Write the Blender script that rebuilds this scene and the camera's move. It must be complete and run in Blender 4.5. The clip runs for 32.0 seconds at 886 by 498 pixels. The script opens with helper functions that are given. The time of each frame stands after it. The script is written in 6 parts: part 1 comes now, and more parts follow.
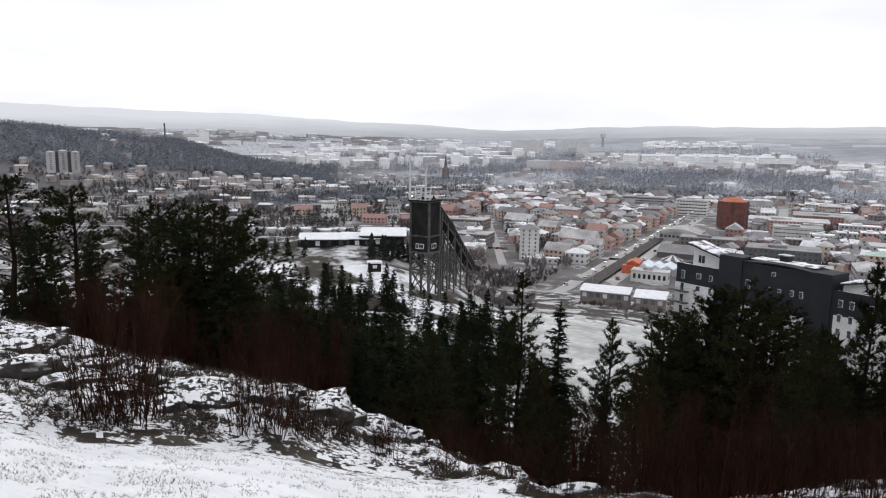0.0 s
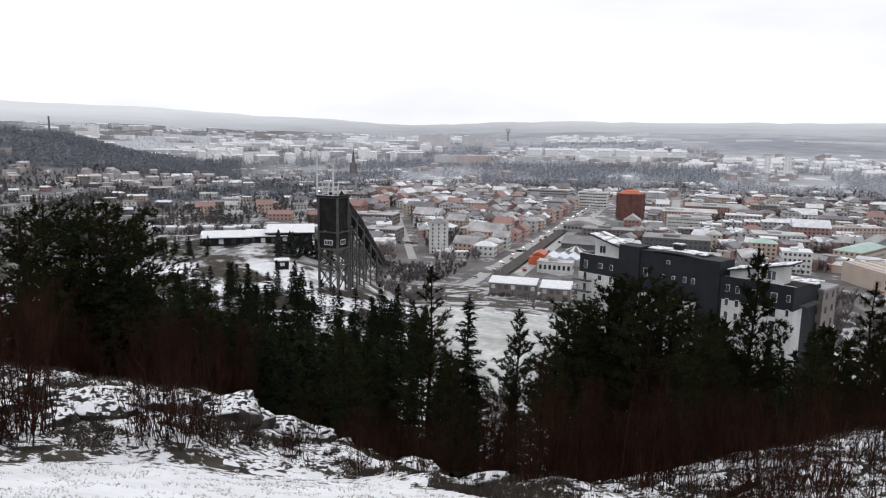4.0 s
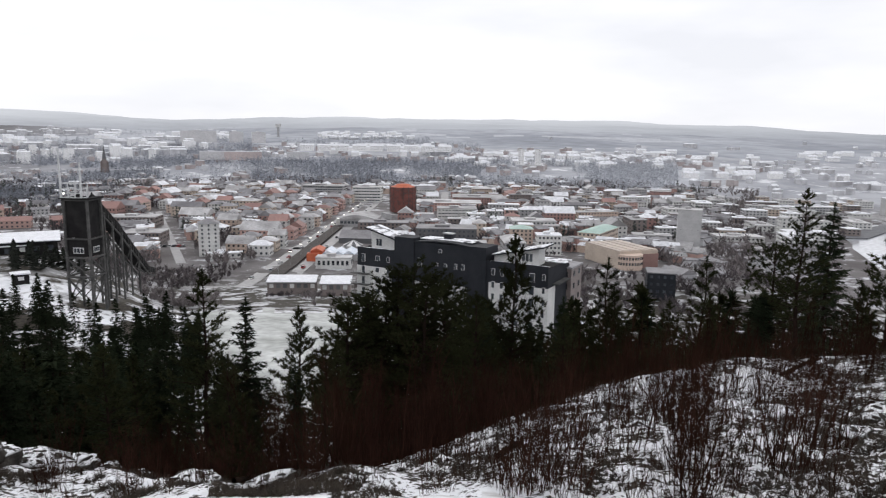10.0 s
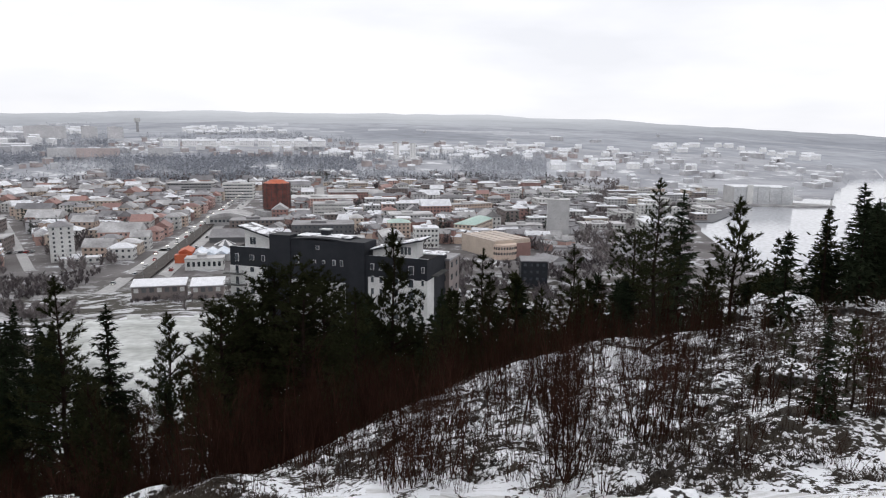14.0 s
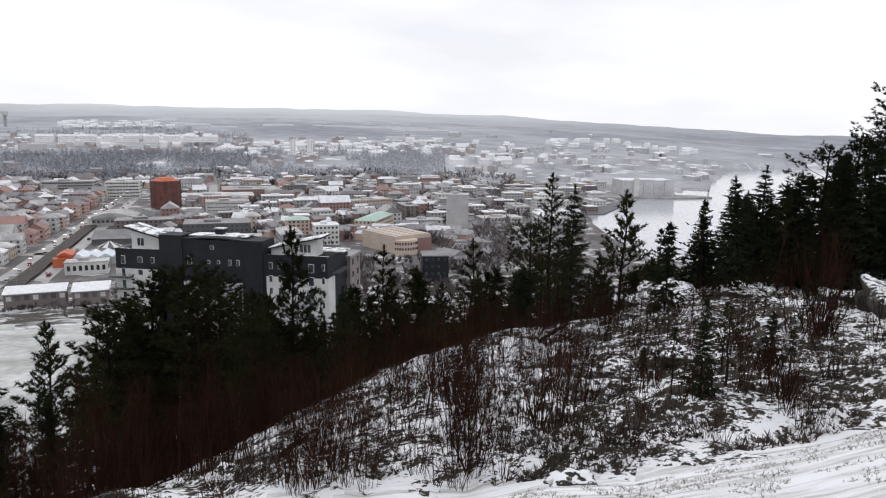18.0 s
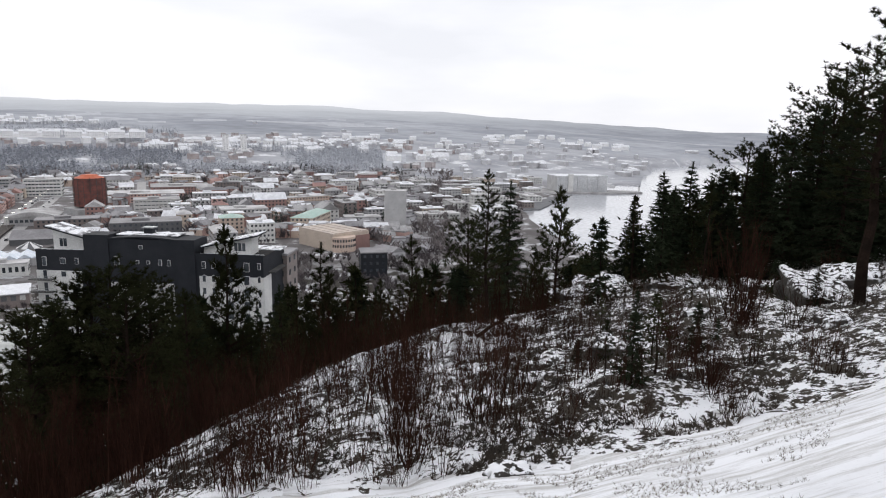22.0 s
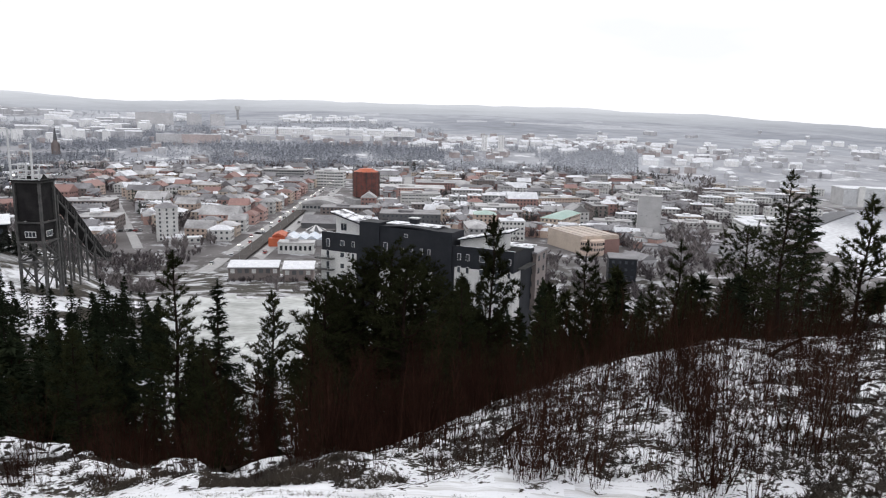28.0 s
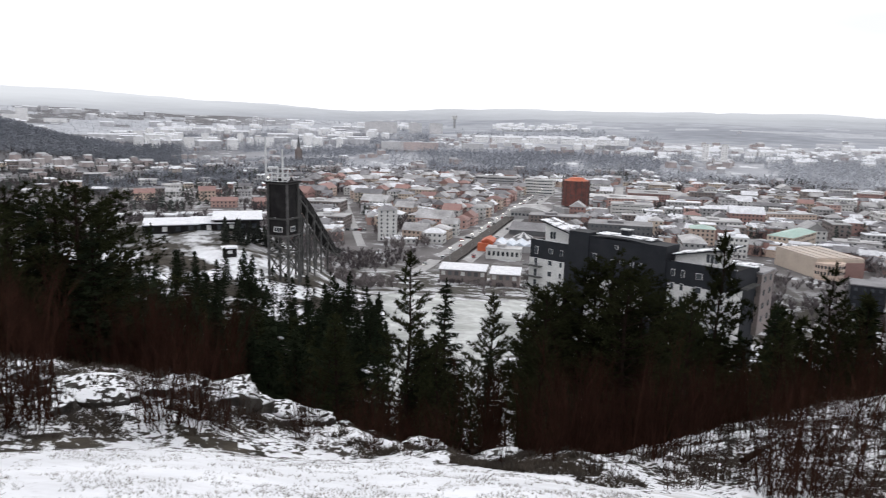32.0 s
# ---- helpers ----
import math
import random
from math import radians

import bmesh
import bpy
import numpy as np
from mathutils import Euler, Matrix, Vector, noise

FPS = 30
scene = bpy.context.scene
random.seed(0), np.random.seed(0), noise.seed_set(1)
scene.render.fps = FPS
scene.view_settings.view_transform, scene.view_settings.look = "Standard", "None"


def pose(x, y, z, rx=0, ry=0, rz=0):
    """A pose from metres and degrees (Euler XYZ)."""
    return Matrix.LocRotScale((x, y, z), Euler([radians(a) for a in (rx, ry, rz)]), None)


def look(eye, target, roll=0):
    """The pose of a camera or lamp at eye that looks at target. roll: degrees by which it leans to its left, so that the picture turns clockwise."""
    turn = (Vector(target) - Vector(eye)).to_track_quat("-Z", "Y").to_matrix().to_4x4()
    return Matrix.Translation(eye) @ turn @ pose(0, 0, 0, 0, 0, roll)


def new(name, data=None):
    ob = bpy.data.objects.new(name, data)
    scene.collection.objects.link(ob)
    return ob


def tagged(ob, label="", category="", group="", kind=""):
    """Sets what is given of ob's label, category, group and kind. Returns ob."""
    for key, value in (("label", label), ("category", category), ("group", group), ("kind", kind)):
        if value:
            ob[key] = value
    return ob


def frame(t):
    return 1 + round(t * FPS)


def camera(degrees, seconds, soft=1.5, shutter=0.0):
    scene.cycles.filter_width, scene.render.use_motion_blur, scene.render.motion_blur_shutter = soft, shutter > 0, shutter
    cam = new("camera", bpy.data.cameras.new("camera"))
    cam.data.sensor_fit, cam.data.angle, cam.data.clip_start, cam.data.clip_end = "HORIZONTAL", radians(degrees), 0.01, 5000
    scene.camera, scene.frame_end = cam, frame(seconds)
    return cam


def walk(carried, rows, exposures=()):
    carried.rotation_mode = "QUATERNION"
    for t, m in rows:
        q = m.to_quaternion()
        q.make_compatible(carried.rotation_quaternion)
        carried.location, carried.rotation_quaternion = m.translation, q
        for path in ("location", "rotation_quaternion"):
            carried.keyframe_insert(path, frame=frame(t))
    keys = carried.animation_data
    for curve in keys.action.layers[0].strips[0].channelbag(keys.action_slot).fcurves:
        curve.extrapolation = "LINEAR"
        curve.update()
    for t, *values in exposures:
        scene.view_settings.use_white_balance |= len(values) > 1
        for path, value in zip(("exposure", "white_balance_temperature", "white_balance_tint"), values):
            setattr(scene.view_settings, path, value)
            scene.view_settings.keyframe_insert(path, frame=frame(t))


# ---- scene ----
cam = camera(66.9, 32.0, 1.1, 0.5)
PATH = [
    (0, (-0.000, 0.000, 0.000), (0.0011, 1.9755, -0.3120), 0.95),
    (0.5, (0.007, 0.000, -0.005), (0.0444, 1.9753, -0.3170), 0.89),
    (1, (0.001, 0.008, 0.020), (0.0759, 1.9820, -0.2928), 0.90),
    (1.5, (0.003, 0.015, 0.024), (0.1055, 1.9876, -0.2906), 1.04),
    (2.5, (0.016, 0.019, 0.032), (0.1681, 1.9873, -0.2876), 0.90),
    (4.5, (0.077, -0.035, 0.041), (0.3887, 1.9136, -0.2839), 1.00),
    (5, (0.092, -0.042, 0.040), (0.4517, 1.8985, -0.2865), 0.98),
    (5.5, (0.104, -0.053, 0.037), (0.5330, 1.8732, -0.2879), 0.94),
    (6, (0.116, -0.070, 0.032), (0.5982, 1.8442, -0.2927), 0.92),
    (6.5, (0.129, -0.087, 0.030), (0.6521, 1.8160, -0.2939), 0.90),
    (7, (0.148, -0.091, 0.027), (0.7115, 1.8005, -0.2945), 0.88),
    (7.5, (0.155, -0.090, 0.022), (0.7401, 1.7945, -0.3040), 0.93),
    (8, (0.146, -0.126, 0.020), (0.7803, 1.7422, -0.3081), 1.01),
    (8.5, (0.134, -0.152, 0.018), (0.8403, 1.6900, -0.3103), 0.95),
    (9, (0.115, -0.174, 0.013), (0.8788, 1.6453, -0.3128), 0.80),
    (10, (0.104, -0.252, 0.023), (0.9958, 1.5079, -0.3028), 0.88),
    (11, (0.146, -0.232, 0.032), (1.1391, 1.4713, -0.3005), 0.62),
    (12, (0.173, -0.230, 0.040), (1.2111, 1.4461, -0.2940), 0.58),
    (13, (0.163, -0.248, 0.048), (1.2774, 1.3793, -0.2828), 0.61),
    (14, (0.157, -0.272, 0.060), (1.3529, 1.2941, -0.2785), 0.59),
    (14.5, (0.161, -0.282, 0.065), (1.3967, 1.2537, -0.2733), 0.55),
    (16.5, (0.171, -0.316, 0.071), (1.5148, 1.1243, -0.2735), 0.62),
    (17, (0.168, -0.325, 0.075), (1.5371, 1.0905, -0.2737), 0.69),
    (18, (0.160, -0.344, 0.088), (1.5749, 1.0263, -0.2603), 0.69),
    (19, (0.161, -0.358, 0.096), (1.6181, 0.9659, -0.2557), 0.66),
    (20, (0.167, -0.366, 0.101), (1.6599, 0.9162, -0.2558), 0.81),
    (21, (0.166, -0.377, 0.101), (1.6814, 0.8794, -0.2547), 0.82),
    (22, (0.150, -0.392, 0.101), (1.6850, 0.8403, -0.2556), 0.90),
    (23, (0.130, -0.397, 0.101), (1.6792, 0.8163, -0.2590), 0.88),
    (24, (0.128, -0.383, 0.099), (1.6812, 0.8248, -0.2613), 0.95),
    (24.5, (0.121, -0.356, 0.097), (1.6679, 0.8590, -0.2643), 0.93),
    (25, (0.105, -0.321, 0.089), (1.6118, 0.9436, -0.2719), 1.03),
    (25.5, (0.079, -0.275, 0.080), (1.4905, 1.0929, -0.2870), 1.24),
    (26, (0.027, -0.185, 0.055), (1.3150, 1.3013, -0.3096), 1.25),
    (26.5, (-0.006, -0.154, 0.058), (1.1627, 1.4266, -0.3115), 1.37),
    (28.5, (-0.493, 0.743, -0.321), (0.4718, 2.4581, -0.6790), 1.53),
    (29, (-0.651, 0.640, -0.307), (0.2754, 2.3773, -0.6590), 1.47),
    (29.5, (-0.796, 0.588, -0.281), (0.0118, 2.3810, -0.6468), 1.44),
    (30, (-0.934, 0.585, -0.254), (-0.2472, 2.4274, -0.6213), 1.66),
    (30.5, (-1.031, 0.559, -0.229), (-0.4268, 2.4302, -0.5948), 1.39),
    (31, (-1.162, 0.469, -0.202), (-0.6129, 2.3587, -0.5570), 1.61),
    (31.5, (-1.308, 0.329, -0.166), (-0.7858, 2.2266, -0.5216), 1.58),
    (32, (-1.441, 0.177, -0.157), (-1.0165, 2.0982, -0.5147), 1.46),
]
walk(cam, [(t, look(eye, target, roll)) for t, eye, target, roll in PATH], [(0, 0.02), (24, 0.02), (25.5, 0.11), (32, 0.15)])

# ---- world and light: a white overcast winter sky ----
world = bpy.data.worlds.new("overcast_sky")
scene.world = world
world.use_nodes = True
wt = world.node_tree
wt.nodes.clear()


def link(tree, a, b):
    tree.links.new(a, b)


w_out = wt.nodes.new("ShaderNodeOutputWorld")
w_bg = wt.nodes.new("ShaderNodeBackground")
w_sky = wt.nodes.new("ShaderNodeTexSky")
w_sky.sky_type, w_sky.sun_disc = "NISHITA", False
w_sky.sun_elevation, w_sky.sun_rotation = radians(28), radians(200)
w_dim = wt.nodes.new("ShaderNodeVectorMath")
w_dim.operation = "SCALE"
w_dim.inputs["Scale"].default_value = 0.1
w_tc = wt.nodes.new("ShaderNodeTexCoord")
w_map = wt.nodes.new("ShaderNodeMapping")
w_map.inputs["Scale"].default_value = (1.2, 1.2, 5.0)
w_noise = wt.nodes.new("ShaderNodeTexNoise")
w_noise.inputs["Scale"].default_value = 1.6
w_noise.inputs["Detail"].default_value = 5
w_ramp = wt.nodes.new("ShaderNodeValToRGB")
w_ramp.color_ramp.elements[0].position, w_ramp.color_ramp.elements[1].position = 0.34, 0.62
w_ramp.color_ramp.elements[0].color = (0.90, 0.91, 0.965, 1)
w_ramp.color_ramp.elements[1].color = (1.125, 1.12, 1.155, 1)
w_mix = wt.nodes.new("ShaderNodeMixRGB")
w_mix.inputs[0].default_value = 0.96
link(wt, w_tc.outputs["Generated"], w_map.inputs["Vector"])
link(wt, w_map.outputs[0], w_noise.inputs["Vector"])
link(wt, w_noise.outputs[0], w_ramp.inputs[0])
link(wt, w_sky.outputs[0], w_dim.inputs[0])
link(wt, w_dim.outputs[0], w_mix.inputs[1])
link(wt, w_ramp.outputs[0], w_mix.inputs[2])
link(wt, w_mix.outputs[0], w_bg.inputs["Color"])
w_bg.inputs["Strength"].default_value = 1.0
link(wt, w_bg.outputs[0], w_out.inputs["Surface"])

sun = new("sun", bpy.data.lights.new("sun", "SUN"))
sun.data.energy, sun.data.angle, sun.data.color = 0.6, radians(25), (1.0, 0.98, 0.95)
sun.rotation_euler = Euler((radians(62), 0, radians(160)))


# ---- materials ----
def mat(name, c1, c2, scale=1.0, rough=0.85, bump=0.25, fine=8.0, rnd=0.0, metal=0.0, low=0.35, high=0.65, snow=0.0, glow=0.0, spec=0.5):
    """Two colours mixed by world-scale noise, finer grain as value and bump, a shift per object, snow on what faces up."""
    m = bpy.data.materials.new(name)
    m.use_nodes = True
    t = m.node_tree
    b = t.nodes["Principled BSDF"]
    b.inputs["Roughness"].default_value, b.inputs["Metallic"].default_value = rough, metal
    b.inputs["Specular IOR Level"].default_value = spec
    geo = t.nodes.new("ShaderNodeNewGeometry")
    n1 = t.nodes.new("ShaderNodeTexNoise")
    n1.inputs["Scale"].default_value, n1.inputs["Detail"].default_value = scale, 4
    n2 = t.nodes.new("ShaderNodeTexNoise")
    n2.inputs["Scale"].default_value, n2.inputs["Detail"].default_value = scale * fine, 3
    for n in (n1, n2):
        link(t, geo.outputs["Position"], n.inputs["Vector"])
    ramp = t.nodes.new("ShaderNodeMapRange")
    ramp.inputs["From Min"].default_value, ramp.inputs["From Max"].default_value = low, high
    link(t, n1.outputs[0], ramp.inputs["Value"])
    mix = t.nodes.new("ShaderNodeMixRGB")
    mix.inputs[1].default_value, mix.inputs[2].default_value = (*c1, 1), (*c2, 1)
    link(t, ramp.outputs[0], mix.inputs[0])
    hsv = t.nodes.new("ShaderNodeHueSaturation")
    grain = t.nodes.new("ShaderNodeMapRange")
    grain.inputs["From Min"].default_value, grain.inputs["From Max"].default_value = 0.25, 0.75
    grain.inputs["To Min"].default_value, grain.inputs["To Max"].default_value = 0.78, 1.22
    link(t, n2.outputs[0], grain.inputs["Value"])
    value = grain.outputs[0]
    if rnd:
        info = t.nodes.new("ShaderNodeObjectInfo")
        spread = t.nodes.new("ShaderNodeMapRange")
        spread.inputs["To Min"].default_value, spread.inputs["To Max"].default_value = 1 - rnd, 1 + rnd
        link(t, info.outputs["Random"], spread.inputs["Value"])
        times = t.nodes.new("ShaderNodeMath")
        times.operation = "MULTIPLY"
        link(t, value, times.inputs[0]), link(t, spread.outputs[0], times.inputs[1])
        value = times.outputs[0]
    link(t, value, hsv.inputs["Value"])
    link(t, mix.outputs[0], hsv.inputs["Color"])
    colour = hsv.outputs[0]
    if snow:
        up = t.nodes.new("ShaderNodeSeparateXYZ")
        link(t, geo.outputs["Normal"], up.inputs[0])
        lie = t.nodes.new("ShaderNodeMapRange")
        lie.inputs["From Min"].default_value, lie.inputs["From Max"].default_value = 0.45, 0.75
        link(t, up.outputs["Z"], lie.inputs["Value"])
        n3 = t.nodes.new("ShaderNodeTexNoise")
        n3.inputs["Scale"].default_value, n3.inputs["Detail"].default_value = scale * 2.3, 5
        link(t, geo.outputs["Position"], n3.inputs["Vector"])
        cover = t.nodes.new("ShaderNodeMapRange")
        cover.inputs["From Min"].default_value, cover.inputs["From Max"].default_value = 0.72 - 0.4 * snow, 0.755 - 0.4 * snow
        link(t, n3.outputs[0], cover.inputs["Value"])
        both = t.nodes.new("ShaderNodeMath")
        both.operation = "MULTIPLY"
        link(t, lie.outputs[0], both.inputs[0]), link(t, cover.outputs[0], both.inputs[1])
        white = t.nodes.new("ShaderNodeMixRGB")
        white.inputs[2].default_value = (0.80, 0.81, 0.84, 1)
        link(t, both.outputs[0], white.inputs[0]), link(t, colour, white.inputs[1])
        colour = white.outputs[0]
    link(t, colour, b.inputs["Base Color"])
    if glow:
        b.inputs["Emission Color"].default_value = (0.72, 0.75, 0.80, 1)
        b.inputs["Emission Strength"].default_value = glow
    if bump:
        bp = t.nodes.new("ShaderNodeBump")
        bp.inputs["Strength"].default_value, bp.inputs["Distance"].default_value = bump, 0.6 / (scale * fine)
        link(t, n2.outputs[0], bp.inputs["Height"])
        link(t, bp.outputs[0], b.inputs["Normal"])
    return m


def g(v):
    return (v, v, v * 1.02)


M_BARK = mat("pine_bark", (0.014, 0.0105, 0.0085), (0.027, 0.0185, 0.0145), 3.0, 0.9, 0.6, 6, 0.2, spec=0.0)
M_NEEDLE = mat("pine_needles", (0.016, 0.0185, 0.0090), (0.030, 0.0325, 0.0150), 0.8, 0.85, 0.0, 8, 0.3, spec=0.0)
M_SPRUCE = mat("spruce_needles", (0.013, 0.018, 0.011), (0.025, 0.032, 0.018), 0.8, 0.85, 0.0, 8, 0.3, spec=0.0)
M_TWIG = mat("reddish_twigs", (0.0215, 0.0108, 0.0080), (0.038, 0.0183, 0.0130), 1.5, 0.85, 0.0, 6, 0.3, spec=0.0)
M_ROCK = mat("lichen_rock", (0.022, 0.020, 0.018), (0.066, 0.061, 0.055), 2.4, 0.95, 0.9, 7, 0.15, snow=0.66, spec=0.1)
M_SNOW = mat("old_snow", (0.80, 0.81, 0.84), (0.70, 0.71, 0.74), 0.5, 0.8, 0.3, 10)
M_ROOFSNOW = mat("roof_snow", (0.80, 0.81, 0.84), (0.62, 0.63, 0.66), 0.25, 0.8, 0.1, 10)
M_PATCHSNOW = mat("thin_roof_snow", (0.80, 0.81, 0.84), (0.16, 0.16, 0.17), 0.55, 0.85, 0.2, 6, low=0.50, high=0.60)
M_BLACK = mat("black_sheet", (0.015, 0.017, 0.022), (0.022, 0.024, 0.030), 0.3, 0.8, 0.1, 20, spec=0.25)
M_WHITE = mat("white_render", (0.62, 0.62, 0.61), (0.54, 0.54, 0.54), 0.3, 0.85, 0.15, 14)
M_GLASS = mat("dark_window_glass", (0.03, 0.035, 0.045), (0.08, 0.09, 0.10), 0.4, 0.15, 0.0, 3, 0.4)
M_FRAME = mat("white_frame", (0.7, 0.7, 0.7), (0.6, 0.6, 0.6), 0.8, 0.6, 0.0)
M_STEEL = mat("galvanised_steel", (0.35, 0.36, 0.37), (0.25, 0.26, 0.27), 1.0, 0.5, 0.1, 6, 0.1, 0.7)
M_TIMBER = mat("weathered_grey_timber", (0.055, 0.055, 0.055), (0.10, 0.098, 0.095), 0.5, 0.9, 0.3, 12, 0.15, spec=0.15)
M_DARKTIMBER = mat("black_stained_boards", (0.016, 0.015, 0.016), (0.027, 0.026, 0.026), 0.5, 0.9, 0.3, 14, 0.1, spec=0.1)
# base colour lifted to stand for the sky's sheen on wet road
M_ASPHALT = mat("wet_sheen_asphalt", (0.27, 0.267, 0.267), (0.35, 0.345, 0.345), 0.08, 0.7, 0.0, 12, spec=0.3)
# part of the sky's reflection is painted into the water's pale base
M_WATER = mat("fjord_water", (0.43, 0.445, 0.475), (0.49, 0.505, 0.535), 0.01, 0.12, 0.01, 30)
M_MAST = mat("pale_mast_paint", (0.62, 0.63, 0.64), (0.50, 0.51, 0.52), 0.6, 0.6, 0.0)


# ---- helpers for building ----
def mesh_of(name, verts, faces, materials, indices=None, smooth=False):
    me = bpy.data.meshes.new(name)
    me.from_pydata(verts, [], faces)
    for m in materials if isinstance(materials, (list, tuple)) else [materials]:
        me.materials.append(m)
    if indices is not None:
        me.polygons.foreach_set("material_index", indices)
    if smooth:
        me.polygons.foreach_set("use_smooth", [True] * len(me.polygons))
    me.update()
    return me


class Build:
    """Collects verts and faces of one mesh."""

    def __init__(self):
        self.v, self.f, self.mi, self.now = [], [], [], 0

    def box(self, x0, y0, z0, x1, y1, z1, m=None):
        n = len(self.v)
        pts = [(x0, y0, z0), (x1, y0, z0), (x1, y1, z0), (x0, y1, z0), (x0, y0, z1), (x1, y0, z1), (x1, y1, z1), (x0, y1, z1)]
        self.v += [tuple(m @ Vector(p)) for p in pts] if m else pts
        self.f += [tuple(n + i for i in q) for q in ((0, 3, 2, 1), (4, 5, 6, 7), (0, 1, 5, 4), (1, 2, 6, 5), (2, 3, 7, 6), (3, 0, 4, 7))]
        self.mi += [self.now] * 6
        return self

    def prism(self, outline, z0, z1, tops=None):
        """An upright prism on a plan outline (counterclockwise); tops: a height for each corner."""
        n, k = len(self.v), len(outline)
        self.v += [(x, y, z0) for x, y in outline] + [(x, y, tops[i] if tops else z1) for i, (x, y) in enumerate(outline)]
        self.f += [tuple(range(n + k - 1, n - 1, -1)), tuple(range(n + k, n + 2 * k))]
        self.f += [(n + i, n + (i + 1) % k, n + k + (i + 1) % k, n + k + i) for i in range(k)]
        self.mi += [self.now] * (k + 2)
        return self

    def beam(self, a, b, w, h=None):
        """A bar of w by h from a to b."""
        a, b = Vector(a), Vector(b)
        d = b - a
        m = Matrix.Translation(a) @ d.to_track_quat("Z", "Y").to_matrix().to_4x4()
        h = h or w
        return self.box(-w / 2, -h / 2, 0, w / 2, h / 2, d.length, m)

    def tube(self, pts, radii, sides=5):
        n = len(self.v)
        pts = [Vector(p) for p in pts]
        for i, p in enumerate(pts):
            d = (pts[min(i + 1, len(pts) - 1)] - pts[max(i - 1, 0)]).normalized()
            s = d.cross(Vector((0.31, 0.95, 0.05))).normalized()
            u = d.cross(s)
            for k in range(sides):
                a = 2 * math.pi * k / sides
                self.v.append(tuple(p + radii[i] * (math.cos(a) * s + math.sin(a) * u)))
        for i in range(len(pts) - 1):
            for k in range(sides):
                q = n + i * sides
                self.f.append((q + k, q + (k + 1) % sides, q + sides + (k + 1) % sides, q + sides + k))
                self.mi.append(self.now)
        self.f.append(tuple(n + (len(pts) - 1) * sides + k for k in range(sides)))
        self.mi.append(self.now)
        return self

    def spike(self, p, q, w):
        """A thin three-sided twig from p to its point q."""
        n = len(self.v)
        d = (q - p).normalized()
        a = d.cross(Vector((0.31, 0.95, 0.05))).normalized()
        c = d.cross(a)
        self.v += [tuple(p + w * a), tuple(p - 0.5 * w * a + 0.87 * w * c), tuple(p - 0.5 * w * a - 0.87 * w * c), tuple(q)]
        self.f += [(n, n + 1, n + 3), (n + 1, n + 2, n + 3), (n + 2, n, n + 3)]
        self.mi += [self.now] * 3
        return self

    def mesh(self, name, materials, smooth=False):
        return mesh_of(name, self.v, self.f, materials, self.mi, smooth)


def thing(name, label, category, m=None, group="", kind=""):
    ob = new(name)
    ob.empty_display_size = 0.2
    if m is not None:
        ob.matrix_basis = m
    return tagged(ob, label, category, group, kind)


def part(name, data, parent, label="", m=None):
    """One mesh as a part of a thing."""
    ob = new(name, data)
    ob.parent = parent
    if m is not None:
        ob.matrix_basis = m
    return tagged(ob, label)


def solid(name, data, label, category, m=None, group="", kind=""):
    ob = new(name, data)
    if m is not None:
        ob.matrix_basis = m
    return tagged(ob, label, category, group, kind)


# ---- the lie of the land, from the lookout: azimuth from north (y) to east (x) in degrees, distance in metres ----
CREST_AZ = [-180, -61, -34.6, -28.5, -22.8, -16.2, -12.8, -7, -1, 2.6, 10.2, 17.8, 25.4, 30.1, 34.6, 39, 45.1, 52.2, 60, 64.1, 69.2, 73.2, 77.3, 83.4, 100, 180]
CREST_EL = [3, -5, -12.1, -14.6, -17.4, -19.0, -19.6, -22.6, -24.6, -25.9, -27.3, -27.4, -26.0, -24.3, -22.5, -21.0, -18.6, -16.3, -15.0, -12.9, -11.4, -10.5, -10.1, -8.2, -3, 3]
CREST_R = [60, 34, 27, 24, 22, 20.5, 20, 19.5, 19, 17.5, 15, 15, 17, 19, 21, 23, 25, 27, 29, 33, 36, 38, 40, 42, 50, 60]
EDGE_AZ = [-180, -61, -34.6, -29.5, -23.1, -16.3, -9.2, -1.4, 3.1, 10.2, 22.4, 35.6, 50.8, 58, 65.6, 72.2, 78.3, 84.4, 100, 180]
EDGE_EL = [-6, -14, -20.3, -22.5, -23.8, -25, -26.9, -28.2, -28.4, -29.4, -30.6, -31, -30.4, -28.7, -27.6, -24.9, -22.3, -18.8, -10, -6]
EDGE_R = [14, 14, 14, 14, 14, 14, 14, 13.5, 13, 11.5, 10, 9.5, 9.5, 9.5, 9.8, 10.5, 11.5, 13, 14, 14]
RIDGE_AZ = [-180, -61, -34.6, -24.4, -17.3, -8.7, 0.6, 5.1, 10.2, 20.3, 34.6, 39.7, 47.8, 57, 67.1, 74.9, 86.4, 120, 180]
RIDGE_EL = [2, 2.3, 2.35, 2.3, 2.1, 1.75, 1.4, 1.2, 1.3, 1.6, 1.65, 1.55, 1.35, 0.85, 0.25, -0.1, -0.3, 1, 2]
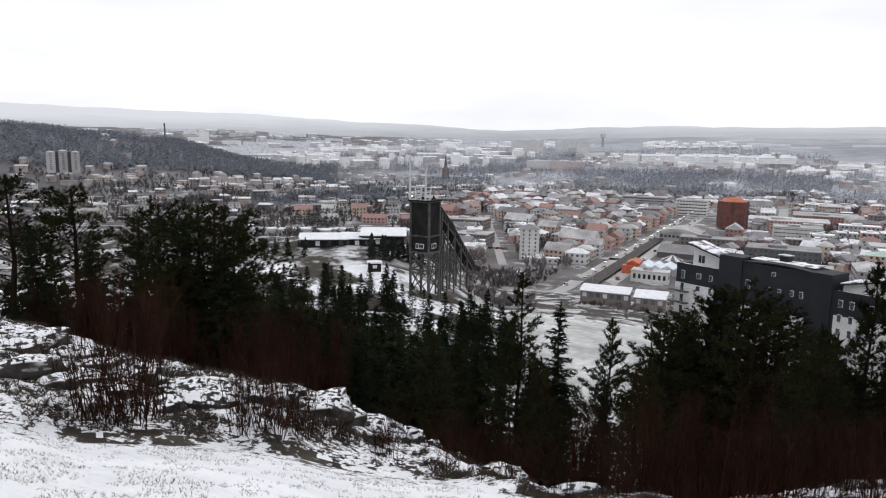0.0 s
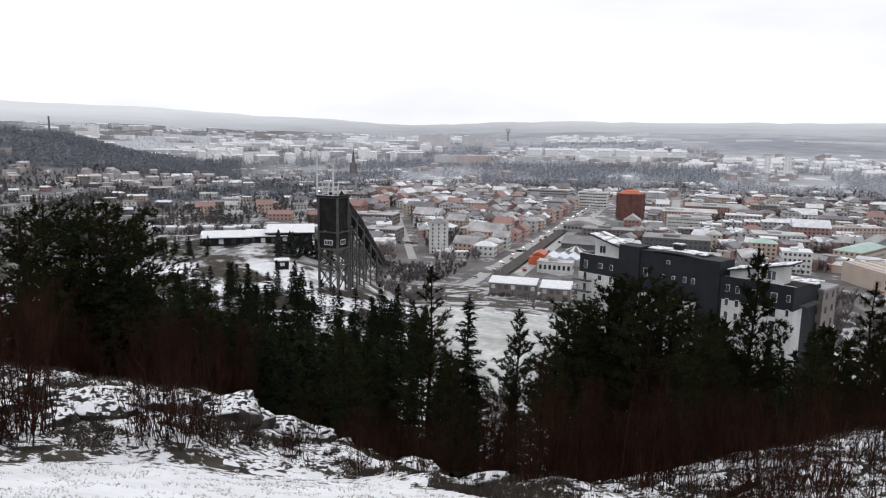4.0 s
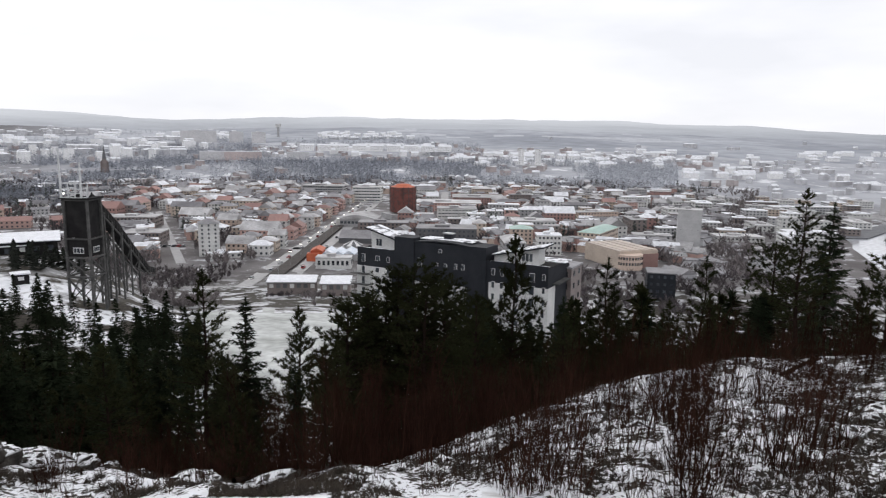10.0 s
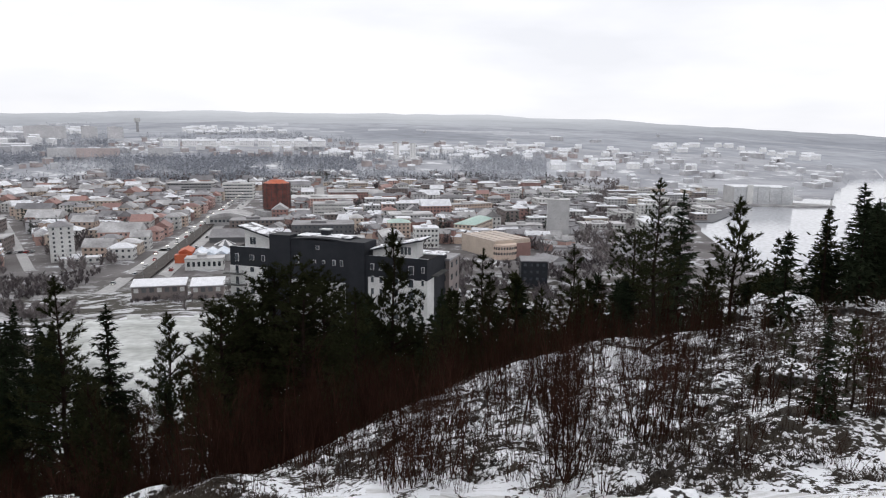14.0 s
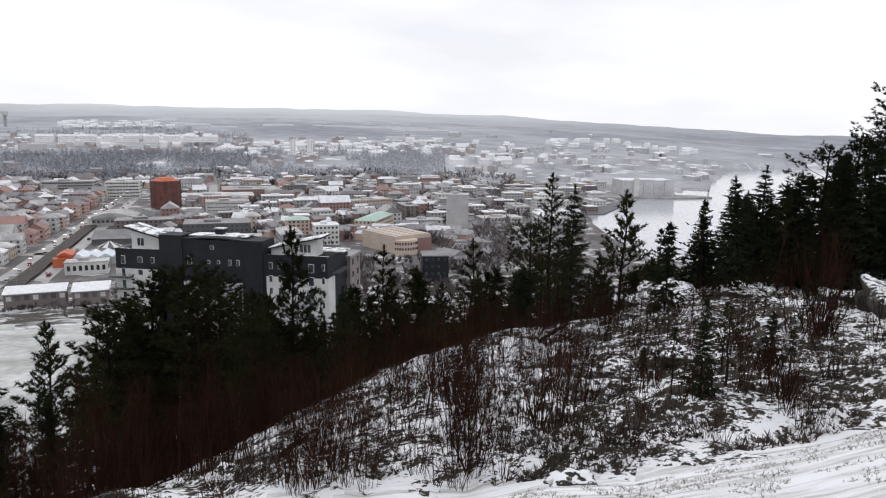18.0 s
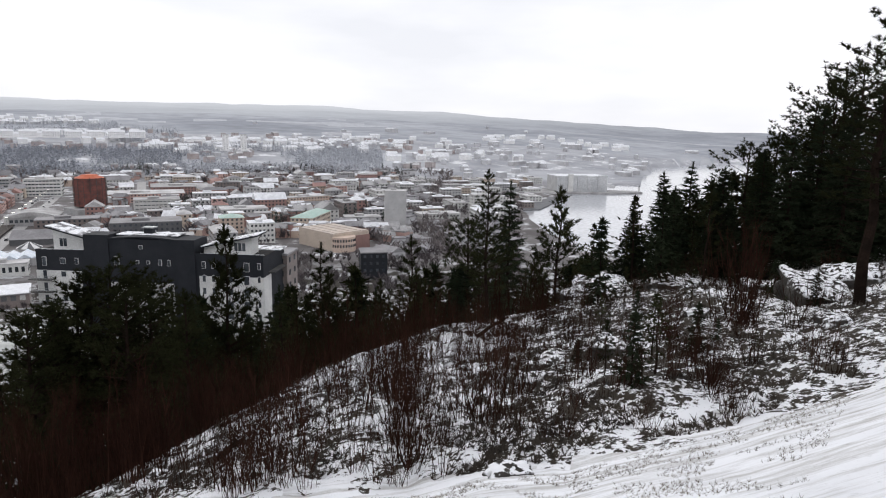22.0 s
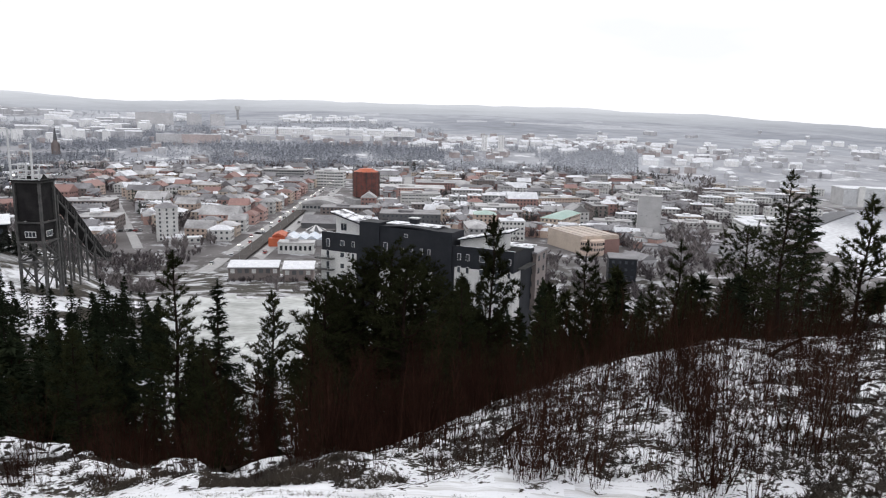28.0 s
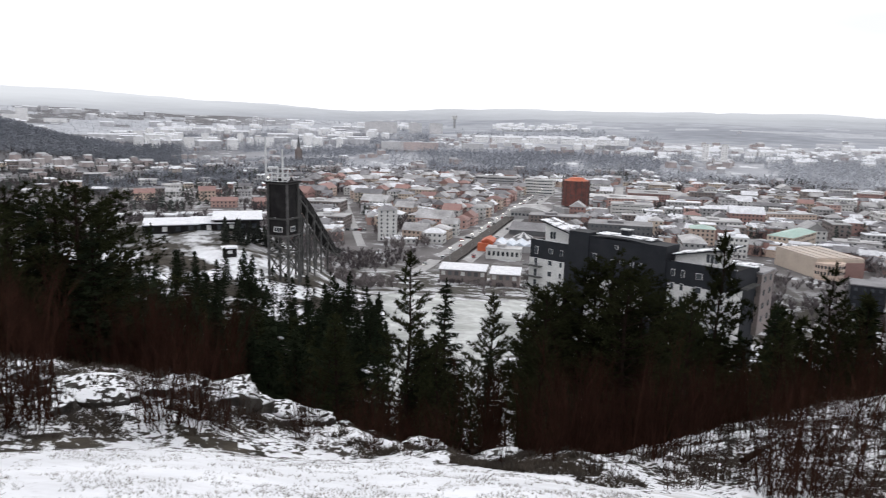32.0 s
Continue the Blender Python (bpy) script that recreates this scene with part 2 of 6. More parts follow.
LAND = {
    -40: ([60, 100, 150, 200, 230, 280, 330, 420, 600, 900], [-25, -33, -38, -41, -39.5, -37.6, -56, -70, -74, -74]),
    -6: ([60, 100, 150, 195, 235, 275, 320, 380, 600, 900], [-27, -36, -40, -43, -40, -37.8, -62, -74, -75, -75]),
    6: ([55, 90, 130, 170, 215, 250, 290, 345, 600, 900], [-27, -37, -45, -50, -55, -62, -68, -75, -75, -75]),
    45: ([60, 90, 130, 170, 220, 290, 345, 600, 900], [-30, -39, -48, -57, -68, -74, -75, -75, -75]),
    62: ([75, 120, 200, 300, 390, 470, 600, 1100, 1500], [-31, -45, -58, -68, -75, -81, -84, -83, -75]),
    90: ([90, 120, 200, 300, 400, 600, 1000, 1700, 1900], [-34, -45, -58, -70, -82, -85, -85, -84, -75]),
}
LAND_AZ = sorted(LAND)
FAR_R = 3600.0


def fbm(x, y, scale, octaves=4):
    return noise.fractal(Vector((x / scale, y / scale, 0.37)), 1.0, 2.0, octaves)


def wet(az, r):
    """How far a place lies inside the fjord: above 0 is water."""
    near = float(np.interp(az, [51, 57.5, 58.6, 60, 63, 69, 77, 97], [2000, 1000, 610, 545, 470, 430, 420, 420]))
    far = float(np.interp(az, [51, 58, 61, 62.5, 67.6, 68.3, 71.5, 76.5, 97], [600, 640, 760, 840, 960, 1480, 1650, 2000, 2300]))
    return min(r - near, far - r)


def lie(az, r):
    """Ground height at an azimuth and distance."""
    a = math.radians(az)
    x, y = r * math.sin(a), r * math.cos(a)
    rc, re = float(np.interp(az, CREST_AZ, CREST_R)), float(np.interp(az, EDGE_AZ, EDGE_R))
    zc = rc * math.tan(math.radians(float(np.interp(az, CREST_AZ, CREST_EL))))
    ze = re * math.tan(math.radians(float(np.interp(az, EDGE_AZ, EDGE_EL))))
    if r <= rc:
        z = float(np.interp(r, [0, 1, re, rc], [-1.6, -1.7, ze, zc]))
        rough = min(1.0, max(0.0, (r - re + 0.5) / 2.0))
        z += 0.03 * fbm(x, y, 1.7) + rough * (0.28 * fbm(x + 7, y, 2.6) + 0.10 * fbm(x, y + 9, 0.7))
        # the crest itself rounds off
        return z - 0.25 * max(0.0, 1 - (rc - r) / 2.5)
    i = max(0, min(len(LAND_AZ) - 2, int(np.searchsorted(LAND_AZ, az)) - 1))
    f = min(1.0, max(0.0, (az - LAND_AZ[i]) / (LAND_AZ[i + 1] - LAND_AZ[i])))
    f = f * f * (3 - 2 * f)
    zs = []
    for k in (LAND_AZ[i], LAND_AZ[i + 1]):
        rr, zz = LAND[k]
        zs.append(float(np.interp(r, [rc, rc + 9] + rr, [zc - 0.25, zc - 7.5] + zz)))
    z = zs[0] * (1 - f) + zs[1] * f
    z += min(1.0, (r - rc) / 20) * (0.8 * fbm(x, y, 14) if r < 400 else 0)
    if r > 900:
        el = float(np.interp(az, RIDGE_AZ, RIDGE_EL))
        top = FAR_R * math.tan(math.radians(el)) + 14 * fbm(x, y, 420)
        k = min(1.0, max(0.0, (r - 950) / (FAR_R - 950)))
        z += (top - z) * k ** float(np.interp(az, [-8, 9, 60, 72], [1.25, 0.88, 0.88, 1.25]))
        if r > FAR_R:
            z = top - (r - FAR_R) * 0.03
        if -60 < az < -8:
            crest = 1300 * math.tan(math.radians(float(np.interp(az, [-60, -33, -26, -21, -17, -8], [0.55, 0.5, -0.15, -0.6, -1.6, -3.3]))))
            bump = math.exp(-(((r - 1300) / (190 if r < 1300 else 330)) ** 2))
            z = max(z, z + (crest + 8 * fbm(x, y, 130) - z) * bump)
    if az > 44 and r > 395 and wet(az, r) < -25:
        z = max(z, -75.8)
    if wet(az, r) > -25:
        z = min(z, -75.5 - 5 * min(1.0, max(0.0, (wet(az, r) + 12) / 24)))
    return z


def ground_z(x, y):
    return lie(math.degrees(math.atan2(x, y)), math.hypot(x, y))


def at(az, r, dz=0.0):
    a = math.radians(az)
    return Vector((r * math.sin(a), r * math.cos(a), lie(az, r) + dz))


AZS = [a * 1.0 for a in range(-180, -46, 6)] + [-46 + 0.5 * i for i in range(290)] + [a * 1.0 for a in range(99, 180, 6)]
RADII = [0.01] + [0.4 + 0.6 * i for i in range(13)] + [8 + 0.25 * i for i in range(150)]
while RADII[-1] < 2450:
    RADII.append(RADII[-1] * 1.045)
FARS = [RADII[-1]]
while FARS[-1] < 4700:
    FARS.append(FARS[-1] * 1.035)


def sheet(radii):
    verts = []
    for r in radii:
        for az in AZS:
            a = math.radians(az)
            verts.append((r * math.sin(a), r * math.cos(a), lie(az, r)))
    k = len(AZS)
    faces = [(i * k + j, (i + 1) * k + j, (i + 1) * k + (j + 1) % k, i * k + (j + 1) % k) for i in range(len(radii) - 1) for j in range(k)]
    return verts, [tuple(reversed(f)) for f in faces]


def ground_material():
    """Snow, heather and rock near the lookout; needle litter and snow under the trees; lawns, yards and old snow in the
    town; far heath paled for haze.
    """
    m = bpy.data.materials.new("snowy_ground")
    m.use_nodes = True
    t = m.node_tree
    b = t.nodes["Principled BSDF"]
    b.inputs["Roughness"].default_value = 0.9
    b.inputs["Specular IOR Level"].default_value = 0.15
    geo = t.nodes.new("ShaderNodeNewGeometry")
    flat = t.nodes.new("ShaderNodeVectorMath")
    flat.operation = "MULTIPLY"
    flat.inputs[1].default_value = (1, 1, 0)
    link(t, geo.outputs["Position"], flat.inputs[0])
    dist = t.nodes.new("ShaderNodeVectorMath")
    dist.operation = "LENGTH"
    link(t, flat.outputs[0], dist.inputs[0])

    def tex(scale, detail=5, rough=0.55):
        n = t.nodes.new("ShaderNodeTexNoise")
        n.inputs["Scale"].default_value, n.inputs["Detail"].default_value, n.inputs["Roughness"].default_value = scale, detail, rough
        link(t, geo.outputs["Position"], n.inputs["Vector"])
        return n.outputs[0]

    def ramp(src, lo, hi, a=0.0, c=1.0):
        n = t.nodes.new("ShaderNodeMapRange")
        for key, val in (("From Min", lo), ("From Max", hi), ("To Min", a), ("To Max", c)):
            n.inputs[key].default_value = val
        link(t, src, n.inputs["Value"])
        return n.outputs[0]

    def blend(fac, a, c):
        n = t.nodes.new("ShaderNodeMixRGB")
        link(t, fac, n.inputs[0])
        for slot, val in ((1, a), (2, c)):
            if isinstance(val, tuple):
                n.inputs[slot].default_value = (*val, 1)
            else:
                link(t, val, n.inputs[slot])
        return n.outputs[0]

    def add(a, c, op="ADD"):
        n = t.nodes.new("ShaderNodeMath")
        n.operation = op
        link(t, a, n.inputs[0]), link(t, c, n.inputs[1])
        return n.outputs[0]

    snow = blend(ramp(tex(0.6), 0.35, 0.7), (0.84, 0.85, 0.88), (0.72, 0.73, 0.76))
    litter = blend(ramp(tex(1.1), 0.35, 0.65), (0.022, 0.019, 0.016), (0.065, 0.055, 0.042))
    town = blend(ramp(tex(0.03), 0.35, 0.65), (0.105, 0.096, 0.096), (0.19, 0.18, 0.18))
    # open snow near the lookout, with straws showing; brush and rock from the field's edge on
    edge = ramp(dist.outputs["Value"], 9.5, 14.5)
    straw = ramp(tex(7.0, 6, 0.7), 0.60, 0.72)
    patch = ramp(add(add(tex(0.5, 6, 0.7), tex(3.4, 7, 0.75)), ramp(edge, 0, 1, -0.4, 0.0)), 0.965, 1.0)
    bare = add(patch, ramp(straw, 0, 1, 0, 0.35), "MAXIMUM")
    lay = t.nodes.new("ShaderNodeMapping")
    lay.vector_type = "TEXTURE"
    lay.inputs["Rotation"].default_value = (0, 0, -0.75)
    lay.inputs["Scale"].default_value = (1.6, 0.2, 1.0)
    link(t, geo.outputs["Position"], lay.inputs["Vector"])
    drift = t.nodes.new("ShaderNodeTexNoise")
    drift.inputs["Scale"].default_value, drift.inputs["Detail"].default_value, drift.inputs["Roughness"].default_value = 0.8, 8, 0.7
    link(t, lay.outputs[0], drift.inputs["Vector"])
    side = t.nodes.new("ShaderNodeSeparateXYZ")
    link(t, geo.outputs["Position"], side.inputs[0])
    thin = add(ramp(drift.outputs[0], 0.47, 0.66, 0.0, 0.75), ramp(side.outputs["X"], 1.0, 6.0, 0.18, 1.0), "MULTIPLY")
    snow_near = blend(thin, snow, (0.27, 0.255, 0.225))
    near = blend(bare, snow_near, litter)
    woods = blend(ramp(tex(0.055, 7, 0.62), 0.46, 0.53), litter, snow)
    scrub = blend(ramp(tex(0.10, 7, 0.68), 0.50, 0.57), (0.055, 0.050, 0.042), (0.50, 0.505, 0.52))
    yard = blend(ramp(tex(0.06, 6, 0.7), 0.545, 0.625), town, (0.55, 0.56, 0.58))
    c = blend(ramp(dist.outputs["Value"], 40, 60), near, woods)
    c = blend(ramp(dist.outputs["Value"], 215, 250), c, scrub)
    c = blend(ramp(dist.outputs["Value"], 330, 380), c, yard)
    # distance haze is put into the far heath's pale bluish colours
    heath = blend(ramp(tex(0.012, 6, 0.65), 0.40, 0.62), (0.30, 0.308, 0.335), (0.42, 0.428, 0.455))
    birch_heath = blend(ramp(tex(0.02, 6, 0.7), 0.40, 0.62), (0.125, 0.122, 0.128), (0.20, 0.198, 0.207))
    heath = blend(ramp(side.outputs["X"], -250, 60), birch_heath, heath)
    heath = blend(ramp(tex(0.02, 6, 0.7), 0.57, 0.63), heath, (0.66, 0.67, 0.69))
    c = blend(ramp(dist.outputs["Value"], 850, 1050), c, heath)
    link(t, c, b.inputs["Base Color"])
    bp = t.nodes.new("ShaderNodeBump")
    bp.inputs["Strength"].default_value, bp.inputs["Distance"].default_value = 0.6, 0.08
    link(t, tex(5.0, 6, 0.65), bp.inputs["Height"])
    link(t, bp.outputs[0], b.inputs["Normal"])
    return m


def brush_material(name, cover):
    """Thin snow over heather, moss and stones: dark and white flecks at several sizes."""
    m = bpy.data.materials.new(name)
    m.use_nodes = True
    t = m.node_tree
    b = t.nodes["Principled BSDF"]
    b.inputs["Roughness"].default_value = 0.9
    b.inputs["Specular IOR Level"].default_value = 0.15
    geo = t.nodes.new("ShaderNodeNewGeometry")
    total = None
    for scale, weight in ((0.45, 0.55), (2.6, 1.0), (9.0, 0.85)):
        n = t.nodes.new("ShaderNodeTexNoise")
        n.inputs["Scale"].default_value, n.inputs["Detail"].default_value, n.inputs["Roughness"].default_value = scale, 6, 0.7
        link(t, geo.outputs["Position"], n.inputs["Vector"])
        times = t.nodes.new("ShaderNodeMath")
        times.operation = "MULTIPLY_ADD"
        times.inputs[1].default_value = weight
        times.inputs[2].default_value = 0.0
        link(t, n.outputs[0], times.inputs[0])
        if total is not None:
            link(t, total, times.inputs[2])
        total = times.outputs[0]
    cut = t.nodes.new("ShaderNodeMapRange")
    cut.inputs["From Min"].default_value, cut.inputs["From Max"].default_value = cover, cover + 0.035
    link(t, total, cut.inputs["Value"])
    tint = t.nodes.new("ShaderNodeTexNoise")
    tint.inputs["Scale"].default_value = 4.0
    link(t, geo.outputs["Position"], tint.inputs["Vector"])
    soil = t.nodes.new("ShaderNodeMixRGB")
    soil.inputs[1].default_value, soil.inputs[2].default_value = (0.015, 0.013, 0.011, 1), (0.060, 0.050, 0.038, 1)
    link(t, tint.outputs[0], soil.inputs[0])
    mix = t.nodes.new("ShaderNodeMixRGB")
    mix.inputs[1].default_value = (0.80, 0.81, 0.84, 1)
    link(t, cut.outputs[0], mix.inputs[0]), link(t, soil.outputs[0], mix.inputs[2])
    link(t, mix.outputs[0], b.inputs["Base Color"])
    bp = t.nodes.new("ShaderNodeBump")
    bp.inputs["Strength"].default_value, bp.inputs["Distance"].default_value = 0.7, 0.06
    link(t, total, bp.inputs["Height"])
    link(t, bp.outputs[0], b.inputs["Normal"])
    return m


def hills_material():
    """Far wooded ridges whose crests go up into low cloud: haze and cloud are painted as a pale glow that hides the
    woods more the higher they stand.
    """
    # bluish pale base colours also stand for haze
    m = mat("hazed_far_woods", (0.12, 0.132, 0.165), (0.20, 0.215, 0.255), 0.006, 1.0, 0.0, 6)
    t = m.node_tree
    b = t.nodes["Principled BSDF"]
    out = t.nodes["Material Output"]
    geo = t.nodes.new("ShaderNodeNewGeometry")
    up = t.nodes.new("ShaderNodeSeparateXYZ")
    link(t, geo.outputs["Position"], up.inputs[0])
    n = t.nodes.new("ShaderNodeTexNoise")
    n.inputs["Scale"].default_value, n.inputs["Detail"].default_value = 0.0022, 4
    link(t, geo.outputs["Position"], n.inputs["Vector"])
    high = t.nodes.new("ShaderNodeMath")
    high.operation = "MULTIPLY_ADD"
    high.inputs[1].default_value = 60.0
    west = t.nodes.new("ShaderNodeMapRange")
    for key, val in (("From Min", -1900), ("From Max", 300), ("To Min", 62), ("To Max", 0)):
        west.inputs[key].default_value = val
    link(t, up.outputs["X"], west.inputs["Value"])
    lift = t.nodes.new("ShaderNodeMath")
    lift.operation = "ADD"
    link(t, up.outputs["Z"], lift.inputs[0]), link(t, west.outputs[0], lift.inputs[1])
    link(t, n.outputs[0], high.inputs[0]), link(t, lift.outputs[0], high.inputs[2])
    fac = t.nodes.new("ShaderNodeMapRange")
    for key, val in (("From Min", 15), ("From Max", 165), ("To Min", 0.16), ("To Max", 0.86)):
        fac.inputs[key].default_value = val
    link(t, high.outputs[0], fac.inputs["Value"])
    # painted haze: pale glow mixed over the woods, stronger high up and westward
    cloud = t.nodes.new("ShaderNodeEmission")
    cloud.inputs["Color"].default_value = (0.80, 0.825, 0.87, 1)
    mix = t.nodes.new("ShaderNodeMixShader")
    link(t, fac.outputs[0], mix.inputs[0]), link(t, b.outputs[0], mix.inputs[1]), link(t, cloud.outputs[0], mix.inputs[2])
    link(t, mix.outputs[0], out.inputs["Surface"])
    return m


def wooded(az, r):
    """Which kind of wood floor lies here, all tinted for haze: 0 none, 2 dark, 3 hazed, 6 grey, 8 misty."""
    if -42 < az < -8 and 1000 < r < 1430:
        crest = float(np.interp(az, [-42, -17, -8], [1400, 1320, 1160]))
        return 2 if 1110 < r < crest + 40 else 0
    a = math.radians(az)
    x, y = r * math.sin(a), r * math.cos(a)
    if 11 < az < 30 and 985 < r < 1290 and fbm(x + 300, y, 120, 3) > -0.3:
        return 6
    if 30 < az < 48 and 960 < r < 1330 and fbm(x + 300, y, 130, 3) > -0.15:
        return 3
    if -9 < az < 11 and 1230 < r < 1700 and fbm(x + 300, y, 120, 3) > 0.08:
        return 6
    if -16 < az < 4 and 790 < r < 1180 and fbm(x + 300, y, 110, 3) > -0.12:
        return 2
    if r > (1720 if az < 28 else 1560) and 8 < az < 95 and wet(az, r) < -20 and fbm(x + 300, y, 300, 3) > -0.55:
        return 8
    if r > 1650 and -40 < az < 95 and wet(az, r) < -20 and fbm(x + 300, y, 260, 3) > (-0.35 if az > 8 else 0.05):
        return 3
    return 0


def meadow(az, r):
    """The open snow field below the wood, as kind 4."""
    a = math.radians(az)
    e = fbm(r * math.sin(a), r * math.cos(a), 18, 3)
    if r < 104 + 20 * e and -45 < az < 95:
        return 4 if 6 + 3 * e < az < 19 + 3 * e and r > 60 + 14 * e else 7
    return 4 if 6 + 3 * e < az < 19 + 3 * e and 84 + 14 * e < r < 225 + 25 * e else 0


# bluish grey of this floor holds painted haze over the hill
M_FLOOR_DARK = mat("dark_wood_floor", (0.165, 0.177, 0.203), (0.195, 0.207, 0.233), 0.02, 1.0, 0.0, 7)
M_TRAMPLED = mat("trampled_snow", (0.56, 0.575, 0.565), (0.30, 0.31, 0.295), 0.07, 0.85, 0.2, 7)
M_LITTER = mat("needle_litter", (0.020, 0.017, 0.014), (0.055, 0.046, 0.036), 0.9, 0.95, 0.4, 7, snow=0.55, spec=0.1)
# distance haze is painted into the next three floor colours
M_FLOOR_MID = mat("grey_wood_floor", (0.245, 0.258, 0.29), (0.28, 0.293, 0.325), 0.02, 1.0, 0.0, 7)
M_FLOOR_HAZE = mat("hazed_wood_floor", (0.39, 0.403, 0.435), (0.43, 0.443, 0.475), 0.008, 1.0, 0.0, 7)
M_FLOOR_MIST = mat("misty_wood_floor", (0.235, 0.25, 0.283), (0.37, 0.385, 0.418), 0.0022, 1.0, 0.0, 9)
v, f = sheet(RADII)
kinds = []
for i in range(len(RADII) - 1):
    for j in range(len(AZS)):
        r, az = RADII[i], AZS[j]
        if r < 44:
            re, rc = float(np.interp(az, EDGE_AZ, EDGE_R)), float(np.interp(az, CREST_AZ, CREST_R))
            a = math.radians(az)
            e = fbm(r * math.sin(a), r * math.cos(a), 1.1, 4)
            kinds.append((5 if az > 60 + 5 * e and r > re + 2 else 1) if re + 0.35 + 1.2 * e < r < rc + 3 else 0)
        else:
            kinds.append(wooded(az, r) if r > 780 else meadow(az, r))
solid("ground", mesh_of("ground", v, f, [ground_material(), brush_material("heather_and_snow", 1.215), M_FLOOR_DARK, M_FLOOR_HAZE, M_TRAMPLED, brush_material("heather_under_thin_snow", 1.155), M_FLOOR_MID, M_LITTER, M_FLOOR_MIST], kinds, smooth=True), "snowy hillside falling to woods and a wide town valley", "ground", kind="structure")
v, f = sheet(FARS)
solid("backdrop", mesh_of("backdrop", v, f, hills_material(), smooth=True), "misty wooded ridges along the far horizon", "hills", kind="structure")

# the fjord
rim = [(r * math.sin(math.radians(a)), r * math.cos(math.radians(a)), -77.0) for r in (395, 2500) for a in range(50, 131, 4)]
k = len(rim) // 2
solid("water", mesh_of("water", rim, [(i, i + 1, k + i + 1, k + i) for i in range(k - 1)], M_WATER), "calm pale grey fjord water reflecting the overcast sky", "water", kind="structure")


# ---- materials of the town ----
WALLS = {
    "white": mat("white_plaster", (0.634, 0.634, 0.619), (0.529, 0.529, 0.522), 0.15, 0.85, 0.1, 20, 0.12),
    "grey": mat("grey_plaster", (0.44, 0.44, 0.445), (0.36, 0.36, 0.365), 0.15, 0.85, 0.1, 20, 0.18),
    "beige": mat("beige_plaster", (0.53, 0.45, 0.375), (0.46, 0.385, 0.325), 0.15, 0.85, 0.1, 20, 0.15),
    "ochre": mat("ochre_plaster", (0.56, 0.44, 0.365), (0.49, 0.385, 0.325), 0.15, 0.85, 0.1, 20, 0.15),
    "pink": mat("salmon_plaster", (0.52, 0.345, 0.305), (0.45, 0.305, 0.275), 0.15, 0.85, 0.1, 20, 0.18),
    "brick": mat("red_brick", (0.31, 0.185, 0.165), (0.26, 0.16, 0.145), 0.2, 0.85, 0.1, 20, 0.2),
    "brown": mat("brown_brick", (0.235, 0.195, 0.185), (0.19, 0.165, 0.155), 0.2, 0.85, 0.1, 20, 0.2),
    "dark": mat("dark_cladding", (0.092, 0.096, 0.103), (0.128, 0.128, 0.136), 0.2, 0.8, 0.1, 20, 0.2),
}
ROOFS = {
    "snow": M_ROOFSNOW,
    "grey": mat("grey_felt_roof", (0.29, 0.283, 0.285), (0.50, 0.495, 0.50), 0.09, 0.85, 0.1, 10, 0.25),
    "dark": mat("dark_tin_roof", (0.16, 0.155, 0.165), (0.25, 0.245, 0.255), 0.1, 0.7, 0.1, 10, 0.2),
    "red": mat("red_tile_roof", (0.31, 0.185, 0.165), (0.27, 0.17, 0.155), 0.1, 0.85, 0.1, 14, 0.2),
    "green": mat("copper_green_roof", (0.32, 0.45, 0.40), (0.40, 0.50, 0.46), 0.1, 0.7, 0.1, 10, 0.1),
    "sand": mat("pale_ribbed_roof", (0.50, 0.42, 0.36), (0.42, 0.36, 0.32), 0.1, 0.7, 0.1, 10, 0.1),
}
# misty: distance haze is painted into these two wall colours
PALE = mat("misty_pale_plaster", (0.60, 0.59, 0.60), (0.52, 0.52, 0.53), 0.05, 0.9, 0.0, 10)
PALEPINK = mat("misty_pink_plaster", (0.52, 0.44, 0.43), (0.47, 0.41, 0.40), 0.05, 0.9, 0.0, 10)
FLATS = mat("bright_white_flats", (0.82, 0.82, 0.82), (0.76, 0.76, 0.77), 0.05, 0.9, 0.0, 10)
M_ORANGE = mat("orange_tarpaulin", (0.50, 0.12, 0.05), (0.40, 0.09, 0.045), 0.3, 0.7, 0.2, 10)
M_REDWRAP = mat("red_scaffold_net", (0.21, 0.072, 0.058), (0.095, 0.045, 0.042), 0.22, 0.8, 0.3, 8)
M_LAMP = bpy.data.materials.new("lit_lamp")
M_LAMP.use_nodes = True
M_LAMP.node_tree.nodes["Principled BSDF"].inputs["Emission Color"].default_value = (1.0, 0.95, 0.85, 1)
M_LAMP.node_tree.nodes["Principled BSDF"].inputs["Emission Strength"].default_value = 2.0


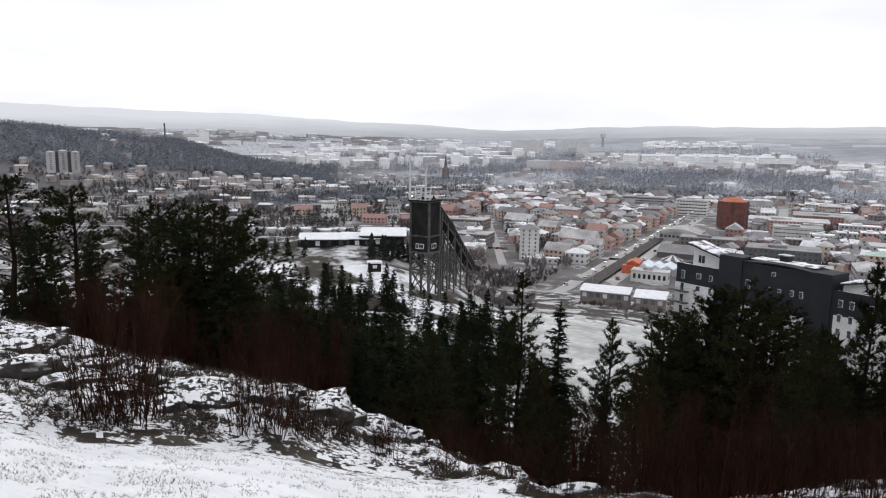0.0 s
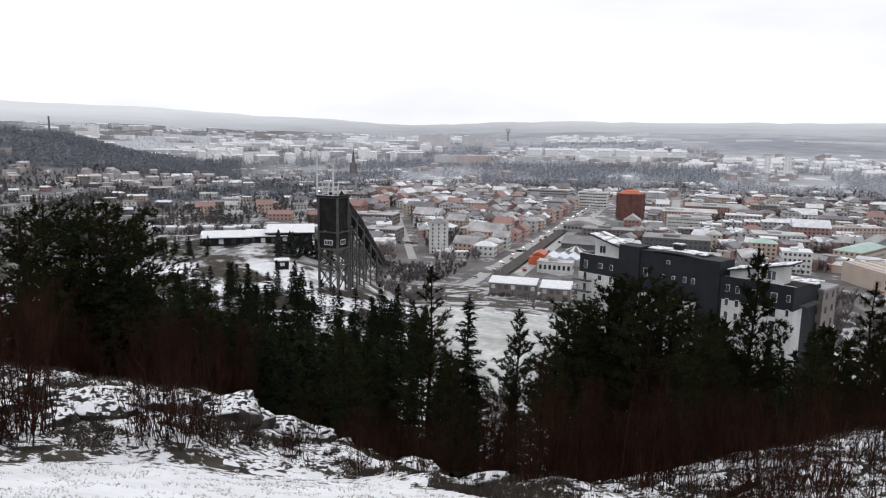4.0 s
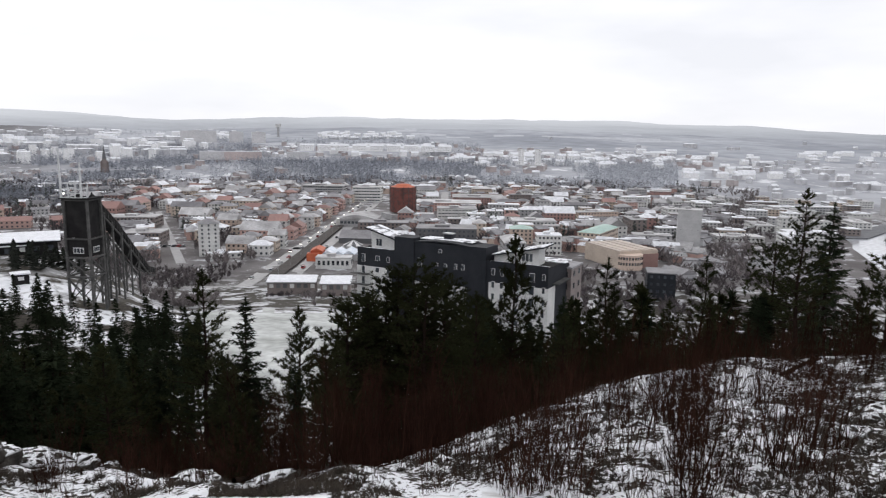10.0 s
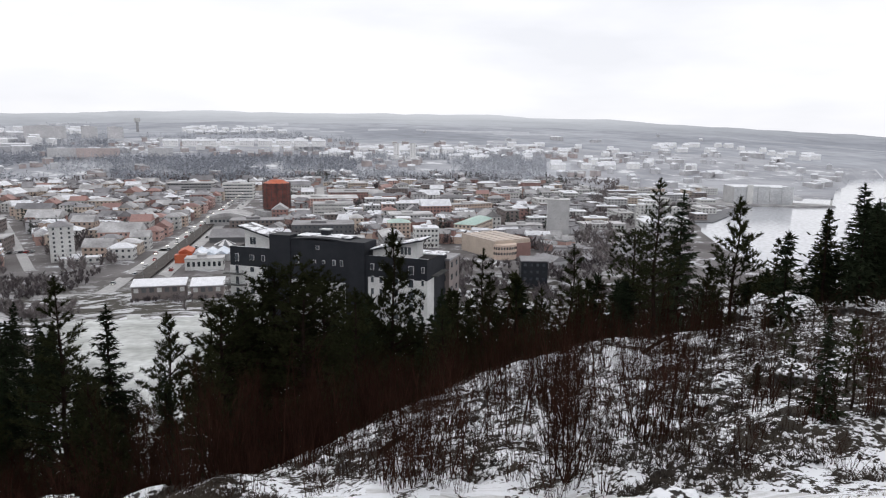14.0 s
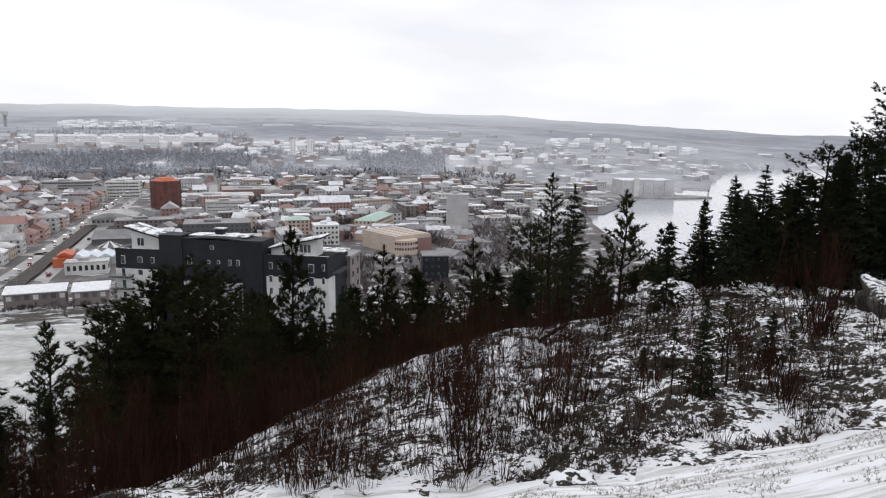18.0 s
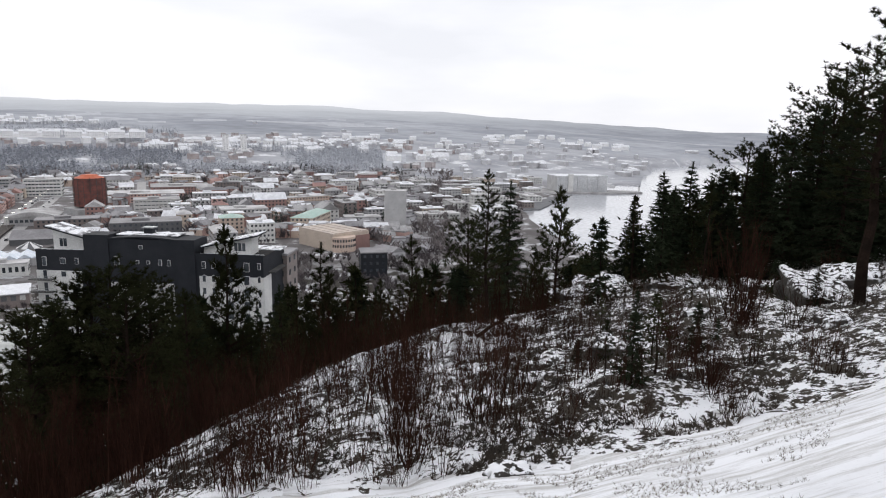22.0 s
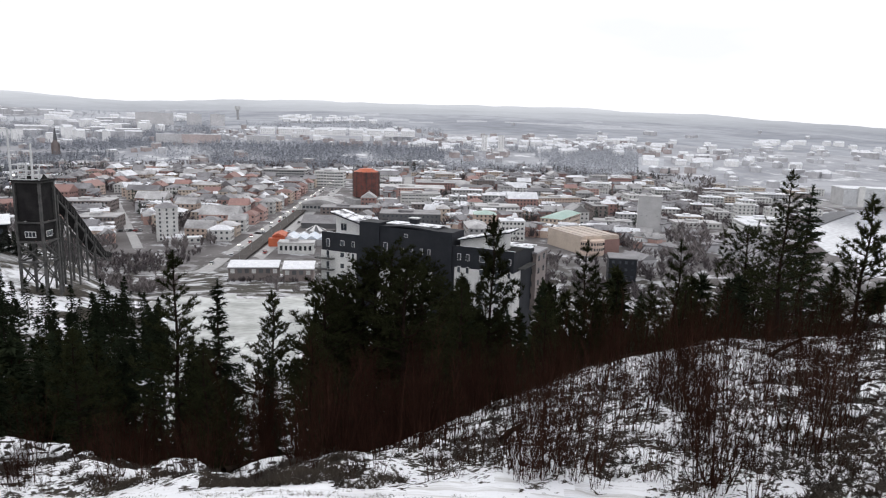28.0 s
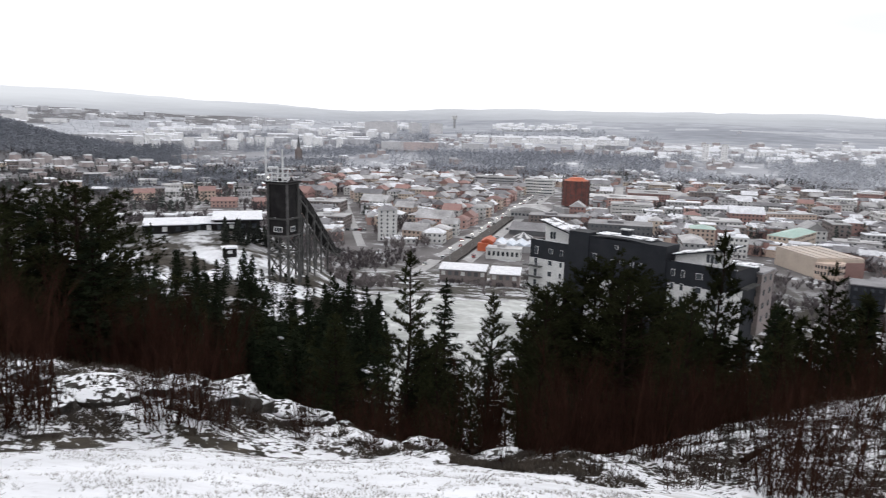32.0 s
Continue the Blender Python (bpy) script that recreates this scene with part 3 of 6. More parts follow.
def gable(b, x0, y0, x1, y1, z, rise, over=0.5, thick=0.25):
    """A pitched roof along the longer side, with eaves."""
    x0, y0, x1, y1 = x0 - over, y0 - over, x1 + over, y1 + over
    n = len(b.v)
    if x1 - x0 >= y1 - y0:
        ym = (y0 + y1) / 2
        pts = [(x0, y0, z), (x1, y0, z), (x1, y1, z), (x0, y1, z), (x0, ym, z + rise), (x1, ym, z + rise)]
        fs = [(0, 1, 5, 4), (2, 3, 4, 5), (3, 0, 4), (1, 2, 5), (0, 3, 2, 1)]
    else:
        xm = (x0 + x1) / 2
        pts = [(x0, y0, z), (x1, y0, z), (x1, y1, z), (x0, y1, z), (xm, y0, z + rise), (xm, y1, z + rise)]
        fs = [(1, 2, 5, 4), (3, 0, 4, 5), (0, 1, 4), (2, 3, 5), (0, 3, 2, 1)]
    b.v += pts
    b.f += [tuple(n + i for i in f) for f in fs]
    b.mi += [b.now] * len(fs)
    return b


def window_row(w, n, width, height, deep=0.12):
    """Panes in a row along x, centred, set a little proud of their wall."""
    b = Build()
    for i in range(n):
        x = -w / 2 + w * (i + 0.5) / n
        b.box(x - width / 2, -deep / 2, -height / 2, x + width / 2, deep / 2, height / 2)
    return b.mesh("glazing_band", M_GLASS)


ROW_CACHE = {}
KEEP = [(252, 582, 20), (187, 552, 26), (160, 462, 26), (118, 402, 26), (146, 420, 10), (276, 318, 32), (73, 292, 14), (90, 282, 12)]


def house(name, label, x, y, w, d, h, turn, wall, roof, style="flat", rise=None, base=None, storeys=None, group="", bays=None, category="building", pane=(1.3, 1.4), windows=True):
    """A building w by d and h high, turned by turn degrees, centred on x, y, with window rows on its sides."""
    z = base if base is not None else min(ground_z(x, y), ground_z(x + w / 3, y), ground_z(x, y - d / 3)) - 0.2
    ob = thing(name, label, category, pose(x, y, z, 0, 0, turn), group)
    part("wall", Build().box(-w / 2, -d / 2, -2, w / 2, d / 2, h).mesh("wall", WALLS[wall] if isinstance(wall, str) else wall), ob)
    r = Build()
    if style == "flat":
        r.box(-w / 2 - 0.25, -d / 2 - 0.25, h, w / 2 + 0.25, d / 2 + 0.25, h + 0.45)
        if w > 14:
            r.box(-w * 0.2, -d * 0.2, h + 0.45, w * 0.05, d * 0.15, h + 2.0)
    elif style == "hip":
        o = [(-w / 2 - 0.5, -d / 2 - 0.5), (w / 2 + 0.5, -d / 2 - 0.5), (w / 2 + 0.5, d / 2 + 0.5), (-w / 2 - 0.5, d / 2 + 0.5)]
        k = min(w, d) * 0.42
        n = len(r.v)
        r.v += [(a, c, h) for a, c in o] + [(-w / 2 + k, -d / 2 + k, h + (rise or 2.5)), (w / 2 - k, -d / 2 + k, h + (rise or 2.5)), (w / 2 - k, d / 2 - k, h + (rise or 2.5)), (-w / 2 + k, d / 2 - k, h + (rise or 2.5))]
        r.f += [(0, 1, 5, 4), (1, 2, 6, 5), (2, 3, 7, 6), (3, 0, 4, 7), (4, 5, 6, 7), (3, 2, 1, 0)]
        r.mi += [0] * 6
    else:
        gable(r, -w / 2, -d / 2, w / 2, d / 2, h, rise or min(w, d) * 0.36)
        r.box(w * 0.15, -0.4, h, w * 0.15 + 0.8, 0.4, h + (rise or min(w, d) * 0.36) + 0.8)
    part("roof", r.mesh("roof", ROOFS[roof] if isinstance(roof, str) else roof), ob)
    # rows of windows on the two walls that face the lookout
    storeys = storeys or max(1, round(h / 3.1))
    a = math.radians(turn)
    toward = Vector((-x, -y, 0)).normalized()
    sides = [((0, -1), w, d), ((0, 1), w, d), ((1, 0), d, w), ((-1, 0), d, w)]
    for (nx, ny), length, deep in sides if windows else ():
        wx, wy = nx * math.cos(a) - ny * math.sin(a), nx * math.sin(a) + ny * math.cos(a)
        if wx * toward.x + wy * toward.y < 0.12:
            continue
        n = max(1, bays if (bays and length == w) else int(length / 3.2))
        key = (round(length), n, pane)
        if key not in ROW_CACHE:
            ROW_CACHE[key] = window_row(length * 0.94, n, *pane)
        face = 0 if ny == -1 else 180 if ny == 1 else 90 if nx == 1 else -90
        for s in range(storeys):
            row = part("glazing_band", ROW_CACHE[key], ob, "", pose(nx * w / 2, ny * d / 2, (s + 0.55) * h / storeys, 0, 0, face))
            tagged(row, kind="stuff")
    KEEP.append((x, y, 0.55 * max(w, d)))
    return ob


# ---- the ski-jump tower ----
def ski_jump():
    ob = thing("ski_jump_tower", "tall dark timber ski-jump tower with a steep inrun", "ski jump", pose(-3.9, 190.4, -43.6, 0, 0, 61))
    S, top = 6.6, 27.0
    for px, py in ((0.25, 0.25), (0.25, S - 0.25), (S - 0.25, 0.25), (S - 0.25, S - 0.25)):
        part("leg", Build().box(px - 0.28, py - 0.28, -3, px + 0.28, py + 0.28, top).mesh("leg", M_TIMBER), ob, "grey timber corner post")
    part("upper_cabin", Build().box(0.5, 0.5, 17.2, S - 0.5, S - 0.5, top - 0.3).mesh("upper_cabin", M_DARKTIMBER), ob, "windowless black boarded cabin")
    low = part("lower_cabin", Build().box(0.35, 0.35, 12.3, S - 0.35, S - 0.35, 16.6).mesh("lower_cabin", M_DARKTIMBER), ob, "black boarded cabin with small white windows")
    for wx, wy, turn in ((0.33, 3.3, 90), (3.3, 0.33, 0)):
        win = part("window", Build().box(-1.35, -0.08, -0.75, 1.35, 0.08, 0.75).mesh("window", M_FRAME), low, "white window frame", pose(wx, wy, 13.9, 0, 0, turn))
    for wx, wy, turn in ((0.24, 3.3, 90), (3.3, 0.24, 0)):
        for k in (-0.85, 0, 0.85):
            q = pose(wx, wy, 13.9, 0, 0, turn) @ pose(k, 0, 0)
            part("pane", Build().box(-0.34, -0.03, -0.58, 0.34, 0.03, 0.58).mesh("pane", M_GLASS), low, "", q)
    for z in (12.0, 16.9, 7.0, 26.8):
        b = Build()
        for p, q in (((0, 0), (S, 0)), ((0, 0), (0, S)), ((S, 0), (S, S)), ((0, S), (S, S))):
            b.beam((*p, z), (*q, z), 0.42, 0.42)
        part("ring_beam", b.mesh("ring_beam", M_TIMBER), ob)
    for p, q in (((0, 0), (S, 0)), ((0, 0), (0, S)), ((S, 0), (S, S)), ((0, S), (S, S))):
        for z0, z1 in ((0.0, 7.0), (7.0, 12.0)):
            part("brace", Build().beam((*p, z0), (*q, z1), 0.24).beam((*q, z0), (*p, z1), 0.24).mesh("brace", M_TIMBER), ob)
    part("deck", Build().box(-0.5, -0.5, top, S + 0.4, S + 0.5, top + 0.35).mesh("deck", M_DARKTIMBER), ob)
    rail = Build()
    for z, hi in ((0, 0), (1.1, 0), (2.2, 0), (3.6, 1)):
        for p, q in (((0, 1.4), (0, S)), ((0, S), (S, S)), ((0, 1.4), (3, 1.4))):
            rail.beam((*p, top + 0.4 + z), (*q, top + 0.4 + z), 0.2)
    for p in ((0, 1.4), (0, 3), (0, 4.8), (0, S), (3, S), (S, S), (3, 1.4)):
        rail.beam((*p, top + 0.3), (*p, top + 4.0), 0.22)
    rail.beam((0, 0, top + 0.3), (0, 0, top + 3.3), 0.2)
    part("railing", rail.mesh("railing", M_MAST), ob, "pale railing frame")
    for p, tall in (((0, S), 12.6), ((0, 1.4), 9.3)):
        part("mast", Build().tube([(*p, top), (*p, top + tall)], [0.3, 0.22], 8).mesh("mast", M_MAST), ob, "slender steel mast")
    lamp = part("floodlight", Build().box(-0.35, -0.35, -0.3, 0.35, 0.35, 0.3).mesh("floodlight", M_STEEL), ob, "", pose(0, 5.7, top + 1.5))
    part("lens", Build().box(-0.36, -0.25, -0.22, -0.40, 0.25, 0.22).mesh("lens", M_LAMP), lamp, "lit lens")
    # inrun
    line = [(4.2, 27.3), (18.0, 16.6), (33.0, 2.6), (37.0, 1.2)]
    for n, ((x0, z0), (x1, z1)) in enumerate(zip(line, line[1:])):
        part("inrun_track", Build().beam((x0, 3.3, z0), (x1, 3.3, z1), 3.6, 0.5).mesh("inrun_track", M_DARKTIMBER), ob)
        for y in (1.45, 5.15):
            part("side_wall", Build().beam((x0, y, z0 + 0.55), (x1, y, z1 + 0.55), 0.2, 1.7 if n == 0 else 1.1).mesh("side_wall", M_DARKTIMBER), ob)
            part("girder", Build().beam((x0, y, z0 - 1.5), (x1, y, z1 - 1.3), 0.4, 0.4).mesh("girder", M_TIMBER), ob)
        steps = int(abs(x1 - x0) / 1.3)
        for k in range(steps):
            f = (k + 0.5) / steps
            part("rib", Build().beam((x0 + f * (x1 - x0), 1.3, z0 + f * (z1 - z0) - 1.4), (x0 + f * (x1 - x0), 1.3, z0 + f * (z1 - z0) + 1.3), 0.16).mesh("rib", M_TIMBER), ob)
    for x in (9.5, 13.5, 18.0, 22.5, 27.0):
        z = float(np.interp(x, [p[0] for p in line], [p[1] for p in line]))
        for y in (1.3, 5.3):
            part("trestle_leg", Build().box(x - 0.22, y - 0.22, -3, x + 0.22, y + 0.22, z - 0.4).mesh("trestle_leg", M_TIMBER), ob)
        b = Build().beam((x, 1.3, 0.4), (x, 5.3, max(1.5, z - 1.5)), 0.2).beam((x, 5.3, 0.4), (x, 1.3, max(1.5, z - 1.5)), 0.2)
        b.beam((x, 1.3, z * 0.5), (x + 4.2, 1.3, max(0.6, z * 0.5 - 2.5)), 0.22).beam((x - 3.5, 1.3, 1.0), (x, 1.3, z * 0.62), 0.2)
        part("trestle_brace", b.mesh("trestle_brace", M_TIMBER), ob)
    return ob


ski_jump()


# ---- the dark hotel block ----
def hotel():
    Z = -56.0
    ob = thing("apartment_hotel", "black and white apartment block with snow-covered penthouse roofs", "apartment block", pose(61.5, 173.0, Z, 0, 0, -55.05))
    top, mid, white = -30.3 - Z, -26.4 - Z, -34.8 - Z

    def box(name, mt, *c, label="", parent=None):
        return part(name, Build().box(*c).mesh(name, mt), parent or ob, label)

    box("wall", M_BLACK, 0, 0, -8, 55.2, 14, top, label="black sheet-clad wall")
    box("raised_wall", M_BLACK, 12.3, 0.02, top, 38.8, 7.5, mid - 0.4)
    box("stair_tower", M_BLACK, 12.2, -0.35, top - 12, 18.2, 5, mid + 0.5)
    box("stair_tower", M_BLACK, 34.4, -0.35, top - 12, 39.0, 5, mid - 0.2)
    for a, c, zt in ((-0.12, 11.1, white), (17.6, 33.6, white - 2.4), (39.8, 55.35, white - 0.3)):
        box("white_wall", M_WHITE, a, -0.14, -8, c, 1.2, zt, label="white rendered wall")
    box("white_wall", M_WHITE, 54.2, 0.0, -8, 55.36, 5.0, white - 0.3, label="white rendered wall")
    box("white_wall", M_WHITE, -0.14, 0.0, -8, 1.0, 14.1, white, label="white rendered wall")
    # roofs
    b = Build()
    xs = [18.2 + 16.2 * i / 10 for i in range(11)]
    zs = [mid + 0.15 + 0.9 * math.sin(math.pi * (x - 18.2) / 16.2) * 0.6 for x in xs]
    n = 0
    for x, z in zip(xs, zs):
        b.v += [(x, -0.15, z - 0.75), (x, 7.4, z - 0.75), (x, -0.15, z - 0.4), (x, 7.4, z - 0.4)]
    for i in range(10):
        k = 4 * i
        b.f += [(k + 2, k + 6, k + 7, k + 3), (k, k + 4, k + 6, k + 2), (k + 1, k + 3, k + 7, k + 5)]
        b.mi += [0] * 3
    part("arched_roof", b.mesh("arched_roof", M_BLACK), ob)
    box("snow_sheet", M_PATCHSNOW, 18.6, 2.6, mid + 0.1, 33.8, 7.2, mid + 0.3, label="snow lying on the roof")
    for a, c in ((0.0, 12.2), (39.0, 55.2)):
        box("terrace", M_DARKTIMBER, a, 0.0, top, c, 14, top + 0.12)
        box("parapet", M_BLACK, a, -0.05, top, c, 0.25, top + 0.55)
        box("snow_strip", M_PATCHSNOW, a + 0.3, 0.3, top + 0.12, c - 0.3, 2.2, top + 0.26, label="snow lying on the terrace")
    flue = box("chimney", M_BLACK, 24.6, 4.5, mid - 0.5, 26.6, 6.3, mid + 1.6)
    box("chimney_cap", M_STEEL, 24.2, 4.2, mid + 1.6, 27.0, 6.6, mid + 1.85, parent=flue)
    # penthouses
    for x0, x1, z0, z1, o0, o1 in ((3.2, 12.1, -25.0 - Z, -27.3 - Z, 1.2, 0.1), (40.2, 51.8, -28.6 - Z, -26.0 - Z, 0.4, 1.8)):
        h = Build()
        h.prism([(x0, 2.2), (x1, 2.2), (x1, 6.8), (x0, 6.8)], top + 0.1, 0, [z0, z1, z1, z0])
        pen = part("penthouse", h.mesh("penthouse", M_WHITE), ob, "white rendered penthouse")
        r = Build()
        s = (z1 - z0) / (x1 - x0)
        for lo, hi, nm, mt, e in ((0.0, 0.3, "roof_slab", M_BLACK, 0.0), (0.3, 0.5, "roof_snow", M_PATCHSNOW, 0.15)):
            r = Build()
            n = len(r.v)
            xa, xb = x0 - o0 + e, x1 + o1 - e
            za, zb = z0 + s * (xa - x0), z1 + s * (xb - x1)
            r.v += [(xa, 0.9 + e, za + lo), (xb, 0.9 + e, zb + lo), (xb, 7.8, zb + lo), (xa, 7.8, za + lo), (xa, 0.9 + e, za + hi), (xb, 0.9 + e, zb + hi), (xb, 7.8, zb + hi), (xa, 7.8, za + hi)]
            r.f += [(0, 3, 2, 1), (4, 5, 6, 7), (0, 1, 5, 4), (1, 2, 6, 5), (2, 3, 7, 6), (3, 0, 4, 7)]
            r.mi += [0] * 6
            part(nm, r.mesh(nm, mt), pen)
        wx = x0 + 1.6 if z0 > z1 else x1 - 4.2
        for k in range(3 if z0 < z1 else 2):
            part("window", Build().box(wx + k * 0.95, 2.12, top + 1.0, wx + 0.75 + k * 0.95, 2.25, top + 2.9).mesh("window", M_GLASS), pen, "tall dark pane")
    # rear wing and brick annex
    box("rear_wing", M_BLACK, 47, 14, -8, 55.2, 16, top - 0.9)
    box("wing_roof", M_PATCHSNOW, 47.0, 9.0, top + 0.12, 56.4, 14.6, top + 0.3, label="snow lying on the low roof")
    box("balcony_slab", M_TIMBER, 55.3, 3, top - 4.2, 57.0, 12, top - 4.0)
    # windows: white frame, dark pane
    rows = [-32.4, -35.6, -38.6, -41.6, -44.6, -47.6]

    def window(s, z, w, h):
        f = part("window", Build().box(s - w / 2 - 0.06, -0.24, z - Z - h / 2 - 0.06, s + w / 2 + 0.06, -0.02, z - Z + h / 2 + 0.06).mesh("window", M_FRAME), ob, "white-framed window")
        part("pane", Build().box(s - w / 2, -0.27, z - Z - h / 2, s + w / 2, -0.2, z - Z + h / 2).mesh("pane", M_GLASS), f)

    for z in rows:
        window(2.1, z - 0.2, 0.9, 2.0), window(6.7, z, 1.15, 1.25), window(10.1, z, 0.7, 1.35)
    for z in rows[:5]:
        window(13.3, z - 0.4, 0.65, 0.65), window(16.6, z - 0.4, 0.65, 0.65)
        window(37.3, z - 0.2, 0.65, 0.65), window(34.7 + 0.8, z - 0.2, 0.65, 0.65)
    window(26.0, -28.6, 0.8, 0.8), window(20.0, -32.0, 1.0, 2.0)
    for s in (25.0, 27.6, 30.5, 32.6):
        window(s, -32.2, 0.65, 0.7 if s < 29 else 1.3)
        for z in rows[2:]:
            window(s, z, 0.9, 1.3)
    for s in (41.0, 43.3):
        for z in rows:
            window(s, z, 0.75, 1.5)
    for z in rows:
        window(47.2, z, 1.4, 1.3), window(51.2, z - 0.3, 1.2, 2.0), window(54.2, z, 0.6, 1.4)
    # balconies on the white corner
    for z in (-37.0, -40.0, -43.0):
        f = part("balcony", Build().box(-1.2, -1.8, z - Z, 4.4, 0.0, z - Z + 0.18).mesh("balcony", M_TIMBER), ob, "small steel balcony")
        b = Build()
        for a, c in (((-1.15, -1.75), (4.35, -1.75)), ((-1.15, -1.75), (-1.15, 0.0)), ((4.35, -1.75), (4.35, 0.0))):
            for hgt in (0.55, 1.1):
                b.beam((*a, z - Z + hgt), (*c, z - Z + hgt), 0.06)
        for i in range(9):
            b.beam((-1.15 + 0.6875 * i, -1.75, z - Z + 0.1), (-1.15 + 0.6875 * i, -1.75, z - Z + 1.1), 0.05)
        part("railing", b.mesh("railing", M_STEEL), f)
    return ob


hotel()

T = 62.5  # the town's grid: house sides run at this turn and across it
house("brick_annex", "brown brick annex behind the black apartment block", 107.5, 140, 6, 9, 13, -55, "brown", "dark", base=-45.5, bays=2)

# ---- landmarks of the town ----
house("long_flat_block", "long low brown block with a snowy grey flat roof", 24, 506, 26, 22, 8, -20, "brown", "grey", base=-75, bays=10)
house("long_flat_block", "long low brown block with a snowy grey flat roof", 22, 596, 36, 24, 9, -20, "brown", "grey", base=-75, bays=12)
house("white_tower_block", "white eight-storey tower block with dark window columns", 57.5, 440, 12.5, 13, 20.5, -8, "white", "dark", "hip", 2.5, base=-75, storeys=8, bays=3, pane=(1.0, 1.3))
house("low_pavilion", "low pavilion with a snow-covered flat roof", 64, 426, 22, 6, 3, -8, "white", "snow", base=-75)
house("white_office", "white office building with continuous window bands", 280, 752, 34, 22, 17, T - 90, "white", "grey", base=-75, pane=(2.6, 1.3))
house("long_hall", "long pale grey building with a flat roof", 246, 815, 52, 26, 15, T - 90, "grey", "grey", base=-75, pane=(2.6, 1.3))
house("grey_slab_tower", "plain grey concrete slab tower by the harbour", 361, 335, 15.5, 12, 30, -44, "grey", "grey", base=-76, storeys=1, pane=(0.4, 0.4))
house("dark_cube_building", "dark blue-grey cube building with a flat roof", 237, 235, 13, 14, 10.5, -40, M_BLACK, "dark", base=-72)
house("white_terrace_block", "white plastered block with arched windows", 262, 362, 16, 14, 13, -28, "white", "snow", base=-75, bays=6)
house("ochre_terrace_block", "ochre plastered block with a green copper roof", 272, 410, 16, 16, 11, -28, "ochre", "green", "hip", 2, base=-75)
house("green_roofed_block", "beige block with a pale green copper roof", 326, 388, 46, 16, 10, 32, "beige", "green", "hip", 2.5, base=-75)
house("ochre_row", "long ochre building with many small windows", 412, 498, 44, 14, 9, -8, "ochre", "grey", base=-75)
house("white_flats", "white block of flats near the harbour", 508, 366, 14, 12, 14, -35, "white", "grey", base=-75)
house("white_flats", "white block of flats near the harbour", 530, 352, 14, 12, 12, -35, "white", "grey", base=-75)
ob = thing("apartment_block", "white ten-storey apartment block with three wings on the hillside", "apartment block", pose(-495, 878, -43, 0, 0, 29))
# recess shade is painted: the core takes the dark wall colour
part("core", Build().box(-19, -2, -3, 19, 8, 24).mesh("core", WALLS["dark"]), ob, "shaded recess")
for k, x in enumerate((-14, 0, 14)):
    wing = part("wing", Build().box(x - 5, -6, -3, x + 5, 9, 25 if k == 1 else 23.5).mesh("wing", WALLS["grey"]), ob, "white plastered wing")
    for z in range(8):
        part("window", Build().box(x - 1.3, -6.1, 1.2 + 2.8 * z, x + 1.3, -5.95, 2.5 + 2.8 * z).mesh("window", WALLS["dark"]), wing)
    part("roof", gable(Build(), x - 5, -6, x + 5, 9, 25 if k == 1 else 23.5, 1.6).mesh("roof", M_ROOFSNOW), wing)
KEEP.append((-495, 878, 26))
for x, y in ((582, 884), (602, 868)):
    house("twin_tower_block", "white twin tower block on the far slope", x, y, 9, 16, 22, -34, FLATS, "grey", base=-37, group="twin tower blocks", pane=(0.9, 0.8), bays=2)
house("shopping_block", "brick red commercial block with long flat roofs", 330, 640, 70, 40, 8, T - 90, "pink", "grey", base=-75)
house("shopping_block", "brick red commercial block with long flat roofs", 395, 690, 60, 46, 8, T - 90, "brick", "grey", base=-75)
house("white_department_store", "white ribbed department store", 290, 545, 36, 22, 12, T - 90, "white", "grey", base=-75, pane=(2.4, 0.7))
house("dark_flat_block", "dark brown low block with a flat roof", 226, 440, 44, 26, 10, -28, "dark", "dark", base=-75)
house("grey_flat_block", "grey low block with a flat roof", 318, 462, 36, 24, 9, -28, "grey", "grey", base=-75)
house("brown_low_block", "brown low block with a flat roof", 200, 500, 40, 18, 8, T - 90, "brown", "dark", base=-75)
house("white_chapel", "small white gabled hall", 262, 470, 9, 13, 7, 40, "white", "snow", "gable", 4, base=-75)
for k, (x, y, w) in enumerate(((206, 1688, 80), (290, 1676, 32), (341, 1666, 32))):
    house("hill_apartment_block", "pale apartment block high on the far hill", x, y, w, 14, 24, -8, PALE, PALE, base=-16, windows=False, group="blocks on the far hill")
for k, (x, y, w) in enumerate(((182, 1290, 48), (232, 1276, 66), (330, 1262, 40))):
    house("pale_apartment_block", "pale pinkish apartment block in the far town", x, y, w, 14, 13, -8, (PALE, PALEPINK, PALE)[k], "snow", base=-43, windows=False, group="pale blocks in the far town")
for k in range(9):
    f = k / 8
    house("ridge_flats", "long white block of flats with a snowy roof on the ridge", 372 + f * 262, 1350 - f * 100, 27, 12, 9, -20, FLATS, "snow", "gable", 3.2, base=-27.0 + f, group="white flats on the ridge", pane=(0.9, 0.8), storeys=3, bays=7)


# stepped beige mall with a ribbed roof and a rounded front
ob = thing("beige_mall", "beige mall with a pale ribbed roof and a rounded ochre front", "building", pose(276, 312, -75, 0, 0, -7))
part("wall", Build().box(-5, -12, -2, 22, 26, 10.5).mesh("wall", WALLS["beige"]), ob)
part("brick_wall", Build().box(9, -12.4, -2, 22.3, -6, 8.5).mesh("brick_wall", WALLS["brick"]), ob)
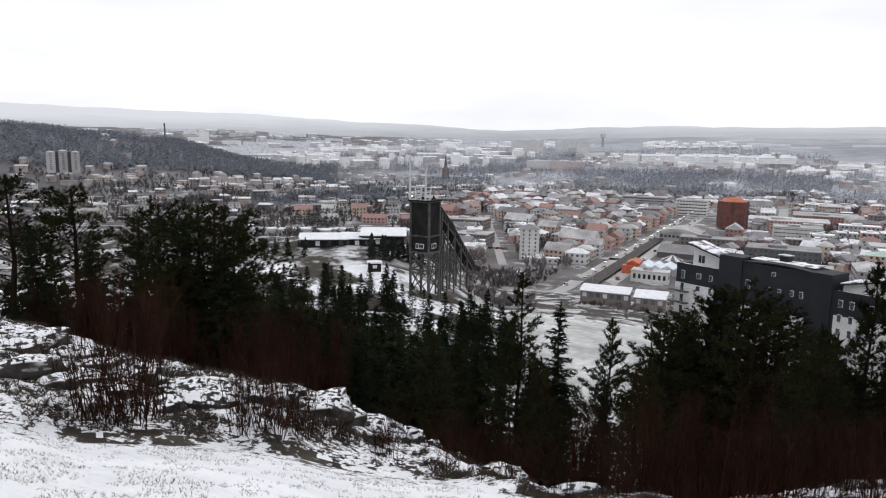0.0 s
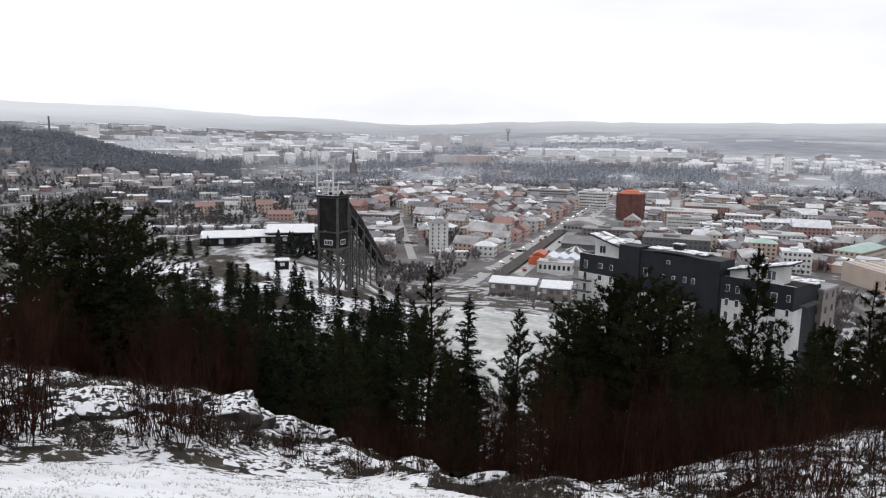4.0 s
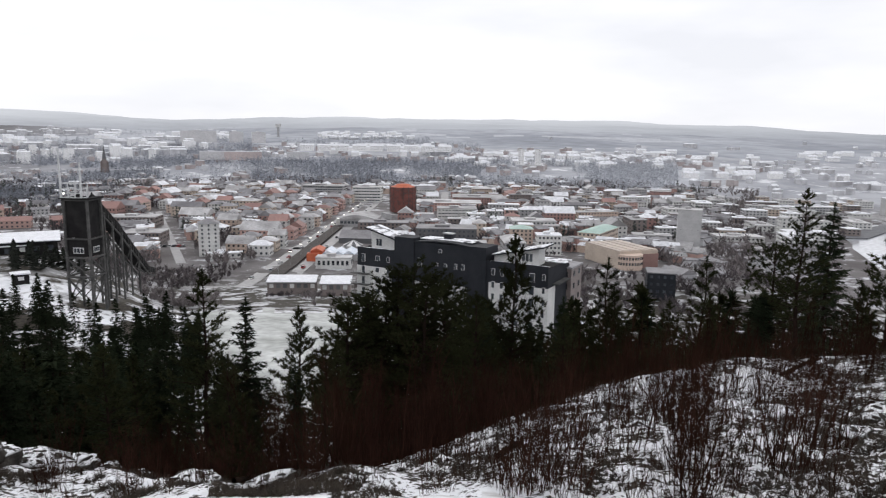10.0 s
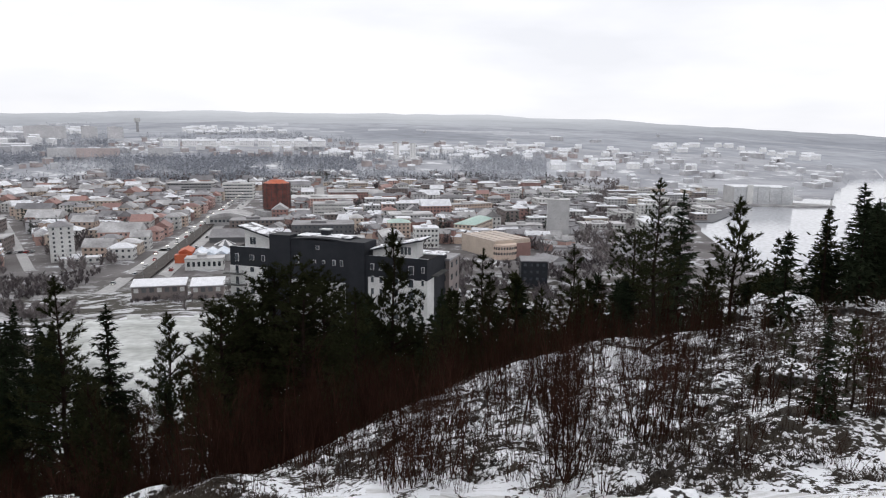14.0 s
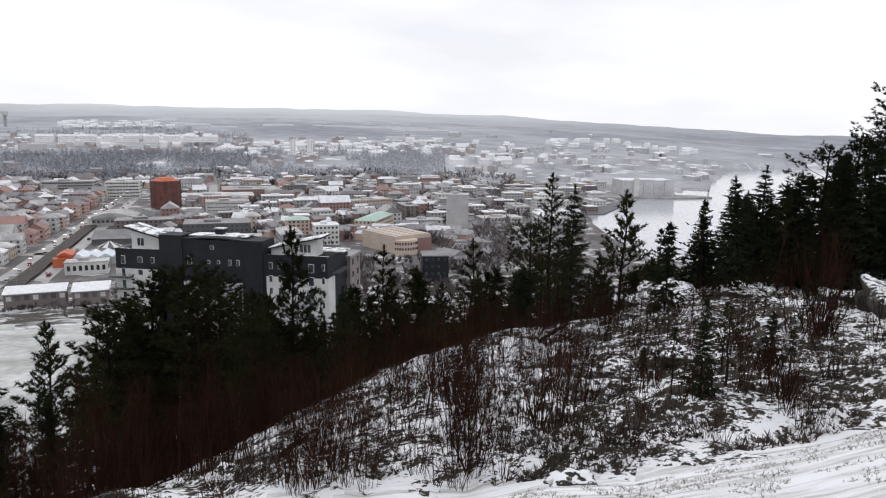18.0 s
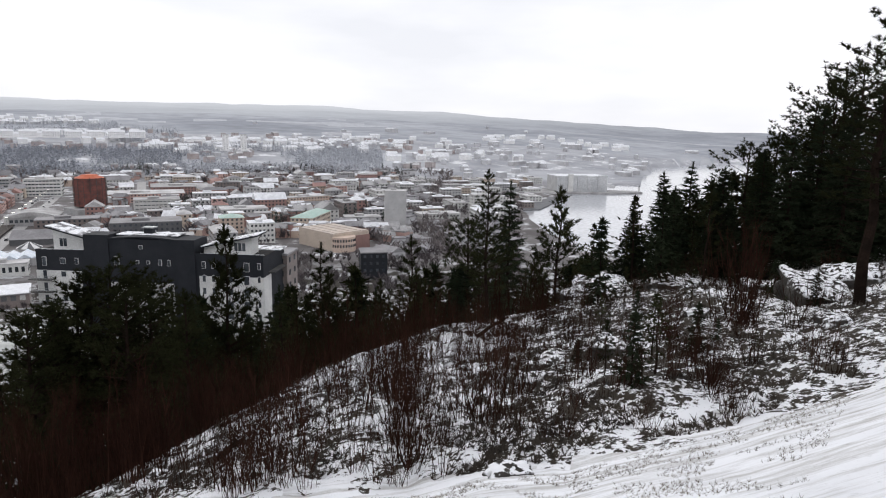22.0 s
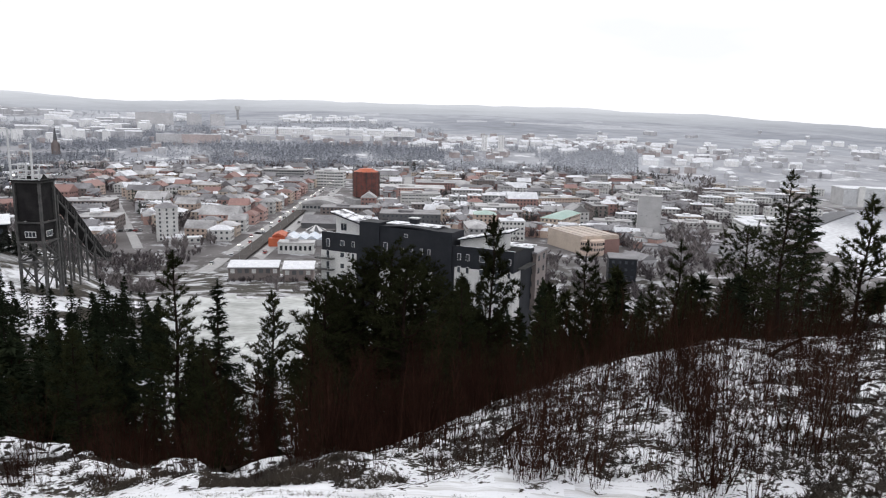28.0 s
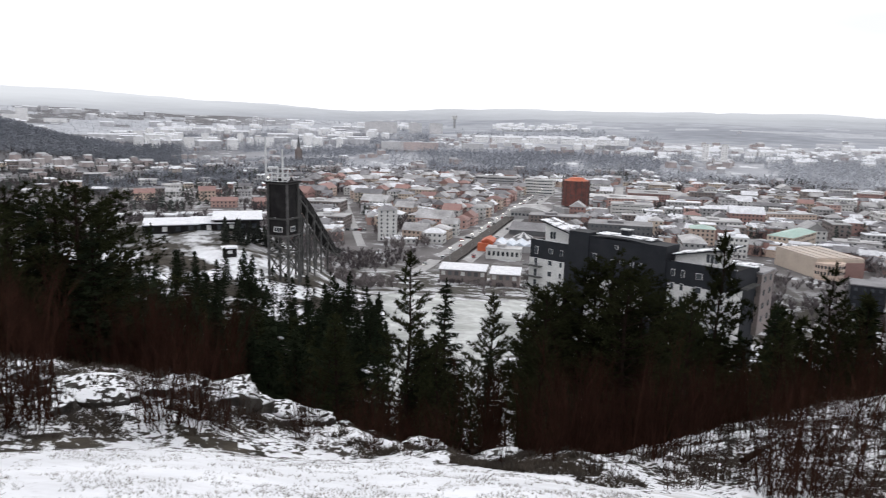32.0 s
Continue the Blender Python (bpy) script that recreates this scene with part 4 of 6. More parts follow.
for i in range(9):
    part("roof_strip", Build().box(-5 + 3.0 * i, -11.5, 10.5, -5.1 + 3.0 * (i + 1), 26, 10.9 + 0.25 * (i % 2)).mesh("roof_strip", ROOFS["sand"]), ob)
drum = [(2 + 8 * math.cos(a), -12 + 7 * math.sin(a)) for a in [math.pi + math.pi * i / 14 for i in range(15)]]
part("rounded_front", Build().prism(drum, -2, 9.0).mesh("rounded_front", WALLS["ochre"]), ob)
for z in (3.0, 6.2):
    for i in range(13):
        a = math.pi + math.pi * (i + 0.7) / 14
        part("window", Build().box(-0.5, -0.1, 0, 0.5, 0.1, 1.6).mesh("window", M_GLASS), ob, "", pose(2 + 8.02 * math.cos(a), -12 + 7.02 * math.sin(a), z, 0, 0, math.degrees(a) + 90))

# the tall brick-red tower under scaffold nets, on a slimmer foot
ob = thing("netted_round_tower", "tall tower wrapped in dark red scaffold nets under an orange cover", "tower", pose(252, 582, -75) @ Matrix.Diagonal((1, 1, 0.86, 1)))
ring = lambda r, n=16: [(r * math.cos(2 * math.pi * i / n), r * math.sin(2 * math.pi * i / n)) for i in range(n)]
part("foot", Build().prism(ring(9), -2, 9).mesh("foot", WALLS["dark"]), ob)
part("plinth_building", Build().box(-17, -15, -2, 17, 13, 5.5).mesh("plinth_building", WALLS["grey"]), ob)
for i in range(9):
    part("net_storey", Build().prism(ring(12.3 + 0.12 * (i % 2)), 7 + 3 * i, 9.9 + 3 * i).mesh("net_storey", M_REDWRAP), ob)
    part("scaffold_ring", Build().prism(ring(12.7), 9.9 + 3 * i, 10.0 + 3 * i).mesh("scaffold_ring", M_TIMBER), ob)
for i in range(16):
    x, y = ring(12.6)[i]
    part("scaffold_post", Build().box(x - 0.12, y - 0.12, 6, x + 0.12, y + 0.12, 35).mesh("scaffold_post", M_TIMBER), ob)
part("orange_cover", Build().tube([(0, 0, 34), (0, 0, 36)], [11.6, 7.5], 16).mesh("orange_cover", M_ORANGE), ob, "orange tarpaulin")
part("orange_cap", Build().tube([(0, 0, 36), (0, 0, 37.2)], [7.5, 6.0], 16).mesh("orange_cap", M_ORANGE), ob, "orange tarpaulin")

# sports hall with a vaulted roof
ob = thing("vaulted_hall", "sports hall with a pale vaulted roof", "hall", pose(196, 547, -75, 0, 0, -30) @ Matrix.Diagonal((0.84, 0.84, 0.9, 1)))
part("wall", Build().box(-19, -17, -2, 19, 17, 7).mesh("wall", WALLS["grey"]), ob)
b = Build()
for i in range(13):
    x = -20 + 40 * i / 12
    z = 7 + 4.0 * math.sin(math.pi * i / 12) + 0.3
    b.v += [(x, -18, z), (x, 18, z), (x, -18, 6.8), (x, 18, 6.8)]
for i in range(12):
    k = 4 * i
    b.f += [(k, k + 4, k + 5, k + 1), (k + 2, k + 6, k + 4, k), (k + 1, k + 5, k + 7, k + 3)]
    b.mi += [0] * 3
part("vaulted_roof", b.mesh("vaulted_roof", ROOFS["grey"]), ob)
tagged(part("glazing_band", window_row(34, 9, 2.6, 2.2), ob, "", pose(0, -17, 4)), kind="stuff")
part("entrance", Build().box(-20.5, -17.8, -2, -17.0, -14, 8.5).mesh("entrance", WALLS["white"]), ob)

# dark hall with a broad roof, colourful pool hall, white wing, low sheds
ob = thing("dark_roofed_hall", "wide dark hall with a low pitched roof", "hall", pose(169, 459, -75, 0, 0, -30))
part("wall", Build().box(-17, -13, -2, 17, 13, 3.6).mesh("wall", WALLS["dark"]), ob)
part("roof", gable(Build(), -17, -13, 17, 13, 3.6, 4.4).mesh("roof", ROOFS["dark"]), ob)
ob = thing("pool_hall", "pool hall with orange walls and blue-white glazed pitched roofs", "hall", pose(124, 399, -75, 0, 0, -25))
part("orange_wall", Build().box(-11, -9, -2, -4, 4, 6.0).mesh("orange_wall", M_ORANGE), ob, "bright orange wall")
part("low_orange_wall", Build().box(-13, -12, -2, -6, -7, 5).mesh("low_orange_wall", M_ORANGE), ob, "bright orange wall")
part("orange_roof", gable(Build(), -11, -9, -4, 4, 6.0, 1.8).mesh("orange_roof", M_ORANGE), ob)
M_SKYROOF = mat("bluish_glazed_roof", (0.50, 0.57, 0.66), (0.70, 0.73, 0.78), 0.25, 0.4, 0.1, 6)
for i in range(4):
    q = pose(-1 + 6.5 * i, 2 - 1.5 * (i % 2), 0)
    part("hall_wall", Build().box(-3.2, -9, -2, 3.2, 9, 4).mesh("hall_wall", WALLS["grey"]), ob, "", q)
    part("glazed_roof", gable(Build(), -3.2, -9, 3.2, 9, 4, 2.0, 0.3).mesh("glazed_roof", M_SKYROOF), ob, "", q)
ob = thing("tent_roof", "striped white tent roof over a round kiosk", "tent", pose(146, 420, -75))
part("drum", Build().prism(ring(6), -2, 4).mesh("drum", WALLS["grey"]), ob)
for i in range(12):
    a0, a1 = 2 * math.pi * i / 12, 2 * math.pi * (i + 1) / 12
    me = mesh_of("canopy_panel", [(6.8 * math.cos(a0), 6.8 * math.sin(a0), 4), (6.8 * math.cos(a1), 6.8 * math.sin(a1), 4), (0, 0, 7.5), (0, 0, 4)], [(0, 1, 2), (1, 0, 3)], M_FRAME if i % 2 else WALLS["dark"])
    part("canopy_panel", me, ob)
house("white_wing", "white low wing with tall dark windows", 117, 370, 20, 10, 6.2, -25, "white", "grey", base=-75, storeys=1, bays=7, pane=(1.4, 2.6))
for x, y, w, d in ((73, 292, 21, 8), (90, 282, 13, 9)):
    ob = thing("storage_shed", "long brown shed with a snow-covered flat roof", "shed", pose(x, y, -66.5, 0, 0, -23), "sheds below the slope")
    part("wall", Build().box(-w / 2, -d / 2, -3, w / 2, d / 2, 2.6).mesh("wall", WALLS["brown"]), ob)
    part("roof", Build().box(-w / 2 - 0.6, -d / 2 - 0.6, 0, w / 2 + 0.6, d / 2 + 0.6, 0.35).mesh("roof", ROOFS["dark"]), ob, "", pose(0, 0, 3.2, 10))
    part("roof_snow", Build().box(-w / 2 - 0.4, -d / 2 - 0.4, 0.35, w / 2 + 0.4, d / 2 + 0.4, 0.6).mesh("roof_snow", M_SNOW), ob, "", pose(0, 0, 3.2, 10))
    for k in range(int(w / 3)):
        part("door", Build().box(-0.9, -0.08, 0, 0.9, 0.08, 1.9).mesh("door", WALLS["dark" if k % 3 else "white"]), ob, "", pose(-w / 2 + 1.8 + 3 * k, -d / 2, 0.2))

# lodge with snowy flat roofs beside the jump, and a small hut
for x, y, w, d, h, z, turn in ((-45.5, 254, 17, 9, 2.2, -39.2, 8), (-31, 256, 15, 9, 2.2, -39.0, 5), (-23, 258, 16, 12, 3.2, -38.6, 3)):
    ob = thing("ski_lodge", "dark low lodge with a wide snow-covered roof", "lodge", pose(x, y, z, 0, 0, turn), "lodge wings beside the jump")
    part("wall", Build().box(-w / 2, -d / 2, -4, w / 2, d / 2, h).mesh("wall", M_DARKTIMBER), ob)
    part("roof", Build().box(-w / 2 - 1, -d / 2 - 1, 0, w / 2 + 1, d / 2 + 1, 0.35).mesh("roof", M_BLACK), ob, "", pose(0, 0, h + 0.6, 6))
    part("roof_snow", Build().box(-w / 2 - 0.9, -d / 2 - 0.9, 0.35, w / 2 + 0.9, d / 2 + 0.9, 0.65).mesh("roof_snow", M_SNOW), ob, "", pose(0, 0, h + 0.6, 6))
    for k in range(4):
        part("window", Build().box(-0.8, -0.06, 0, 0.8, 0.06, 1.7).mesh("window", M_FRAME if k == 1 else M_GLASS), ob, "", pose(-w / 2 + 2 + k * (w - 4) / 3, -d / 2, 0.3))
ob = thing("warming_hut", "small dark hut with snow on its roof", "hut", pose(-22, 214, ground_z(-22, 214), 0, 0, 10))
part("wall", Build().box(-2, -1.6, -1.5, 2, 1.6, 2.6).mesh("wall", M_DARKTIMBER), ob)
part("roof_snow", Build().box(-2.4, -2, 2.6, 2.4, 2, 3.0).mesh("roof_snow", M_SNOW), ob)
part("window", Build().box(-0.7, -1.68, 1.0, 0.7, -1.58, 2.0).mesh("window", M_FRAME), ob)

# church spire, chimney, water tower, white silo house
ob = thing("church", "church with a slender dark spire among the far roofs", "church", pose(3, 1200, -60))
part("tower", Build().box(-3, -3, -2, 3, 3, 20).mesh("tower", WALLS["brown"]), ob)
part("spire", mesh_of("spire", [(-3, -3, 20), (3, -3, 20), (3, 3, 20), (-3, 3, 20), (0, 0, 43)], [(0, 1, 4), (1, 2, 4), (2, 3, 4), (3, 0, 4)], WALLS["dark"]), ob)
part("nave", gable(Build().box(-6, 3, -2, 6, 30, 13), -6, 3, 6, 30, 13, 8).mesh("nave", WALLS["brown"]), ob)
ob = thing("factory_chimney", "tall thin dark chimney behind the wooded hill", "chimney", pose(-571, 1388, -6))
part("shaft", Build().tube([(0, 0, -10), (0, 0, 37)], [2.2, 1.5], 10).mesh("shaft", WALLS["dark"]), ob)
ob = thing("water_tower", "pale water tower on the far ridge", "water tower", pose(454, 1948, ground_z(454, 1948)))
part("stem", Build().prism(ring(3.5), -2, 26).mesh("stem", WALLS["grey"]), ob)
part("tank", Build().prism(ring(8), 26, 36).mesh("tank", WALLS["white"]), ob)


# ---- streets ----
def street(name, label, pts, width, lift=0.12, step=12.0, material=None):
    """A strip of road that follows the ground along a line of points."""
    fine = []
    for (x0, y0), (x1, y1) in zip(pts, pts[1:]):
        n = max(1, int(math.hypot(x1 - x0, y1 - y0) / step))
        fine += [(x0 + (x1 - x0) * i / n, y0 + (y1 - y0) * i / n) for i in range(n)]
    fine.append(pts[-1])
    b = Build()
    for i, (x, y) in enumerate(fine):
        xa, ya = fine[max(0, i - 1)]
        xb, yb = fine[min(len(fine) - 1, i + 1)]
        d = Vector((xb - xa, yb - ya, 0)).normalized()
        s = Vector((d.y, -d.x, 0)) * width / 2
        for k in (-1, 1):
            px, py = x + k * s.x, y + k * s.y
            z = ground_z(px, py) + lift
            b.v += [(px, py, z - 0.6), (px, py, z)]
    for i in range(len(fine) - 1):
        k = 4 * i
        b.f += [(k + 1, k + 3, k + 7, k + 5), (k, k + 1, k + 5, k + 4), (k + 2, k + 6, k + 7, k + 3)]
        b.mi += [0] * 3
    return solid(name, b.mesh(name, material or M_ASPHALT), label, "road", kind="structure")


ROAD_A, ROAD_B = Vector((68, 353)), Vector((301, 796))
along = (ROAD_B - ROAD_A).normalized()
across = Vector((along.y, -along.x))


def on_road(s, t):
    p = ROAD_A + along * s + across * t
    return (p.x, p.y)


street("road_boulevard_west", "wet grey carriageway of the town's main street", [on_road(-22, 0), on_road(520, 0)], 7.5)
street("road_boulevard_east", "wet grey carriageway of the town's main street", [on_road(-22, 18), on_road(520, 14)], 7.5)
M_HEDGE = mat("bare_hedge", (0.035, 0.03, 0.027), (0.06, 0.05, 0.045), 0.5, 0.95, 0.5, 8)
street("median_hedge", "dark bare hedge between the two carriageways", [on_road(4, 9.2), on_road(300, 7)], 8, 1.3, 6.0, M_HEDGE)
street("road_side", "narrow pale side street", [(38, 415), (41, 520), (46, 706)], 5.5)
street("road_east", "long pale street between the shops", [(262, 520), (300, 592), (432, 848), (540, 1060)], 10)
street("road_valley", "pale road across the valley meadow", [(-420, 610), (-349, 629), (-201, 652), (-46, 652), (20, 640)], 9)
street("road_valley_low", "pale track along the meadow's foot", [(-330, 560), (-200, 585), (-60, 590), (0, 575)], 6)
street("road_front", "snowy road at the foot of the slope", [(-6, 372), (60, 330), (90, 306), (140, 290), (190, 262)], 6)
street("road_cross", "grey cross street", [(60, 470), (130, 436), (235, 400), (300, 360), (420, 330)], 8)
street("road_quay", "quay road along the harbour", [(300, 270), (362, 318), (440, 330), (520, 362)], 8)

# ---- town houses on the grid ----
rnd = random.Random(5)
U, V = Vector((0.4617, 0.887)), Vector((0.887, -0.4617))


def near_line(p, a, b, reach):
    a, b, p = Vector(a), Vector(b), Vector(p)
    f = max(0.0, min(1.0, (p - a).dot(b - a) / (b - a).length_squared))
    return (p - a - f * (b - a)).length < reach


LINES = [(on_road(-30, 20), on_road(520, 20), 33), ((38, 405), (46, 706), 9), ((262, 520), (432, 848), 9), ((60, 470), (235, 400), 8), ((235, 400), (420, 330), 8), ((-420, 610), (-46, 652), 9), ((-46, 652), (20, 640), 9)]


def clear(x, y, reach):
    if any(math.hypot(x - a, y - b) < reach + c for a, b, c in KEEP):
        return False
    return not any(near_line((x, y), a, b, w + 0.6 * reach) for a, b, w in LINES)


count = 0
for iu in range(24):
    for iv in range(-10, 15):
        for jj in range(2):
            u = 370 + iu * 31 + rnd.uniform(-5, 5)
            v = iv * 38 + jj * 19 + rnd.uniform(-4, 4)
            p = U * u + V * v
            az, r = math.degrees(math.atan2(p.x, p.y)), p.length
            if not (-1 < az < 47 and 425 < r < 1000) or (az > 40 and r < 520) or (az < 9 and r < 470):
                continue
            if rnd.random() < 0.16 or count >= 235:
                continue
            big = rnd.random() < 0.3
            w, d = (rnd.uniform(20, 32), rnd.uniform(12, 16)) if big else (rnd.uniform(11, 17), rnd.uniform(10, 13))
            if not clear(p.x, p.y, 0.5 * max(w, d)):
                continue
            left = az < 18
            wall = rnd.choice(("pink", "ochre", "brick", "beige", "white", "brown", "pink", "beige") if left else ("grey", "white", "beige", "pink", "brown", "white", "brick", "grey"))
            style = rnd.choice(("gable", "gable", "hip") if left else ("flat", "gable", "flat", "hip"))
            roof = rnd.choice(("red", "grey", "dark", "grey", "snow", "dark", "grey") if style != "flat" else ("grey", "snow", "dark", "snow", "grey"))
            h = rnd.choice((6, 8, 9, 10)) if left or not big else rnd.choice((8, 10, 12))
            kind = "town_block" if big else "town_house"
            colour = {"pink": "salmon", "ochre": "ochre", "brick": "red brick", "beige": "beige", "white": "white", "brown": "brown brick", "grey": "grey"}[wall]
            top = {"red": "red tiled", "grey": "grey", "dark": "dark tin", "snow": "snow-covered"}[roof]
            house(kind, f"{colour} {'apartment block' if big else 'town house'} with a {top} {'flat' if style == 'flat' else 'pitched'} roof", p.x, p.y, w, d, h, T - 90 + rnd.choice((0, 0, 90)) + rnd.uniform(-3, 3), wall, roof, style, base=-75, group="houses of the town")
            count += 1

# houses that line the boulevard
for t_off, s0, s1, gap in ((-17, 74, 440, 17), (-31, 66, 300, 19)):
    s_at = s0
    while s_at < s1:
        px, py = on_road(s_at, t_off + rnd.uniform(-1.5, 1.5))
        w, d = rnd.uniform(11, 15), rnd.uniform(9, 11.5)
        s_at += gap + rnd.uniform(-2, 3)
        if any(math.hypot(px - a, py - b) < 5 + 0.8 * c for a, b, c in KEEP):
            continue
        wall = rnd.choice(("pink", "ochre", "brick", "beige", "white", "pink"))
        roof = rnd.choice(("red", "dark", "grey", "snow", "dark"))
        colour = {"pink": "salmon", "ochre": "ochre", "brick": "red brick", "beige": "beige", "white": "white"}[wall]
        top = {"red": "red tiled", "grey": "grey", "dark": "dark tin", "snow": "snow-covered"}[roof]
        house("town_house", f"{colour} town house with a {top} pitched roof", px, py, w, d, rnd.choice((7, 8.5, 10)), T + rnd.choice((0, 90)) + rnd.uniform(-3, 3), wall, roof, rnd.choice(("gable", "hip")), base=-75, group="houses of the town")

# villas on the valley's far side
VILLAS = [(-142, 679, 18, 11, 7, "ochre", "red"), (-117, 682, 13, 10, 8, "white", "grey"), (-85, 674, 15, 11, 10, "ochre", "red"), (-59, 764, 18, 10, 6, "white", "dark"), (-20, 700, 16, 12, 9, "pink", "red"),
          (-106, 620, 16, 9, 6, "white", "grey"), (-64, 622, 22, 9, 6, "pink", "red"), (-32, 618, 16, 9, 6, "brick", "red"), (62, 700, 15, 12, 9, "white", "snow")]
for x, y, w, d, h, wall, roof in VILLAS:
    house("villa", f"{'white' if wall == 'white' else 'ochre and red'} wooden villa with a pitched roof", x, y, w, d, h, rnd.uniform(-8, 12), wall, roof, "gable", group="villas across the valley", category="house")
made = 0
while made < 62:
    az, r = rnd.uniform(-33, 0), rnd.uniform(690, 1050)
    p = at(az, r)
    if not clear(p.x, p.y, 11):
        continue
    wall = rnd.choice(("white", "grey", "beige", "ochre", "brick", "brown", "white", "dark"))
    w = rnd.choice((10, 12, 14, 20))
    house("villa", f"{'dark' if wall in ('dark', 'brown') else 'pale'} hillside villa with a snowy roof", p.x, p.y, w, 9, rnd.choice((5, 6, 6.5)), rnd.uniform(-25, 25), wall, rnd.choice(("snow", "snow", "grey", "dark")), rnd.choice(("gable", "flat", "gable")), rise=1.8, group="villas across the valley", category="house")
    made += 1
# harbour sheds and works to the east
made = 0
while made < 40:
    az, r = rnd.uniform(41, 59), rnd.uniform(520, 1000)
    p = at(az, r)
    if wet(az, r) > -40 or not clear(p.x, p.y, 16):
        continue
    w, d, h = rnd.uniform(10, 40), rnd.uniform(9, 20), rnd.choice((3.5, 4, 5, 6, 8))
    house("harbour_shed", "low pale harbour building with a snowy flat roof", p.x, p.y, w, d, h, -35 + rnd.choice((0, 90)) + rnd.uniform(-5, 5), rnd.choice(("grey", "white", "beige", "white", "brown")), rnd.choice(("snow", "grey", "snow")), "flat", base=-75.5, group="harbour buildings", pane=(1.6, 1.2))
    made += 1


# ---- far suburbs and works, too many to count ----
def far_houses(name, label, places, wall, roof):
    b = Build()
    for x, y, w, d, h, turn, rise in places:
        z = ground_z(x, y)
        n0 = len(b.v)
        b.now = 0
        b.box(-w / 2, -d / 2, -4, w / 2, d / 2, h)
        b.now = 1
        if rise:
            gable(b, -w / 2, -d / 2, w / 2, d / 2, h, rise)
        else:
            b.box(-w / 2 - 0.3, -d / 2 - 0.3, h, w / 2 + 0.3, d / 2 + 0.3, h + 0.9)
        m = pose(x, y, z, 0, 0, turn)
        b.v[n0:] = [tuple(m @ Vector(p)) for p in b.v[n0:]]
    return solid(name, b.mesh(name, [wall, roof]), label, "houses", kind="stuff")


# far walls and roofs: colours paled and dulled to stand for haze
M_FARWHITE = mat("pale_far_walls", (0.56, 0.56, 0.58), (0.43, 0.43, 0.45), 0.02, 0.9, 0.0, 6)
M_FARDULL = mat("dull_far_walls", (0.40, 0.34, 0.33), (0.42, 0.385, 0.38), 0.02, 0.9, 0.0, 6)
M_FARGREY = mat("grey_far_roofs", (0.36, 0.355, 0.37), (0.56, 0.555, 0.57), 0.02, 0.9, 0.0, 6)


def scatter(n, az0, az1, r0, r1, grain, low, wide=(8, 16), tall=(5, 9), power=1.0, clump=None):
    out = []
    tries = 0
    while len(out) < n and tries < n * 30:
        tries += 1
        az = rnd.uniform(az0, az1)
        r = r0 + (r1 - r0) * rnd.random() ** power
        if wet(az, r) > -30:
            continue
        x, y = r * math.sin(math.radians(az)), r * math.cos(math.radians(az))
        if grain and fbm(x, y + 900, grain, 3) < low:
            continue
        if r < 1000 and not clear(x, y, 10):
            continue
        if r > 940 and wooded(az, r) and rnd.random() < 0.93:
            continue
        out.append((x, y, rnd.uniform(*wide), rnd.uniform(8, 12), rnd.uniform(*tall), rnd.uniform(0, 90), rnd.choice((0, 2, 3))))
    return out


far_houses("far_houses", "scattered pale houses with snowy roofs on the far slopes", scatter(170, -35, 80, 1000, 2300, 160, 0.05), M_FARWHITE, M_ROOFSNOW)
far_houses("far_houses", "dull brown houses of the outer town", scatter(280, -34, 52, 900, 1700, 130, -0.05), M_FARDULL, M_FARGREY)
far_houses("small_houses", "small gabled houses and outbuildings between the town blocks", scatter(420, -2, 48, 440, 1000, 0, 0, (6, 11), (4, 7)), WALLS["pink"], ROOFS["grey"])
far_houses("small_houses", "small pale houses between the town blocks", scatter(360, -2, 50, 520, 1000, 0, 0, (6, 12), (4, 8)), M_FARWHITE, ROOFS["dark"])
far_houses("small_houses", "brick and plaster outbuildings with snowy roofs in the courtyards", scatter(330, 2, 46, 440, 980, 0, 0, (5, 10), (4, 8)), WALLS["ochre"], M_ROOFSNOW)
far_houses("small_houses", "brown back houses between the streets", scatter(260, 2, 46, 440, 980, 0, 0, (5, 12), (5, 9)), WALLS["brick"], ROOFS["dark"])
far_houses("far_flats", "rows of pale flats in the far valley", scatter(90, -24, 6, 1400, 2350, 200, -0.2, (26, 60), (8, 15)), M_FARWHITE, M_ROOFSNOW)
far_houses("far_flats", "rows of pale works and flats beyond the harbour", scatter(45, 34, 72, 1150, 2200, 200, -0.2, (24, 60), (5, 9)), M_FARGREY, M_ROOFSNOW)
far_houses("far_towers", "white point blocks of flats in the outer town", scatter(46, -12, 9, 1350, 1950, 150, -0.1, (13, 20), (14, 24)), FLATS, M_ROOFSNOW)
far_houses("far_rows", "bright white rows of houses on the far slope", [(r * math.sin(math.radians(a)), r * math.cos(math.radians(a)), rnd.uniform(12, 30), 10, rnd.uniform(6, 9), rnd.uniform(-12, 12) - a * 0.5, 3.5) for a0, a1, r0, n in ((-11, -2, 1900, 26), (-2, 9, 2050, 22), (17, 27, 1480, 30), (16, 24, 1990, 28), (27, 34, 1300, 24), (33, 41, 1350, 26), (41, 52, 1500, 14), (44, 58, 1250, 18), (54, 66, 1750, 26)) for k in range(n) for a, r in ((rnd.uniform(a0, a1), r0 + rnd.uniform(-110, 110)),) if wet(a, r) < -30 and wooded(a, r) not in (2, 6)], FLATS, M_ROOFSNOW)
